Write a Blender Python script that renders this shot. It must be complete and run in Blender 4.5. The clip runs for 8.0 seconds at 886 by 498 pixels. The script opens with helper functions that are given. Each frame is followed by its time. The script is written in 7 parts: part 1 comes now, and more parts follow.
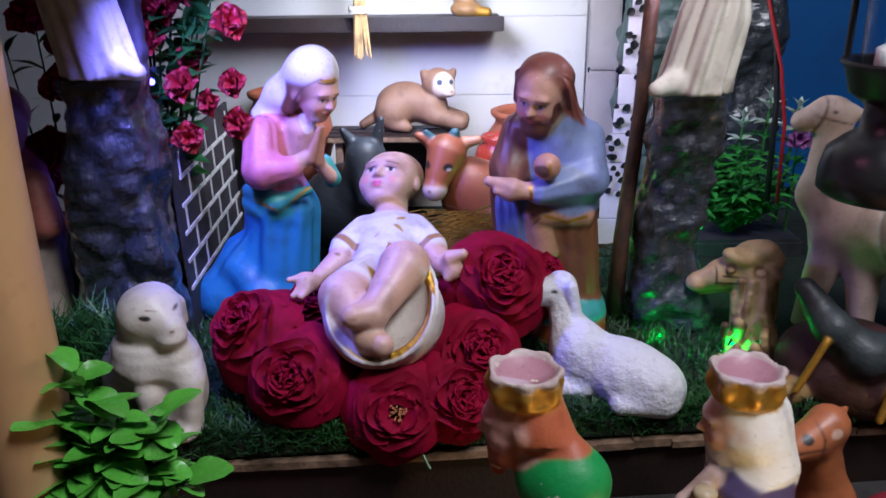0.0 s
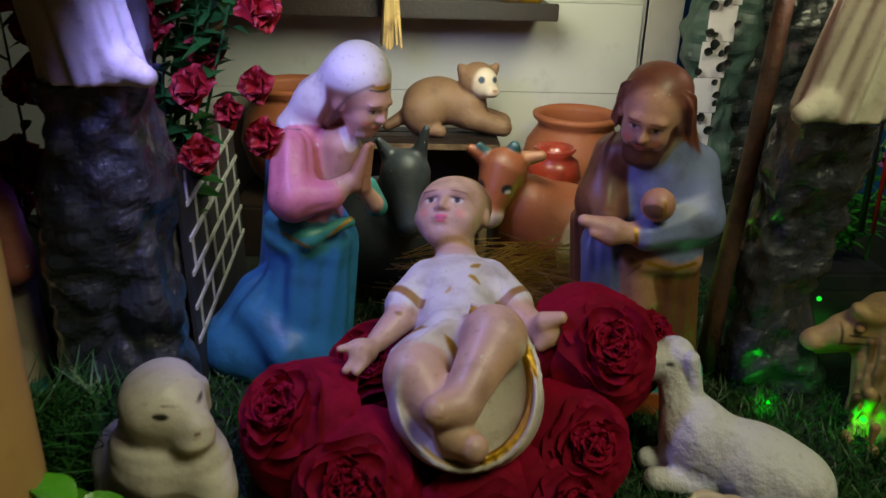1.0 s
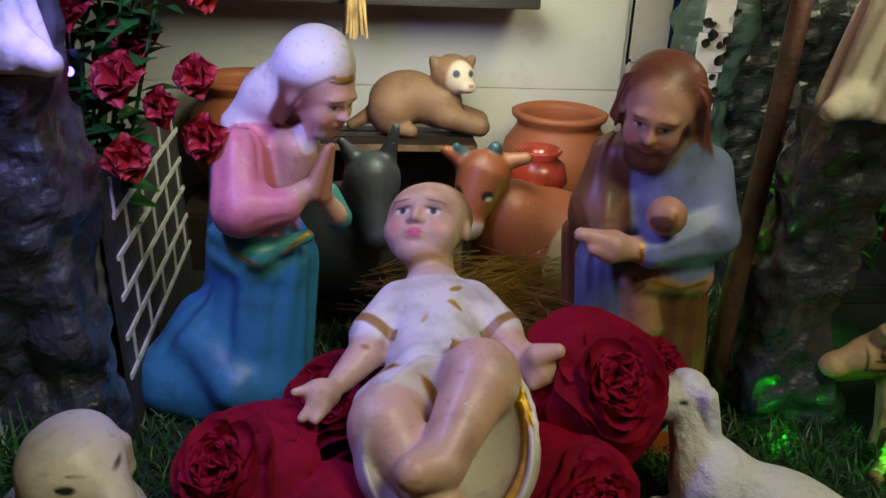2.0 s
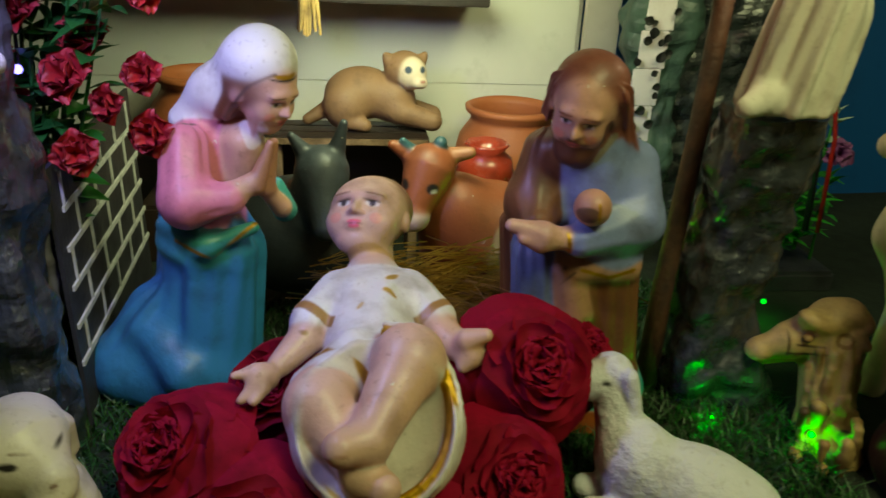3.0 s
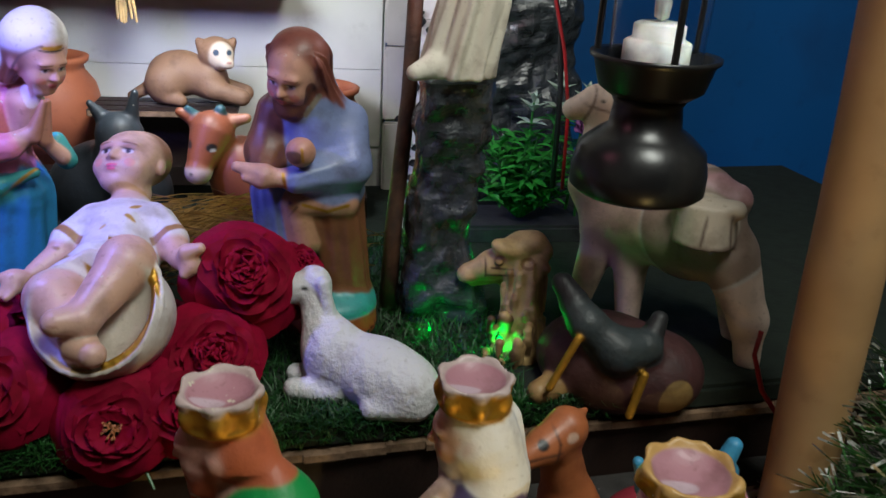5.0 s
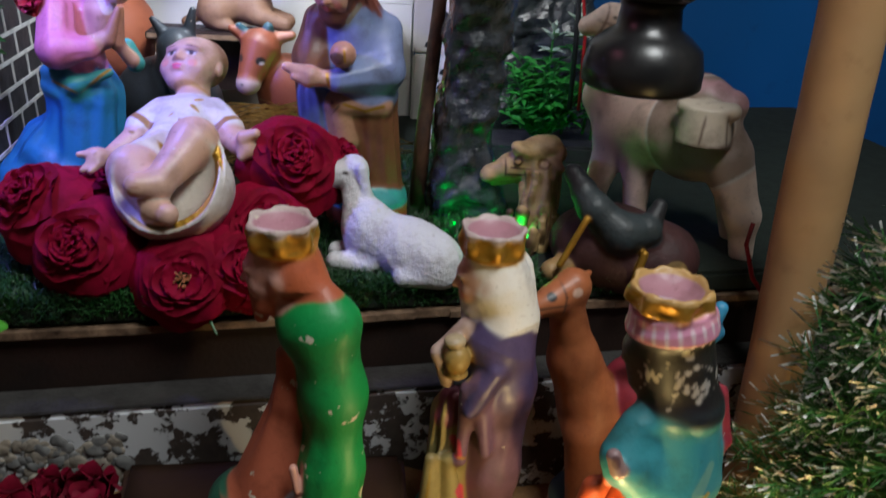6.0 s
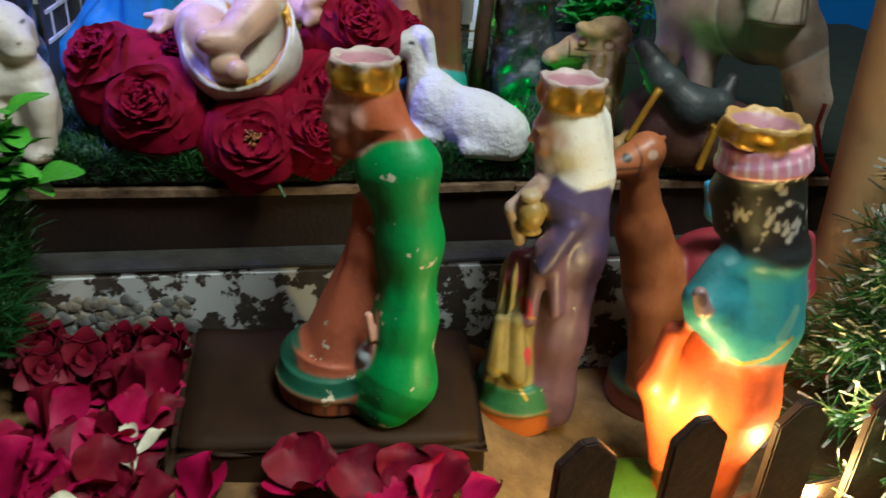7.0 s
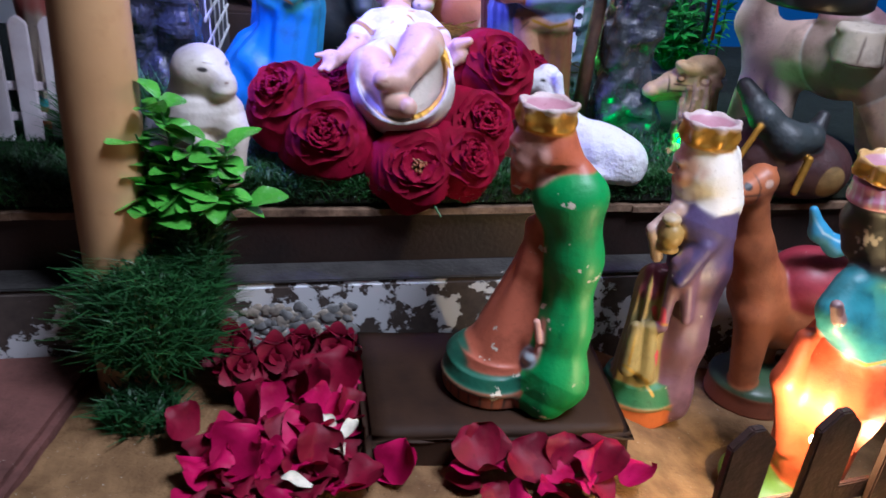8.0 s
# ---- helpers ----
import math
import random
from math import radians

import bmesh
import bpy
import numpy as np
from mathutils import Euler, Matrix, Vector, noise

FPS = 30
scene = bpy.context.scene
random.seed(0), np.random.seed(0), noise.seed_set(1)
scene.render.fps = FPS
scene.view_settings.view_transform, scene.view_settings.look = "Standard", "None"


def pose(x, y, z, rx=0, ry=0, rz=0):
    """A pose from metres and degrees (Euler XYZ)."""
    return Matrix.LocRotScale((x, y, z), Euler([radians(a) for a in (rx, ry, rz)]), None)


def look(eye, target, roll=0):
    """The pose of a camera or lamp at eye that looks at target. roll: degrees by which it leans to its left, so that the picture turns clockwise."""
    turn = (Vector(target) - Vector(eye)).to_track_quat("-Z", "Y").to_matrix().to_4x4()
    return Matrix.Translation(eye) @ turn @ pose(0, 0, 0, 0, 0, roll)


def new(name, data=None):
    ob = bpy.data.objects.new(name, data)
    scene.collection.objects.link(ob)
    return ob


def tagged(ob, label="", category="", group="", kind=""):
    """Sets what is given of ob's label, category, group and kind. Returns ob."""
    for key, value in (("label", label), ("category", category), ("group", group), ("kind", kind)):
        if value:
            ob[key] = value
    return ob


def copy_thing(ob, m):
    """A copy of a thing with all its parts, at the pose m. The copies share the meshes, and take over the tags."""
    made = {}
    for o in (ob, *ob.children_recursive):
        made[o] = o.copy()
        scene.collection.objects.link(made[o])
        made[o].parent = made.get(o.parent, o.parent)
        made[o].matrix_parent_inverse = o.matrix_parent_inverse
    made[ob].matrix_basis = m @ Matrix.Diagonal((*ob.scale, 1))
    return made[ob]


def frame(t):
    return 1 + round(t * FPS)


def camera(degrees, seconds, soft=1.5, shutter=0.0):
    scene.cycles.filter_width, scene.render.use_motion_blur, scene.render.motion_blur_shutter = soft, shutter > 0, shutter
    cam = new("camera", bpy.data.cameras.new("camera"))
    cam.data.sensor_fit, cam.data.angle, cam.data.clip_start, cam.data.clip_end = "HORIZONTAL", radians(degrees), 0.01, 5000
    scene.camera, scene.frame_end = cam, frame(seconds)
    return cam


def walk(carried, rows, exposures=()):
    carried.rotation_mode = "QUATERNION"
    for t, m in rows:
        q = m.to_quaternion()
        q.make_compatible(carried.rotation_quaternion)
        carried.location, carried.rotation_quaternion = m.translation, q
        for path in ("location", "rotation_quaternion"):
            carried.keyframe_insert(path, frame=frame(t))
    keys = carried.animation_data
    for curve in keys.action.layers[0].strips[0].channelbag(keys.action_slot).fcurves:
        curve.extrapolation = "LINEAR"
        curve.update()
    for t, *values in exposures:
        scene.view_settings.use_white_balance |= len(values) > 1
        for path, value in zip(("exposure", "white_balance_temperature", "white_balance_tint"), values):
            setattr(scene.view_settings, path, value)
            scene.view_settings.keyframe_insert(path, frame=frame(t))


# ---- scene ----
cam = camera(57.95, 8.0, soft=1.5, shutter=0.3)
# seconds, eye in metres, turn in degrees
PATH = [
    (0, 0.0050, -0.0024, 0.5269, 69.38, 0.56, 0.19),
    (0.5, -0.0405, 0.0765, 0.5005, 67.72, -0.55, -1.19),
    (1, -0.0906, 0.1563, 0.5309, 67.27, -1.69, -2.84),
    (2.5, -0.0902, 0.2456, 0.5024, 67.30, -2.32, -5.79),
    (3, -0.0644, 0.2127, 0.5189, 66.84, -2.62, -6.40),
    (3.5, -0.0022, 0.1706, 0.5293, 67.09, -3.10, -7.94),
    (4, 0.0556, 0.1559, 0.5300, 67.13, -3.16, -9.13),
    (5.5, 0.0997, -0.0228, 0.5285, 67.41, -3.20, -8.56),
    (6, 0.0839, -0.0626, 0.4920, 65.57, -3.27, -7.05),
    (6.5, 0.0841, -0.0699, 0.4409, 63.83, -3.32, -5.89),
    (7, 0.0450, -0.0868, 0.4181, 62.62, -3.47, -5.43),
    (7.5, -0.0314, -0.1161, 0.4320, 62.25, -3.90, -5.60),
    (8, -0.1043, -0.1472, 0.4591, 62.88, -4.34, -6.21),
]
walk(cam, [(t, pose(x, y, z, rx, ry, rz)) for t, x, y, z, rx, ry, rz in PATH],
     [(0.0, 0.1, 5800, 10), (0.5, -0.15, 10200, -34), (1.0, -0.95, 10500, -24), (1.75, -0.75, 10000, -20), (2.5, -0.85, 12500, -24), (3.0, -0.6, 18000, -42), (3.5, -0.6, 6700, -8),
      (4.0, -0.65, 6200, -6), (4.75, -0.4, 6400, -5), (5.5, -0.2, 6800, -8), (6.0, -0.12, 6200, 0), (6.5, -0.78, 7600, -4), (7.0, 0.35, 6200, -14), (7.5, 0.65, 5300, 6), (8.0, 0.82, 5200, 12)])

# ---- light ----
world = bpy.data.worlds.new("world")
scene.world = world
world.use_nodes = True
world.node_tree.nodes["Background"].inputs[0].default_value = (0.5, 0.55, 0.7, 1)
world.node_tree.nodes["Background"].inputs[1].default_value = 0.02


def lamp(name, kind, place, power, colour, size=0.05, target=None):
    data = bpy.data.lights.new(name, kind)
    data.energy, data.color = power, colour
    if kind == "AREA":
        data.shape, data.size = "DISK", size
    else:
        data.shadow_soft_size = size
    if kind == "SPOT":
        data.spot_size, data.spot_blend = radians(92), 0.5
    ob = new(name, data)
    ob.matrix_world = look(place, target) if target else Matrix.Translation(place)
    return ob


lamp("room_lamp", "AREA", (0.42, 0.00, 1.42), 15.5, (1.0, 0.95, 0.96), 0.45, (0.08, 0.6, 0.2))
# unseen fill disc, added to brighten the back wall below the shelf
lamp("wall_fill_lamp", "AREA", (-0.02, 0.80, 0.535), 1.9, (0.80, 0.82, 1.0), 0.10, (0.0, 1.12, 0.36))
lamp("violet_fairy_lamp", "SPOT", (-0.215, 0.575, 0.55), 7.0, (0.22, 0.20, 1.0), 0.02, (-0.12, 0.73, 0.31))
lamp("pink_fairy_lamp", "POINT", (-0.12, 0.52, 0.72), 0.6, (1.0, 0.25, 0.45), 0.02)


# ---- materials ----
def material(name, colour, rough=0.6, metal=0.0, second=None, scale=60.0, amount=0.5, bump=0.15, bump_scale=220.0, spread=0.0,
             coat=0.0, attribute="", chips=0.0, detail=4.0, trans=0.0, sheen=0.0, spec=0.5, chip_scale=75.0, relief=0.002):
    """A painted or natural surface: two-scale colour variation, grain relief and uneven gloss, in metres."""
    m = bpy.data.materials.new(name)
    m.use_nodes = True
    nt, n = m.node_tree, m.node_tree.nodes
    p = n["Principled BSDF"]
    geo = n.new("ShaderNodeTexCoord")
    def noise_node(s, d=detail, r=0.55):
        k = n.new("ShaderNodeTexNoise")
        k.inputs["Scale"].default_value, k.inputs["Detail"].default_value, k.inputs["Roughness"].default_value = s, d, r
        nt.links.new(geo.outputs["Object"], k.inputs["Vector"])
        return k
    def mix(a, b, fac, mode="MIX"):
        k = n.new("ShaderNodeMix")
        k.data_type, k.blend_type = "RGBA", mode
        for value, socket in ((fac, 0), (a, 6), (b, 7)):
            if isinstance(value, (int, float)):
                k.inputs[socket].default_value = value
            elif isinstance(value, tuple):
                k.inputs[socket].default_value = value
            else:
                nt.links.new(value, k.inputs[socket])
        return k.outputs[2]
    def ramp(src, lo, hi):
        k = n.new("ShaderNodeMapRange")
        k.inputs[1].default_value, k.inputs[2].default_value = lo, hi
        nt.links.new(src, k.inputs[0])
        return k.outputs[0]
    if attribute:
        a = n.new("ShaderNodeAttribute")
        a.attribute_name = attribute
        base = a.outputs["Color"]
        dark = mix(base, (0.62, 0.58, 0.55, 1), 1.0, "MULTIPLY")
    else:
        base = (*colour, 1.0)
        second = second or tuple(0.6 * c for c in colour)
        dark = (*second, 1.0)
    big, fine = noise_node(scale), noise_node(scale * 6.5)
    col = mix(base, dark, ramp(big.outputs["Fac"], 0.62 - 0.3 * amount, 0.72))
    col = mix(col, dark, ramp(fine.outputs["Fac"], 0.6, 0.85))
    if spread:
        info = n.new("ShaderNodeObjectInfo")
        island = n.new("ShaderNodeNewGeometry")
        add = n.new("ShaderNodeMath")
        add.operation = "ADD"
        nt.links.new(info.outputs["Random"], add.inputs[0])
        nt.links.new(island.outputs["Random Per Island"], add.inputs[1])
        hsv = n.new("ShaderNodeHueSaturation")
        val = n.new("ShaderNodeMapRange")
        val.inputs[2].default_value = 2.0
        val.inputs[3].default_value, val.inputs[4].default_value = 1 - spread, 1 + spread
        nt.links.new(add.outputs[0], val.inputs[0])
        nt.links.new(val.outputs[0], hsv.inputs["Value"])
        nt.links.new(col, hsv.inputs["Color"])
        col = hsv.outputs["Color"]
    if chips:
        spots = noise_node(chip_scale, 5.0, 0.62)
        col = mix(col, (0.62, 0.58, 0.46, 1), ramp(spots.outputs["Fac"], 0.735 - chips, 0.75 - chips))
    nt.links.new(col, p.inputs["Base Color"])
    gloss = n.new("ShaderNodeMapRange")
    gloss.inputs[3].default_value, gloss.inputs[4].default_value = max(0.05, rough - 0.12), min(1.0, rough + 0.15)
    nt.links.new(big.outputs["Fac"], gloss.inputs[0])
    nt.links.new(gloss.outputs[0], p.inputs["Roughness"])
    p.inputs["Metallic"].default_value = metal
    if attribute:
        gilding = n.new("ShaderNodeMapRange")
        gilding.inputs[3].default_value, gilding.inputs[4].default_value = 0.75, 0.0
        nt.links.new(a.outputs["Alpha"], gilding.inputs[0])
        nt.links.new(gilding.outputs[0], p.inputs["Metallic"])
    p.inputs["Coat Weight"].default_value = coat
    p.inputs["Coat Roughness"].default_value = 0.25
    p.inputs["Sheen Weight"].default_value = sheen
    p.inputs["Specular IOR Level"].default_value = spec
    if trans:
        p.inputs["Subsurface Weight"].default_value = trans
        p.inputs["Subsurface Radius"].default_value = (0.004, 0.002, 0.001)
    if bump:
        b = n.new("ShaderNodeBump")
        b.inputs["Strength"].default_value, b.inputs["Distance"].default_value = bump, relief
        nt.links.new(noise_node(bump_scale).outputs["Fac"], b.inputs["Height"])
        nt.links.new(b.outputs["Normal"], p.inputs["Normal"])
    return m


def glow(name, colour, strength):
    m = bpy.data.materials.new(name)
    m.use_nodes = True
    p = m.node_tree.nodes["Principled BSDF"]
    p.inputs["Base Color"].default_value = (*colour, 1)
    p.inputs["Emission Color"].default_value = (*colour, 1)
    p.inputs["Emission Strength"].default_value = strength
    return m


plaster_paint = material("painted_plaster", (0, 0, 0), 0.48, attribute="paint", scale=35, amount=0.4, bump=0.25, bump_scale=190, coat=0.12, chips=0.022, chip_scale=95)
worn_paint = material("worn_painted_plaster", (0, 0, 0), 0.52, attribute="paint", scale=35, amount=0.3, bump=0.2, bump_scale=260, coat=0.05, chips=0.082, chip_scale=62)
matt_paint = material("matt_painted_plaster", (0, 0, 0), 0.62, attribute="paint", scale=40, amount=0.3, bump=0.25, bump_scale=300)
wool_paint = material("woolly_painted_plaster", (0, 0, 0), 0.65, attribute="paint", scale=30, amount=0.2, bump=1.0, bump_scale=85, detail=5, relief=0.004)
resin_paint = material("carved_resin", (0, 0, 0), 0.55, attribute="paint", scale=70, amount=0.7, bump=0.6, bump_scale=130, coat=0.05)
soil = material("sandy_soil", (0.28, 0.165, 0.075), 0.95, second=(0.11, 0.06, 0.028), scale=30, amount=0.8, bump=1.0, bump_scale=330, detail=10, chips=0.05, chip_scale=380, spec=0.1)
terracotta_floor = material("red_concrete", (0.17, 0.075, 0.062), 0.9, second=(0.07, 0.034, 0.028), scale=26, amount=0.8, bump=1.0, bump_scale=230, detail=10, chips=0.03, chip_scale=160, spec=0.15)
dark_wood = material("dark_brown_wood", (0.022, 0.011, 0.008), 0.5, second=(0.010, 0.006, 0.005), scale=18, amount=0.6, bump=0.3)
raw_wood = material("raw_plywood_edge", (0.24, 0.15, 0.09), 0.85, second=(0.07, 0.04, 0.022), scale=60, amount=0.8, bump=0.6)
box_brown = material("brown_carton", (0.034, 0.017, 0.009), 0.62, second=(0.020, 0.010, 0.006), scale=16, amount=0.5, bump=0.15, chips=-0.045, chip_scale=110, spec=0.15)
turf_base = material("turf_backing", (0.008, 0.014, 0.007), 0.9, bump=0.5)
turf = material("plastic_turf", (0.018, 0.085, 0.015), 0.5, second=(0.010, 0.045, 0.011), scale=14, amount=0.6, bump=0, spread=0.35)
leaf_light = material("bright_plastic_leaf", (0.095, 0.36, 0.04), 0.28, second=(0.035, 0.18, 0.02), scale=45, amount=0.5, bump=0.2, spread=0.3, trans=0.1)
leaf_dark = material("dark_plastic_leaf", (0.024, 0.13, 0.022), 0.4, second=(0.012, 0.06, 0.012), scale=50, amount=0.5, bump=0.2, spread=0.35)
leaf_mid = material("green_plastic_fern", (0.035, 0.24, 0.03), 0.4, second=(0.015, 0.11, 0.015), scale=50, amount=0.5, bump=0.2, spread=0.4)
grass_mid = material("plastic_grass", (0.026, 0.105, 0.026), 0.45, second=(0.012, 0.06, 0.016), scale=20, amount=0.5, bump=0, spread=0.5)
leaf_pale = material("pale_tipped_leaf", (0.42, 0.52, 0.42), 0.5, second=(0.2, 0.35, 0.2), scale=60, amount=0.5, bump=0.1)
rose_red = material("crimson_rose_petal", (0.22, 0.001, 0.022), 0.75, second=(0.12, 0.001, 0.010), scale=40, amount=0.5, bump=0.25, bump_scale=90, spread=0.14, spec=0.12)
petal_pink = material("pink_red_petal", (0.46, 0.004, 0.085), 0.5, second=(0.26, 0.001, 0.034), scale=45, amount=0.7, bump=0.4, bump_scale=110, spread=0.3, spec=0.15)
petal_deep = material("deep_crimson_petal", (0.19, 0.002, 0.022), 0.55, second=(0.08, 0.001, 0.009), scale=40, amount=0.6, bump=0.3, bump_scale=120, spread=0.2, spec=0.25)
stamen = material("yellow_stamen", (0.42, 0.16, 0.06), 0.7, bump=0)
petal_white = material("white_petal", (0.75, 0.7, 0.55), 0.6, bump=0.1)
silk_red = material("red_silk_flower", (0.42, 0.012, 0.020), 0.55, second=(0.16, 0.004, 0.016), scale=50, amount=0.5, bump=0.2, spread=0.3)
silk_purple = material("purple_flower", (0.2, 0.05, 0.18), 0.6, bump=0.2)
wall_white = material("off_white_board", (0.62, 0.60, 0.56), 0.7, second=(0.50, 0.48, 0.44), scale=6, amount=0.5, bump=0.08, bump_scale=80)
card_beige = material("creased_beige_card", (0.50, 0.45, 0.42), 0.7, second=(0.40, 0.35, 0.32), scale=8, amount=0.5, bump=0.2, bump_scale=60)
wall_blue = material("blue_painted_wall", (0.005, 0.10, 0.35), 0.55, second=(0.004, 0.07, 0.25), scale=5, amount=0.5, bump=0.1)
wall_dim = material("dim_room_wall", (0.09, 0.085, 0.08), 0.8, scale=3, bump=0.1)
rock_dark = material("dark_crumpled_rock_paper", (0.040, 0.048, 0.056), 0.24, second=(0.010, 0.012, 0.015), scale=34, amount=0.7, bump=1.0, bump_scale=75, detail=9, coat=1.0, relief=0.006)
rock_green = material("green_grey_rock_paper", (0.07, 0.12, 0.10), 0.45, second=(0.02, 0.03, 0.03), scale=30, amount=0.7, bump=1.0, bump_scale=55, detail=7, coat=0.2)
# lavender grey carries the violet light that falls on a rock edge
lit_rock_grey = material("violet_lit_rock", (0.13, 0.125, 0.15), 0.7, second=(0.06, 0.055, 0.06), scale=40, amount=0.8, bump=0.9, bump_scale=80)
stick_brown = material("brown_stick", (0.10, 0.045, 0.025), 0.6, second=(0.03, 0.016, 0.012), scale=50, amount=0.8, bump=0.6)
clay = material("terracotta_clay", (0.36, 0.105, 0.045), 0.6, second=(0.26, 0.07, 0.03), scale=12, amount=0.5, bump=0.2)
red_gloss = material("glossy_red_clay", (0.30, 0.035, 0.022), 0.25, bump=0.1, coat=0.4)
slate_board = material("black_slate_board", (0.03, 0.03, 0.035), 0.6, second=(0.015, 0.015, 0.018), scale=40, bump=0.4)
chalk = material("grey_white_mortar_line", (0.58, 0.58, 0.55), 0.8, second=(0.36, 0.36, 0.35), scale=80, amount=0.6, bump=0.4)
straw = material("dry_straw", (0.58, 0.38, 0.15), 0.7, second=(0.2, 0.12, 0.05), scale=60, bump=0.2, spread=0.4)
pole_wrap = material("tan_wrapped_pole", (0.50, 0.30, 0.14), 0.5, second=(0.38, 0.21, 0.09), scale=7, amount=0.5, bump=0.12, bump_scale=120, coat=0.1)
black_plastic = material("black_lantern_plastic", (0.010, 0.010, 0.011), 0.32, second=(0.02, 0.02, 0.02), scale=30, bump=0.05)
candle_wax = material("white_plastic_candle", (0.8, 0.78, 0.72), 0.4, bump=0.05, trans=0.2)
white_fence_paint = material("white_fence_paint", (0.72, 0.66, 0.7), 0.5, second=(0.6, 0.52, 0.56), scale=30, bump=0.1)
fence_brown = material("dark_brown_fence_paint", (0.035, 0.018, 0.014), 0.45, second=(0.018, 0.010, 0.008), scale=60, amount=0.7, bump=0.5, bump_scale=180)
needle_green = material("pine_needle", (0.075, 0.25, 0.06), 0.5, second=(0.04, 0.14, 0.04), scale=40, bump=0, spread=0.4)
needle_white = material("frosted_needle_tip", (0.82, 0.83, 0.8), 0.6, bump=0)
cable_red = material("red_cable", (0.35, 0.01, 0.015), 0.4, bump=0)
cable_black = material("black_cable", (0.012, 0.012, 0.014), 0.4, bump=0)

glass = bpy.data.materials.new("lantern_glass")
glass.use_nodes = True
gp = glass.node_tree.nodes["Principled BSDF"]
gp.inputs["Base Color"].default_value = (0.85, 0.9, 0.95, 1)
gp.inputs["Roughness"].default_value = 0.06
gp.inputs["Transmission Weight"].default_value = 1.0
gp.inputs["IOR"].default_value = 1.1

# peeling white limewash over dark stone
peel = bpy.data.materials.new("peeling_white_paint")
peel.use_nodes = True
nt, nn = peel.node_tree, peel.node_tree.nodes
tc = nn.new("ShaderNodeTexCoord")
def peel_noise(s, d, r):
    k = nn.new("ShaderNodeTexNoise")
    k.inputs["Scale"].default_value, k.inputs["Detail"].default_value, k.inputs["Roughness"].default_value = s, d, r
    nt.links.new(tc.outputs["Object"], k.inputs["Vector"])
    return k
pn, pg = peel_noise(24, 8, 0.66), peel_noise(90, 6, 0.6)
pr = nn.new("ShaderNodeMapRange")
pr.inputs[1].default_value, pr.inputs[2].default_value = 0.50, 0.515
nt.links.new(pn.outputs["Fac"], pr.inputs[0])
stone_mix = nn.new("ShaderNodeMix")
stone_mix.data_type = "RGBA"
stone_mix.inputs[6].default_value, stone_mix.inputs[7].default_value = (0.016, 0.012, 0.011, 1), (0.10, 0.075, 0.06, 1)
nt.links.new(pg.outputs["Fac"], stone_mix.inputs[0])
peel_mix = nn.new("ShaderNodeMix")
peel_mix.data_type = "RGBA"
peel_mix.inputs[6].default_value = (0.60, 0.61, 0.62, 1)
nt.links.new(pr.outputs[0], peel_mix.inputs[0])
nt.links.new(stone_mix.outputs[2], peel_mix.inputs[7])
nt.links.new(peel_mix.outputs[2], nn["Principled BSDF"].inputs["Base Color"])
nn["Principled BSDF"].inputs["Roughness"].default_value = 0.8
pb = nn.new("ShaderNodeBump")
pb.inputs["Strength"].default_value, pb.inputs["Distance"].default_value, pb.invert = 0.8, 0.003, True
nt.links.new(pr.outputs[0], pb.inputs["Height"])
nt.links.new(pb.outputs["Normal"], nn["Principled BSDF"].inputs["Normal"])


# ---- building helpers ----
def smooth(me):
    me.polygons.foreach_set("use_smooth", [True] * len(me.polygons))
    return me


def mesh_of(name, bm, mat, soft=False):
    me = bpy.data.meshes.new(name)
    bm.to_mesh(me)
    bm.free()
    for m in (mat if isinstance(mat, (list, tuple)) else [mat]):
        me.materials.append(m)
    return smooth(me) if soft else me


def part(name, bm, mat, parent, label="", soft=False):
    ob = new(name, mesh_of(name, bm, mat, soft))
    ob.parent = parent
    return tagged(ob, label=label)


def thing(name, place, label, category, group="", kind=""):
    ob = new(name)
    ob.empty_display_size = 0.01
    ob.location = place
    return tagged(ob, label, category, group, kind)


def solid(name, bm, mat, label, category="", kind="", soft=False, place=(0, 0, 0), group=""):
    ob = new(name, mesh_of(name, bm, mat, soft))
    ob.location = place
    return tagged(ob, label, category, group, kind)


def box(bm, lo, hi, bevel=0.0, m=None):
    lo, hi = Vector(lo), Vector(hi)
    made = bmesh.ops.create_cube(bm, size=1.0, matrix=Matrix.Translation((lo + hi) / 2) @ Matrix.Diagonal((*(hi - lo), 1)))
    if bevel:
        edges = {e for v in made["verts"] for e in v.link_edges}
        bmesh.ops.bevel(bm, geom=list(edges), offset=bevel, segments=2, affect="EDGES")
    if m:
        bmesh.ops.transform(bm, matrix=m, verts=bm.verts)
    return bm


def turned(profile, steps=40):
    """A bmesh turned about z from (radius, height) pairs."""
    bm = bmesh.new()
    rings = []
    for r, z in profile:
        rings.append([bm.verts.new((r * math.cos(a), r * math.sin(a), z)) for a in (2 * math.pi * i / steps for i in range(steps))])
    for a, b in zip(rings, rings[1:]):
        for i in range(steps):
            j = (i + 1) % steps
            bm.faces.new((a[i], a[j], b[j], b[i]))
    return bm


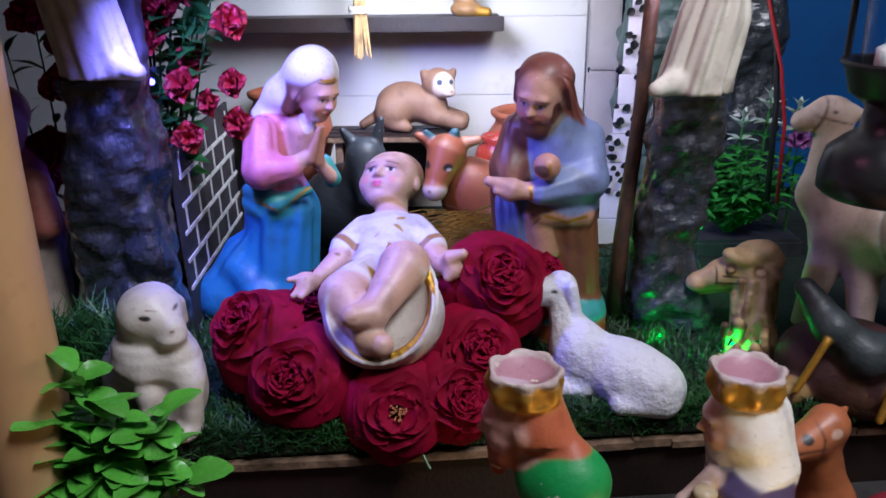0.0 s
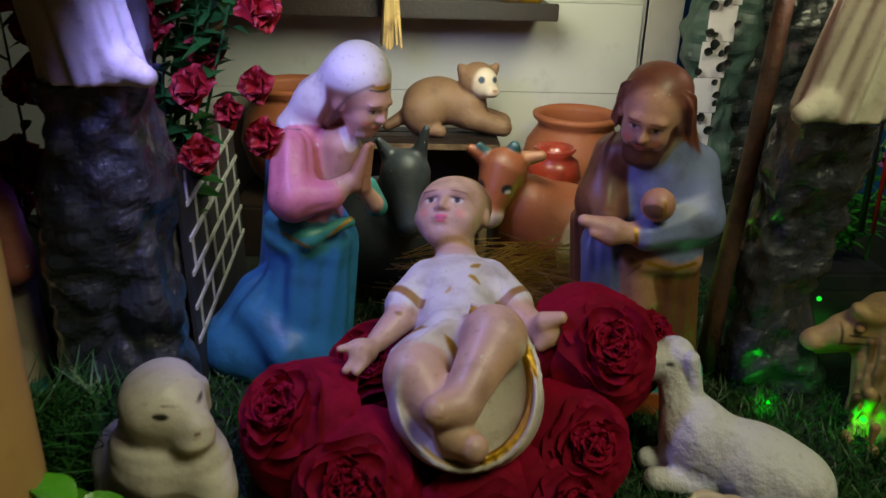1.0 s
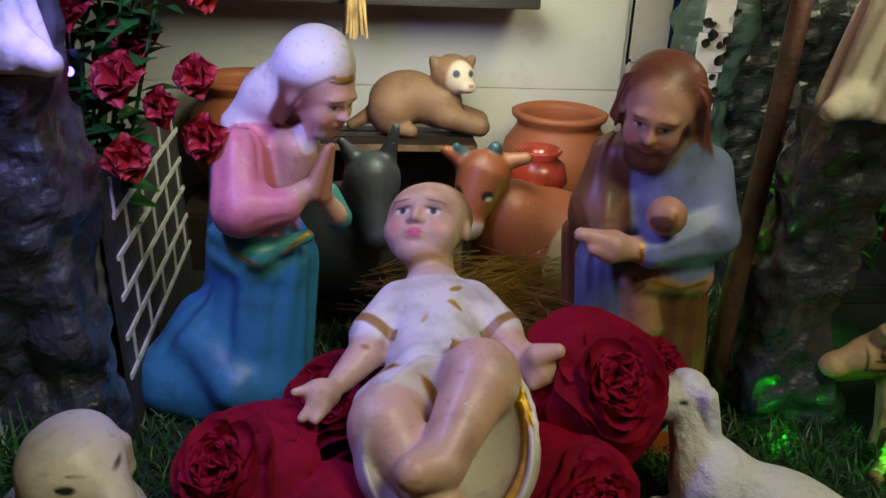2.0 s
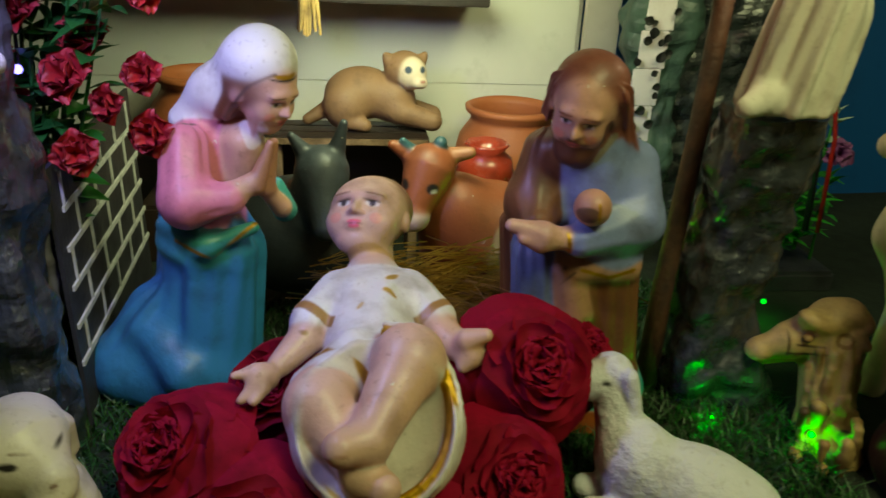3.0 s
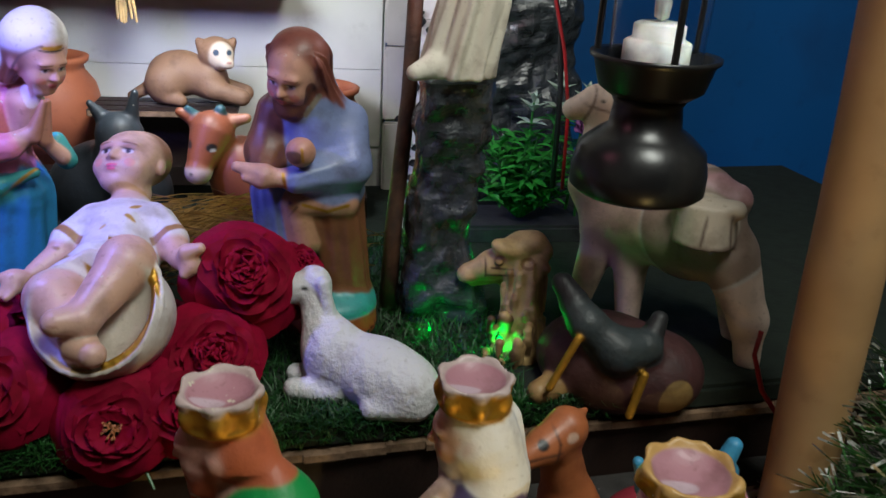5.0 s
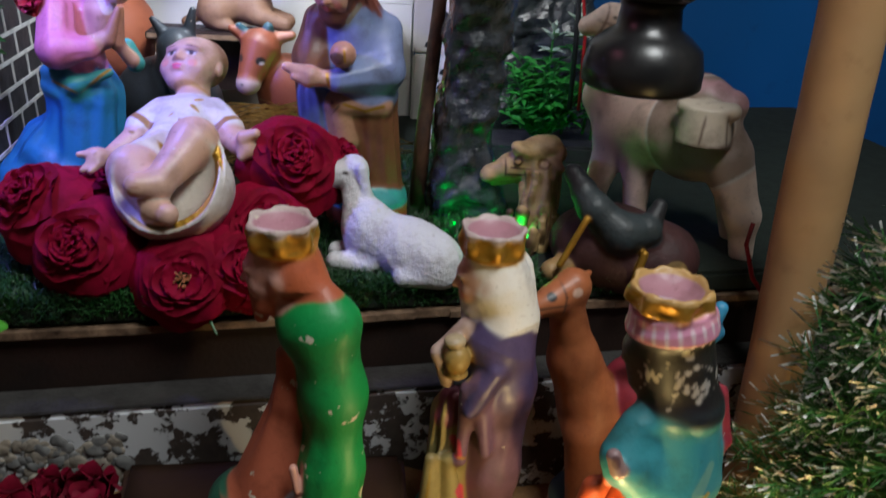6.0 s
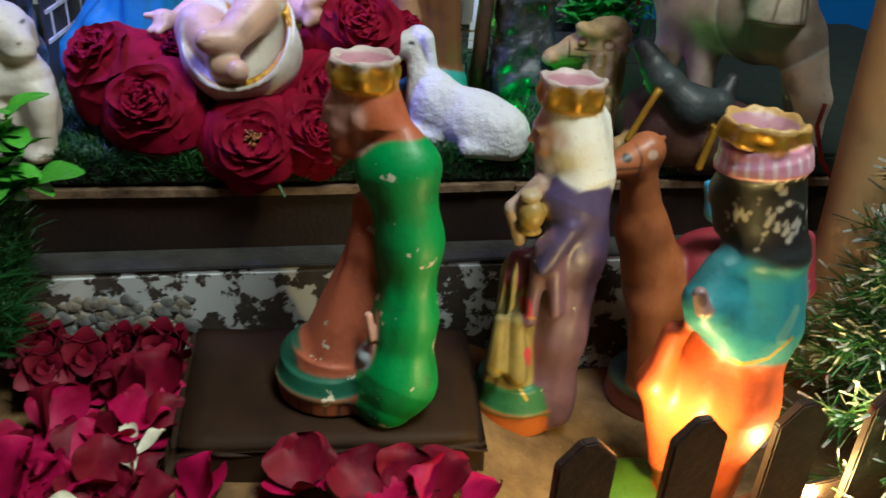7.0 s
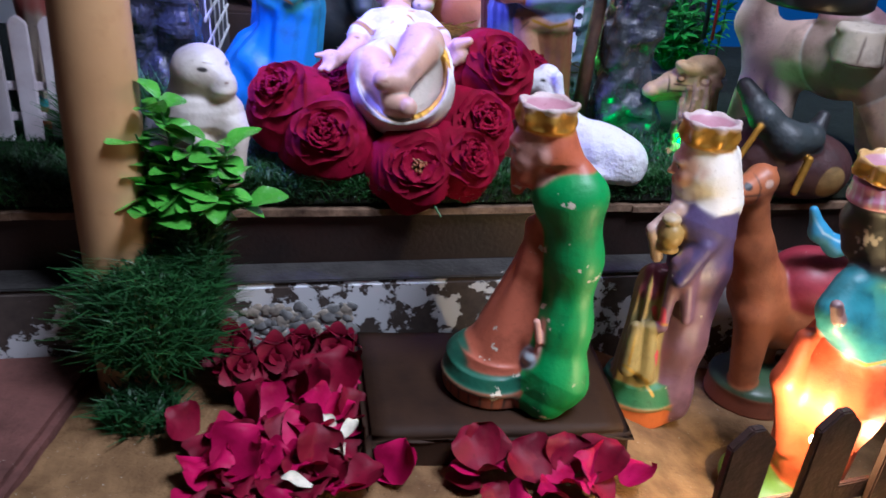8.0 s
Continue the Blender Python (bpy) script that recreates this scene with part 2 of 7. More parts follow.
def tube(bm, points, radii, steps=8):
    """A round tube along the points."""
    points = [Vector(p) for p in points]
    if isinstance(radii, (int, float)):
        radii = [radii] * len(points)
    rings = []
    for i, p in enumerate(points):
        d = (points[min(i + 1, len(points) - 1)] - points[max(i - 1, 0)]).normalized()
        side = d.cross(Vector((0.31, 0.2, 0.93))).normalized()
        up = side.cross(d)
        rings.append([bm.verts.new(p + radii[i] * (math.cos(a) * side + math.sin(a) * up)) for a in (2 * math.pi * k / steps for k in range(steps))])
    for a, b in zip(rings, rings[1:]):
        for i in range(steps):
            j = (i + 1) % steps
            bm.faces.new((a[i], a[j], b[j], b[i]))
    bm.faces.new(rings[0][::-1])
    bm.faces.new(rings[-1])
    return bm


def strips(name, rows, mat):
    """One mesh of many narrow blades: rows of (left points, right points)."""
    verts, faces = [], []
    for left, right in rows:
        k = len(verts)
        for a, b in zip(left, right):
            verts += [a, b]
        for i in range(len(left) - 1):
            faces.append((k + 2 * i, k + 2 * i + 1, k + 2 * i + 3, k + 2 * i + 2))
    me = bpy.data.meshes.new(name)
    me.from_pydata(verts, [], faces)
    for m in (mat if isinstance(mat, (list, tuple)) else [mat]):
        me.materials.append(m)
    return smooth(me)


# ---- statues: smoothly joined solids, skinned on a grid and painted ----
def E(c, r, col, k=0.006, turn=(0, 0, 0), op="add"):
    rot = np.array(Euler([radians(a) for a in turn]).to_matrix()) if any(turn) else None
    return dict(kind="e", c=np.array(c), r=np.array(r if isinstance(r, tuple) else (r, r, r)), col=col, k=k, rot=rot, op=op, fold=None)


def C(a, b, ra, rb, col, k=0.006, fold=None, op="add"):
    return dict(kind="c", a=np.array(a), b=np.array(b), ra=ra, rb=rb, col=col, k=k, op=op, fold=fold)


def F(a, b, ra, rb, col, k=0.002, op="add"):
    return dict(kind="f", a=np.array(a), b=np.array(b), ra=ra, rb=rb, col=col, k=k, op=op, fold=None)


def ink(q):
    q["op"] = "ink"
    return q


def sub(q):
    q["op"] = "sub"
    return q


def line(a, b, ra, rb, col):
    """A painted stroke between two points in front of the surface; it reaches about eight times its width into the depth."""
    q = ink(C(a, b, ra, rb, col))
    q["deep"] = np.array((0.06, 0.91, -0.40))
    return q


def moved(solids, m, scale):
    """The solids in a frame of their own, turned and placed by m and scaled."""
    r = np.array(m.to_3x3())
    t = np.array(m.translation)
    for q in solids:
        q["k"] *= scale
        for key in ("a", "b", "c"):
            if key in q:
                q[key] = r @ (q[key] * scale) + t
        for key in ("ra", "rb", "r"):
            if key in q:
                q[key] = q[key] * scale
        if q["fold"]:
            q["fold"] = (q["fold"][0] * scale, q["fold"][1])
        if q["kind"] == "e":
            q["rot"] = r if q["rot"] is None else r @ q["rot"]
    return solids


def head(place, way, size, skin, hair, lips=(0.5, 0.10, 0.10), roll=0.0, eye=1.0, full=1.0, cap=True, wide=1.0):
    """A statue's head, one unit high, looking along -y before it is turned to look along way."""
    lash, white_eye = (0.03, 0.018, 0.015), (0.70, 0.66, 0.62)
    h = [
        E((0, 0.06, 0.10), (0.36, 0.43, 0.40), skin, 0.10),
        E((0, -0.10, -0.10), (0.29 * full, 0.30, 0.37), skin, 0.10),
        E((0, -0.21, -0.37), (0.15 * full, 0.14, 0.11), skin, 0.12),
        E((0.15, -0.23, -0.14), (0.13 * full, 0.12, 0.14), skin, 0.10),
        E((-0.15, -0.23, -0.14), (0.13 * full, 0.12, 0.14), skin, 0.10),
        E((0, -0.335, 0.13), (0.22, 0.06, 0.05), skin, 0.10),
        C((0, -0.375, 0.06), (0, -0.455, -0.07), 0.030, 0.048, skin, 0.06),
        E((0.045, -0.405, -0.085), (0.035, 0.04, 0.03), skin, 0.03),
        E((-0.045, -0.405, -0.085), (0.035, 0.04, 0.03), skin, 0.03),
        E((0, -0.385, -0.195), (0.085, 0.035, 0.030), skin, 0.04),
        E((0, -0.375, -0.245), (0.070, 0.035, 0.028), skin, 0.04),
        E((0.36, 0.06, -0.03), (0.04, 0.08, 0.11), skin, 0.05),
        E((-0.36, 0.06, -0.03), (0.04, 0.08, 0.11), skin, 0.05),
        sub(E((0.135, -0.435, 0.030), (0.085, 0.075, 0.050), skin, 0.06)),
        sub(E((-0.135, -0.435, 0.030), (0.085, 0.075, 0.050), skin, 0.06)),
        ink(E((0, -0.42, -0.195), (0.080, 0.07, 0.026), lips)),
        ink(E((0, -0.42, -0.243), (0.066, 0.07, 0.026), lips)),
        ink(E((0, -0.44, -0.218), (0.085, 0.08, 0.007), tuple(0.4 * c for c in lips))),
    ]
    for side in (-1, 1):
        x = 0.135 * side
        h += [
            ink(E((x, -0.38, 0.030), (0.068 * eye, 0.10, 0.030 * eye), white_eye, turn=(0, 6 * side, 0))),
            ink(E((x, -0.38, 0.032), (0.030 * eye, 0.10, 0.032 * eye), lash)),
            ink(E((x, -0.38, 0.060 * (1 + 0.3 * (eye - 1))), (0.080 * eye, 0.10, 0.012), lash, turn=(0, 6 * side, 0))),
            ink(E((x + 0.01 * side, -0.36, 0.135), (0.105, 0.10, 0.013), hair, turn=(0, 7 * side, 0))),
            ink(E((x + 0.05 * side, -0.36, -0.14), (0.07, 0.09, 0.06), tuple(min(1, a * b) for a, b in zip(skin, (1.12, 0.82, 0.82))))),
        ]
    if cap:
        h.append(E((0, 0.12, 0.17), (0.385, 0.42, 0.385), hair, 0.04))
    for q in h:
        for key in ("a", "b", "c"):
            if key in q:
                q[key] = q[key] * np.array((wide, 1, 1))
        if "r" in q and q["op"] != "ink":
            q["r"] = q["r"] * np.array((wide, 1, 1))
    turn = Vector(way).to_track_quat("-Y", "Z").to_matrix().to_4x4() @ Matrix.Rotation(radians(roll), 4, "Y")
    m = Matrix.Translation(place) @ turn
    return m, moved(h, m, size)


def gap(q, p):
    """Distance of the points p from one solid."""
    if q["kind"] == "e":
        d = p - q["c"]
        if q["rot"] is not None:
            d = d @ q["rot"]
        k0 = np.linalg.norm(d / q["r"], axis=-1)
        k1 = np.linalg.norm(d / q["r"] ** 2, axis=-1)
        return k0 * (k0 - 1) / np.maximum(k1, 1e-9)
    ab = q["b"] - q["a"]
    d = p - q["a"]
    if "deep" in q:
        v = q["deep"]
        ab = ab - 0.88 * (ab @ v) * v
        d = d - 0.88 * (d @ v)[..., None] * v
    n2 = ab @ ab
    t = d @ ab / n2
    if q["kind"] == "c":
        tc_ = np.clip(t, 0, 1)
        out = d - tc_[..., None] * ab
        dist = np.linalg.norm(out, axis=-1) - (q["ra"] + (q["rb"] - q["ra"]) * tc_)
        if q["fold"]:
            amp, count = q["fold"]
            u = Vector(ab).normalized()
            s = u.cross(Vector((0.2, 0.9, 0.1))).normalized()
            v = u.cross(s)
            ang = np.arctan2(out @ np.array(v), out @ np.array(s))
            dist = dist + amp * (np.sin(count * ang + 1.4 * tc_ + 0.9 * np.sin(3 * ang)) + 0.5 * np.sin(2 * count * ang + 1.0 - 2.0 * tc_)) * (1 - 0.55 * tc_)
        return dist
    length = math.sqrt(n2)
    out = np.linalg.norm(d - t[..., None] * ab, axis=-1) - (q["ra"] + (q["rb"] - q["ra"]) * np.clip(t, 0, 1))
    return np.maximum(out, (np.abs(t - 0.5) - 0.5) * length)


def bounds(q):
    if q["kind"] == "e":
        m = q["r"].max()
        return q["c"] - m, q["c"] + m
    m = max(q["ra"], q["rb"])
    return np.minimum(q["a"], q["b"]) - m, np.maximum(q["a"], q["b"]) + m


def statue(name, base, solids, mat, label, category="statue", cell=0.0016, group=""):
    shape = [q for q in solids if q["op"] == "add"]
    lo = np.min([bounds(q)[0] for q in shape], axis=0) - 4 * cell
    hi = np.max([bounds(q)[1] for q in shape], axis=0) + 4 * cell
    lo[2] = max(lo[2], base[2] - 3 * cell)
    size = np.ceil((hi - lo) / cell).astype(int) + 1
    axes = [lo[i] + cell * np.arange(size[i]) for i in range(3)]
    field = np.full(size, 0.05)
    for q in solids:
        if q["op"] == "ink":
            continue
        a, b = bounds(q)
        margin = q["k"] + 4 * cell
        i0 = np.clip(np.floor((a - margin - lo) / cell).astype(int), 0, size)
        i1 = np.clip(np.ceil((b + margin - lo) / cell).astype(int) + 1, 0, size)
        if (i1 <= i0).any():
            continue
        sl = tuple(slice(i0[k], i1[k]) for k in range(3))
        p = np.stack(np.meshgrid(*(axes[k][sl[k]] for k in range(3)), indexing="ij"), axis=-1)
        d, old, k = gap(q, p), field[sl], q["k"]
        if q["op"] == "sub":
            h = np.maximum(k - np.abs(-d - old), 0) / k
            field[sl] = np.maximum(old, -d) + h * h * k / 4
        else:
            h = np.maximum(k - np.abs(d - old), 0) / k
            field[sl] = np.minimum(old, d) - h * h * k / 4
    # flat underside
    field = np.maximum(field, (base[2] - axes[2])[None, None, :])
    inside = field < 0
    n0, n1, n2 = size
    corners = [(i, j, k) for i in (0, 1) for j in (0, 1) for k in (0, 1)]
    count = sum(inside[i:n0 - 1 + i, j:n1 - 1 + j, k:n2 - 1 + k].astype(np.int8) for i, j, k in corners)
    cells = np.argwhere((count > 0) & (count < 8))
    index = np.full((n0 - 1, n1 - 1, n2 - 1), -1, np.int64)
    index[cells[:, 0], cells[:, 1], cells[:, 2]] = np.arange(len(cells))
    val = {c: field[cells[:, 0] + c[0], cells[:, 1] + c[1], cells[:, 2] + c[2]] for c in corners}
    total, hits = np.zeros((len(cells), 3)), np.zeros(len(cells))
    for c in corners:
        for ax in range(3):
            if c[ax] == 0:
                e = tuple(1 if i == ax else c[i] for i in range(3))
                va, vb = val[c], val[e]
                cross = (va < 0) != (vb < 0)
                t = np.where(cross, va / np.where(cross, va - vb, 1), 0)
                pt = np.tile(np.array(c, float), (len(cells), 1))
                pt[:, ax] += t
                total[cross] += pt[cross]
                hits += cross
    co = lo + cell * (cells + total / np.maximum(hits, 1)[:, None])
    quads = []
    for ax in range(3):
        u, v = (ax + 1) % 3, (ax + 2) % 3
        a = [slice(None)] * 3
        b = [slice(None)] * 3
        a[ax], b[ax] = slice(0, -1), slice(1, None)
        edge = np.argwhere(inside[tuple(a)] != inside[tuple(b)])
        edge = edge[(edge[:, u] > 0) & (edge[:, v] > 0) & (edge[:, u] < size[u] - 1) & (edge[:, v] < size[v] - 1)]
        flip = inside[tuple(a)][edge[:, 0], edge[:, 1], edge[:, 2]]
        def at(du, dv):
            g = edge.copy()
            g[:, u] -= du
            g[:, v] -= dv
            return index[g[:, 0], g[:, 1], g[:, 2]]
        ring = np.stack([at(1, 1), at(0, 1), at(0, 0), at(1, 0)], axis=1)
        ring[~flip] = ring[~flip][:, ::-1]
        quads.append(ring)
    quads = np.concatenate(quads)
    quads = quads[(quads >= 0).all(axis=1)]
    # paint
    near = np.stack([gap(q, co) for q in shape], axis=1)
    w = np.exp(-(near - near.min(axis=1, keepdims=True)) / 0.0006)
    paint = w @ np.array([q["col"] for q in shape]) / w.sum(axis=1, keepdims=True)
    for q in solids:
        if q["op"] == "add":
            continue
        d = gap(q, co)
        f = np.clip(0.5 - d / (1.0 * cell), 0, 1)[:, None] if q["op"] == "ink" else (np.abs(d) < 1.2 * cell)[:, None].astype(float)
        paint = paint * (1 - f) + np.array(q["col"]) * f
    me = bpy.data.meshes.new(name)
    me.vertices.add(len(co))
    me.vertices.foreach_set("co", (co - np.array(base)).astype(np.float32).ravel())
    me.loops.add(4 * len(quads))
    me.loops.foreach_set("vertex_index", quads.astype(np.int32).ravel())
    me.polygons.add(len(quads))
    me.polygons.foreach_set("loop_start", np.arange(0, 4 * len(quads), 4, dtype=np.int32))
    me.update(calc_edges=True)
    layer = me.color_attributes.new("paint", "FLOAT_COLOR", "POINT")
    ratio, blue = paint[:, 1] / np.maximum(paint[:, 0], 1e-6), paint[:, 2] / np.maximum(paint[:, 0], 1e-6)
    gilded = ((paint[:, 0] > 0.36) & (ratio > 0.47) & (ratio < 0.75) & (blue < 0.2)).astype(float)
    layer.data.foreach_set("color", np.concatenate([paint, 1 - gilded[:, None]], axis=1).astype(np.float32).ravel())
    me.materials.append(mat)
    smooth(me)
    ob = new(name, me)
    ob.location = base
    return tagged(ob, label, category, group)

# ---- structure ----
GRASS = 0.172     # height of the turf's backing
LOW = -0.03       # height of the soil
TURNED = Matrix.Translation((0, 0.51, 0)) @ Matrix.Rotation(radians(5.0), 4, "Z") @ Matrix.Translation((0, -0.51, 0))


def relief(name, lo, hi, step, height, mat, label, category, kind="structure"):
    """A sheet of ground with uneven height."""
    bm = bmesh.new()
    nx, ny = max(1, round((hi[0] - lo[0]) / step)), max(1, round((hi[1] - lo[1]) / step))
    grid = [[bm.verts.new((lo[0] + (hi[0] - lo[0]) * i / nx, lo[1] + (hi[1] - lo[1]) * j / ny, 0)) for j in range(ny + 1)] for i in range(nx + 1)]
    for row in grid:
        for v in row:
            v.co.z = height(v.co.x, v.co.y)
    for i in range(nx):
        for j in range(ny):
            bm.faces.new((grid[i][j], grid[i + 1][j], grid[i + 1][j + 1], grid[i][j + 1]))
    return solid(name, bm, mat, label, category, kind, True)


def soil_height(x, y):
    h = LOW + 0.006 * noise.noise((9 * x, 9 * y, 0)) + 0.003 * noise.noise((40 * x, 40 * y, 3))
    return h + 0.038 * min(1, max(0, (0.24 - x) / 0.10))


relief("ground", (-0.9, -0.3), (0.9, 0.56), 0.012, soil_height, soil, "loose sandy brown soil in front of the crib", "ground")
bm = box(bmesh.new(), (-1.0, -0.6, LOW - 0.2), (-0.325, 0.51, 0.022), 0.006)
bmesh.ops.rotate(bm, cent=(-0.325, 0.4, 0), matrix=Matrix.Rotation(radians(-9), 3, "Z"), verts=bm.verts)
solid("pavement", bm, terracotta_floor, "worn red concrete slab beside the soil bed", "pavement", "structure")
kerb = solid("kerb", box(bmesh.new(), (-0.95, 0.508, LOW - 0.1), (0.95, 0.80, 0.088), 0.003, TURNED), peel, "stone kerb with peeling white paint", "kerb", "structure")
concrete = material("grey_concrete", (0.040, 0.037, 0.034), 0.95, second=(0.016, 0.014, 0.013), scale=40, amount=0.7, bump=0.8, bump_scale=200, chips=0.03, chip_scale=120)
part("kerb_top", box(bmesh.new(), (-0.949, 0.5095, 0.0884), (0.949, 0.5445, 0.0915), 0.001, TURNED), concrete, kerb, "bare grey concrete top")
platform = solid("platform", box(bmesh.new(), (-0.95, 0.545, 0.088), (0.95, 1.25, 0.142), 0.001, TURNED), dark_wood, "dark brown wooden platform carrying the crib", "platform", "structure")
bm = bmesh.new()
for i in range(60):
    x0 = -0.95 + 1.9 * i / 60
    d = 0.003 * noise.noise((40 * x0, 1, 2))
    box(bm, (x0, 0.538 + d, 0.1425), (x0 + 1.9 / 60, 0.60, 0.149 + 0.4 * d))
bmesh.ops.transform(bm, matrix=TURNED, verts=bm.verts)
part("board_edge", bm, raw_wood, platform, "ragged raw plywood edge")
bm = box(bmesh.new(), (-0.95, 0.543, 0.1495), (0.95, 1.16, GRASS), 0.004, TURNED)
part("turf_mat", bm, turf_base, platform, "dark turf backing")

# walls of the crib and the room
WALL = 1.12
wall = solid("wall_back", box(bmesh.new(), (-0.75, WALL, 0.14), (0.20, WALL + 0.02, 1.0), 0.001), wall_white, "off-white boarded back wall of the crib", "wall", "structure")
for i, z in enumerate((0.23, 0.335, 0.44, 0.545, 0.65)):
    bm = box(bmesh.new(), (-0.75, WALL - 0.004, z + 0.0003), (0.195, WALL - 0.0005, z + 0.1047), 0.0005)
    part("plank", bm, wall_white, wall)
bm = bmesh.new()
for i in range(9):
    z = 0.17 + 0.1 * i
    a, b = Vector((0.196, WALL - 0.002, z)), Vector((0.236, WALL - 0.05, z))
    bend = 0.006 * math.sin(i * 2.2)
    box(bm, (0.197, WALL - 0.02, z), (0.238, WALL - 0.010 + bend, z + 0.098), 0.003)
solid("wall_side", bm, card_beige, "creased beige card strip closing the back wall", "wall", "structure")
solid("wall_blue", box(bmesh.new(), (-1.6, 1.30, -0.3), (1.6, 1.36, 2.2)), wall_blue, "blue painted room wall", "wall", "structure")
for name, lo, hi in (("wall_east", (1.6, -1.8, -0.3), (1.66, 1.36, 2.2)), ("wall_west", (-1.66, -1.8, -0.3), (-1.6, 1.36, 2.2)), ("wall_south", (-1.6, -1.86, -0.3), (1.6, -1.8, 2.2))):
    solid(name, box(bmesh.new(), lo, hi), wall_dim, "plain dim room wall", "wall", "structure")
solid("ceiling", box(bmesh.new(), (-1.66, -1.86, 2.2), (1.66, 1.36, 2.26)), wall_dim, "plain dim room ceiling", "ceiling", "structure")
solid("floor", box(bmesh.new(), (-1.6, -1.8, -0.34), (1.6, 1.3, -0.13)), terracotta_floor, "red concrete room floor", "floor", "structure")

# added board above the view, keeps lamp light off the left pillar and angel
solid("roof", box(bmesh.new(), (-0.75, 0.46, 0.60), (-0.11, 1.13, 0.63), 0.004), dark_wood, "unseen dark roof board added to shade the crib's corner", "roof", "structure")

# ---- statues ----
SKIN = (0.62, 0.36, 0.27)
PALE = (0.58, 0.37, 0.29)
BROWN_SKIN = (0.42, 0.2, 0.12)
WHITE = (0.78, 0.76, 0.74)
BLUE = (0.03, 0.20, 0.42)
TEAL = (0.05, 0.30, 0.30)
PINK = (0.64, 0.20, 0.28)
HAIR = (0.16, 0.06, 0.035)
INK = (0.015, 0.012, 0.012)
GOLD = (0.50, 0.27, 0.035)
ROBE_BROWN = (0.17, 0.065, 0.028)
SLATE_BLUE = (0.19, 0.24, 0.42)


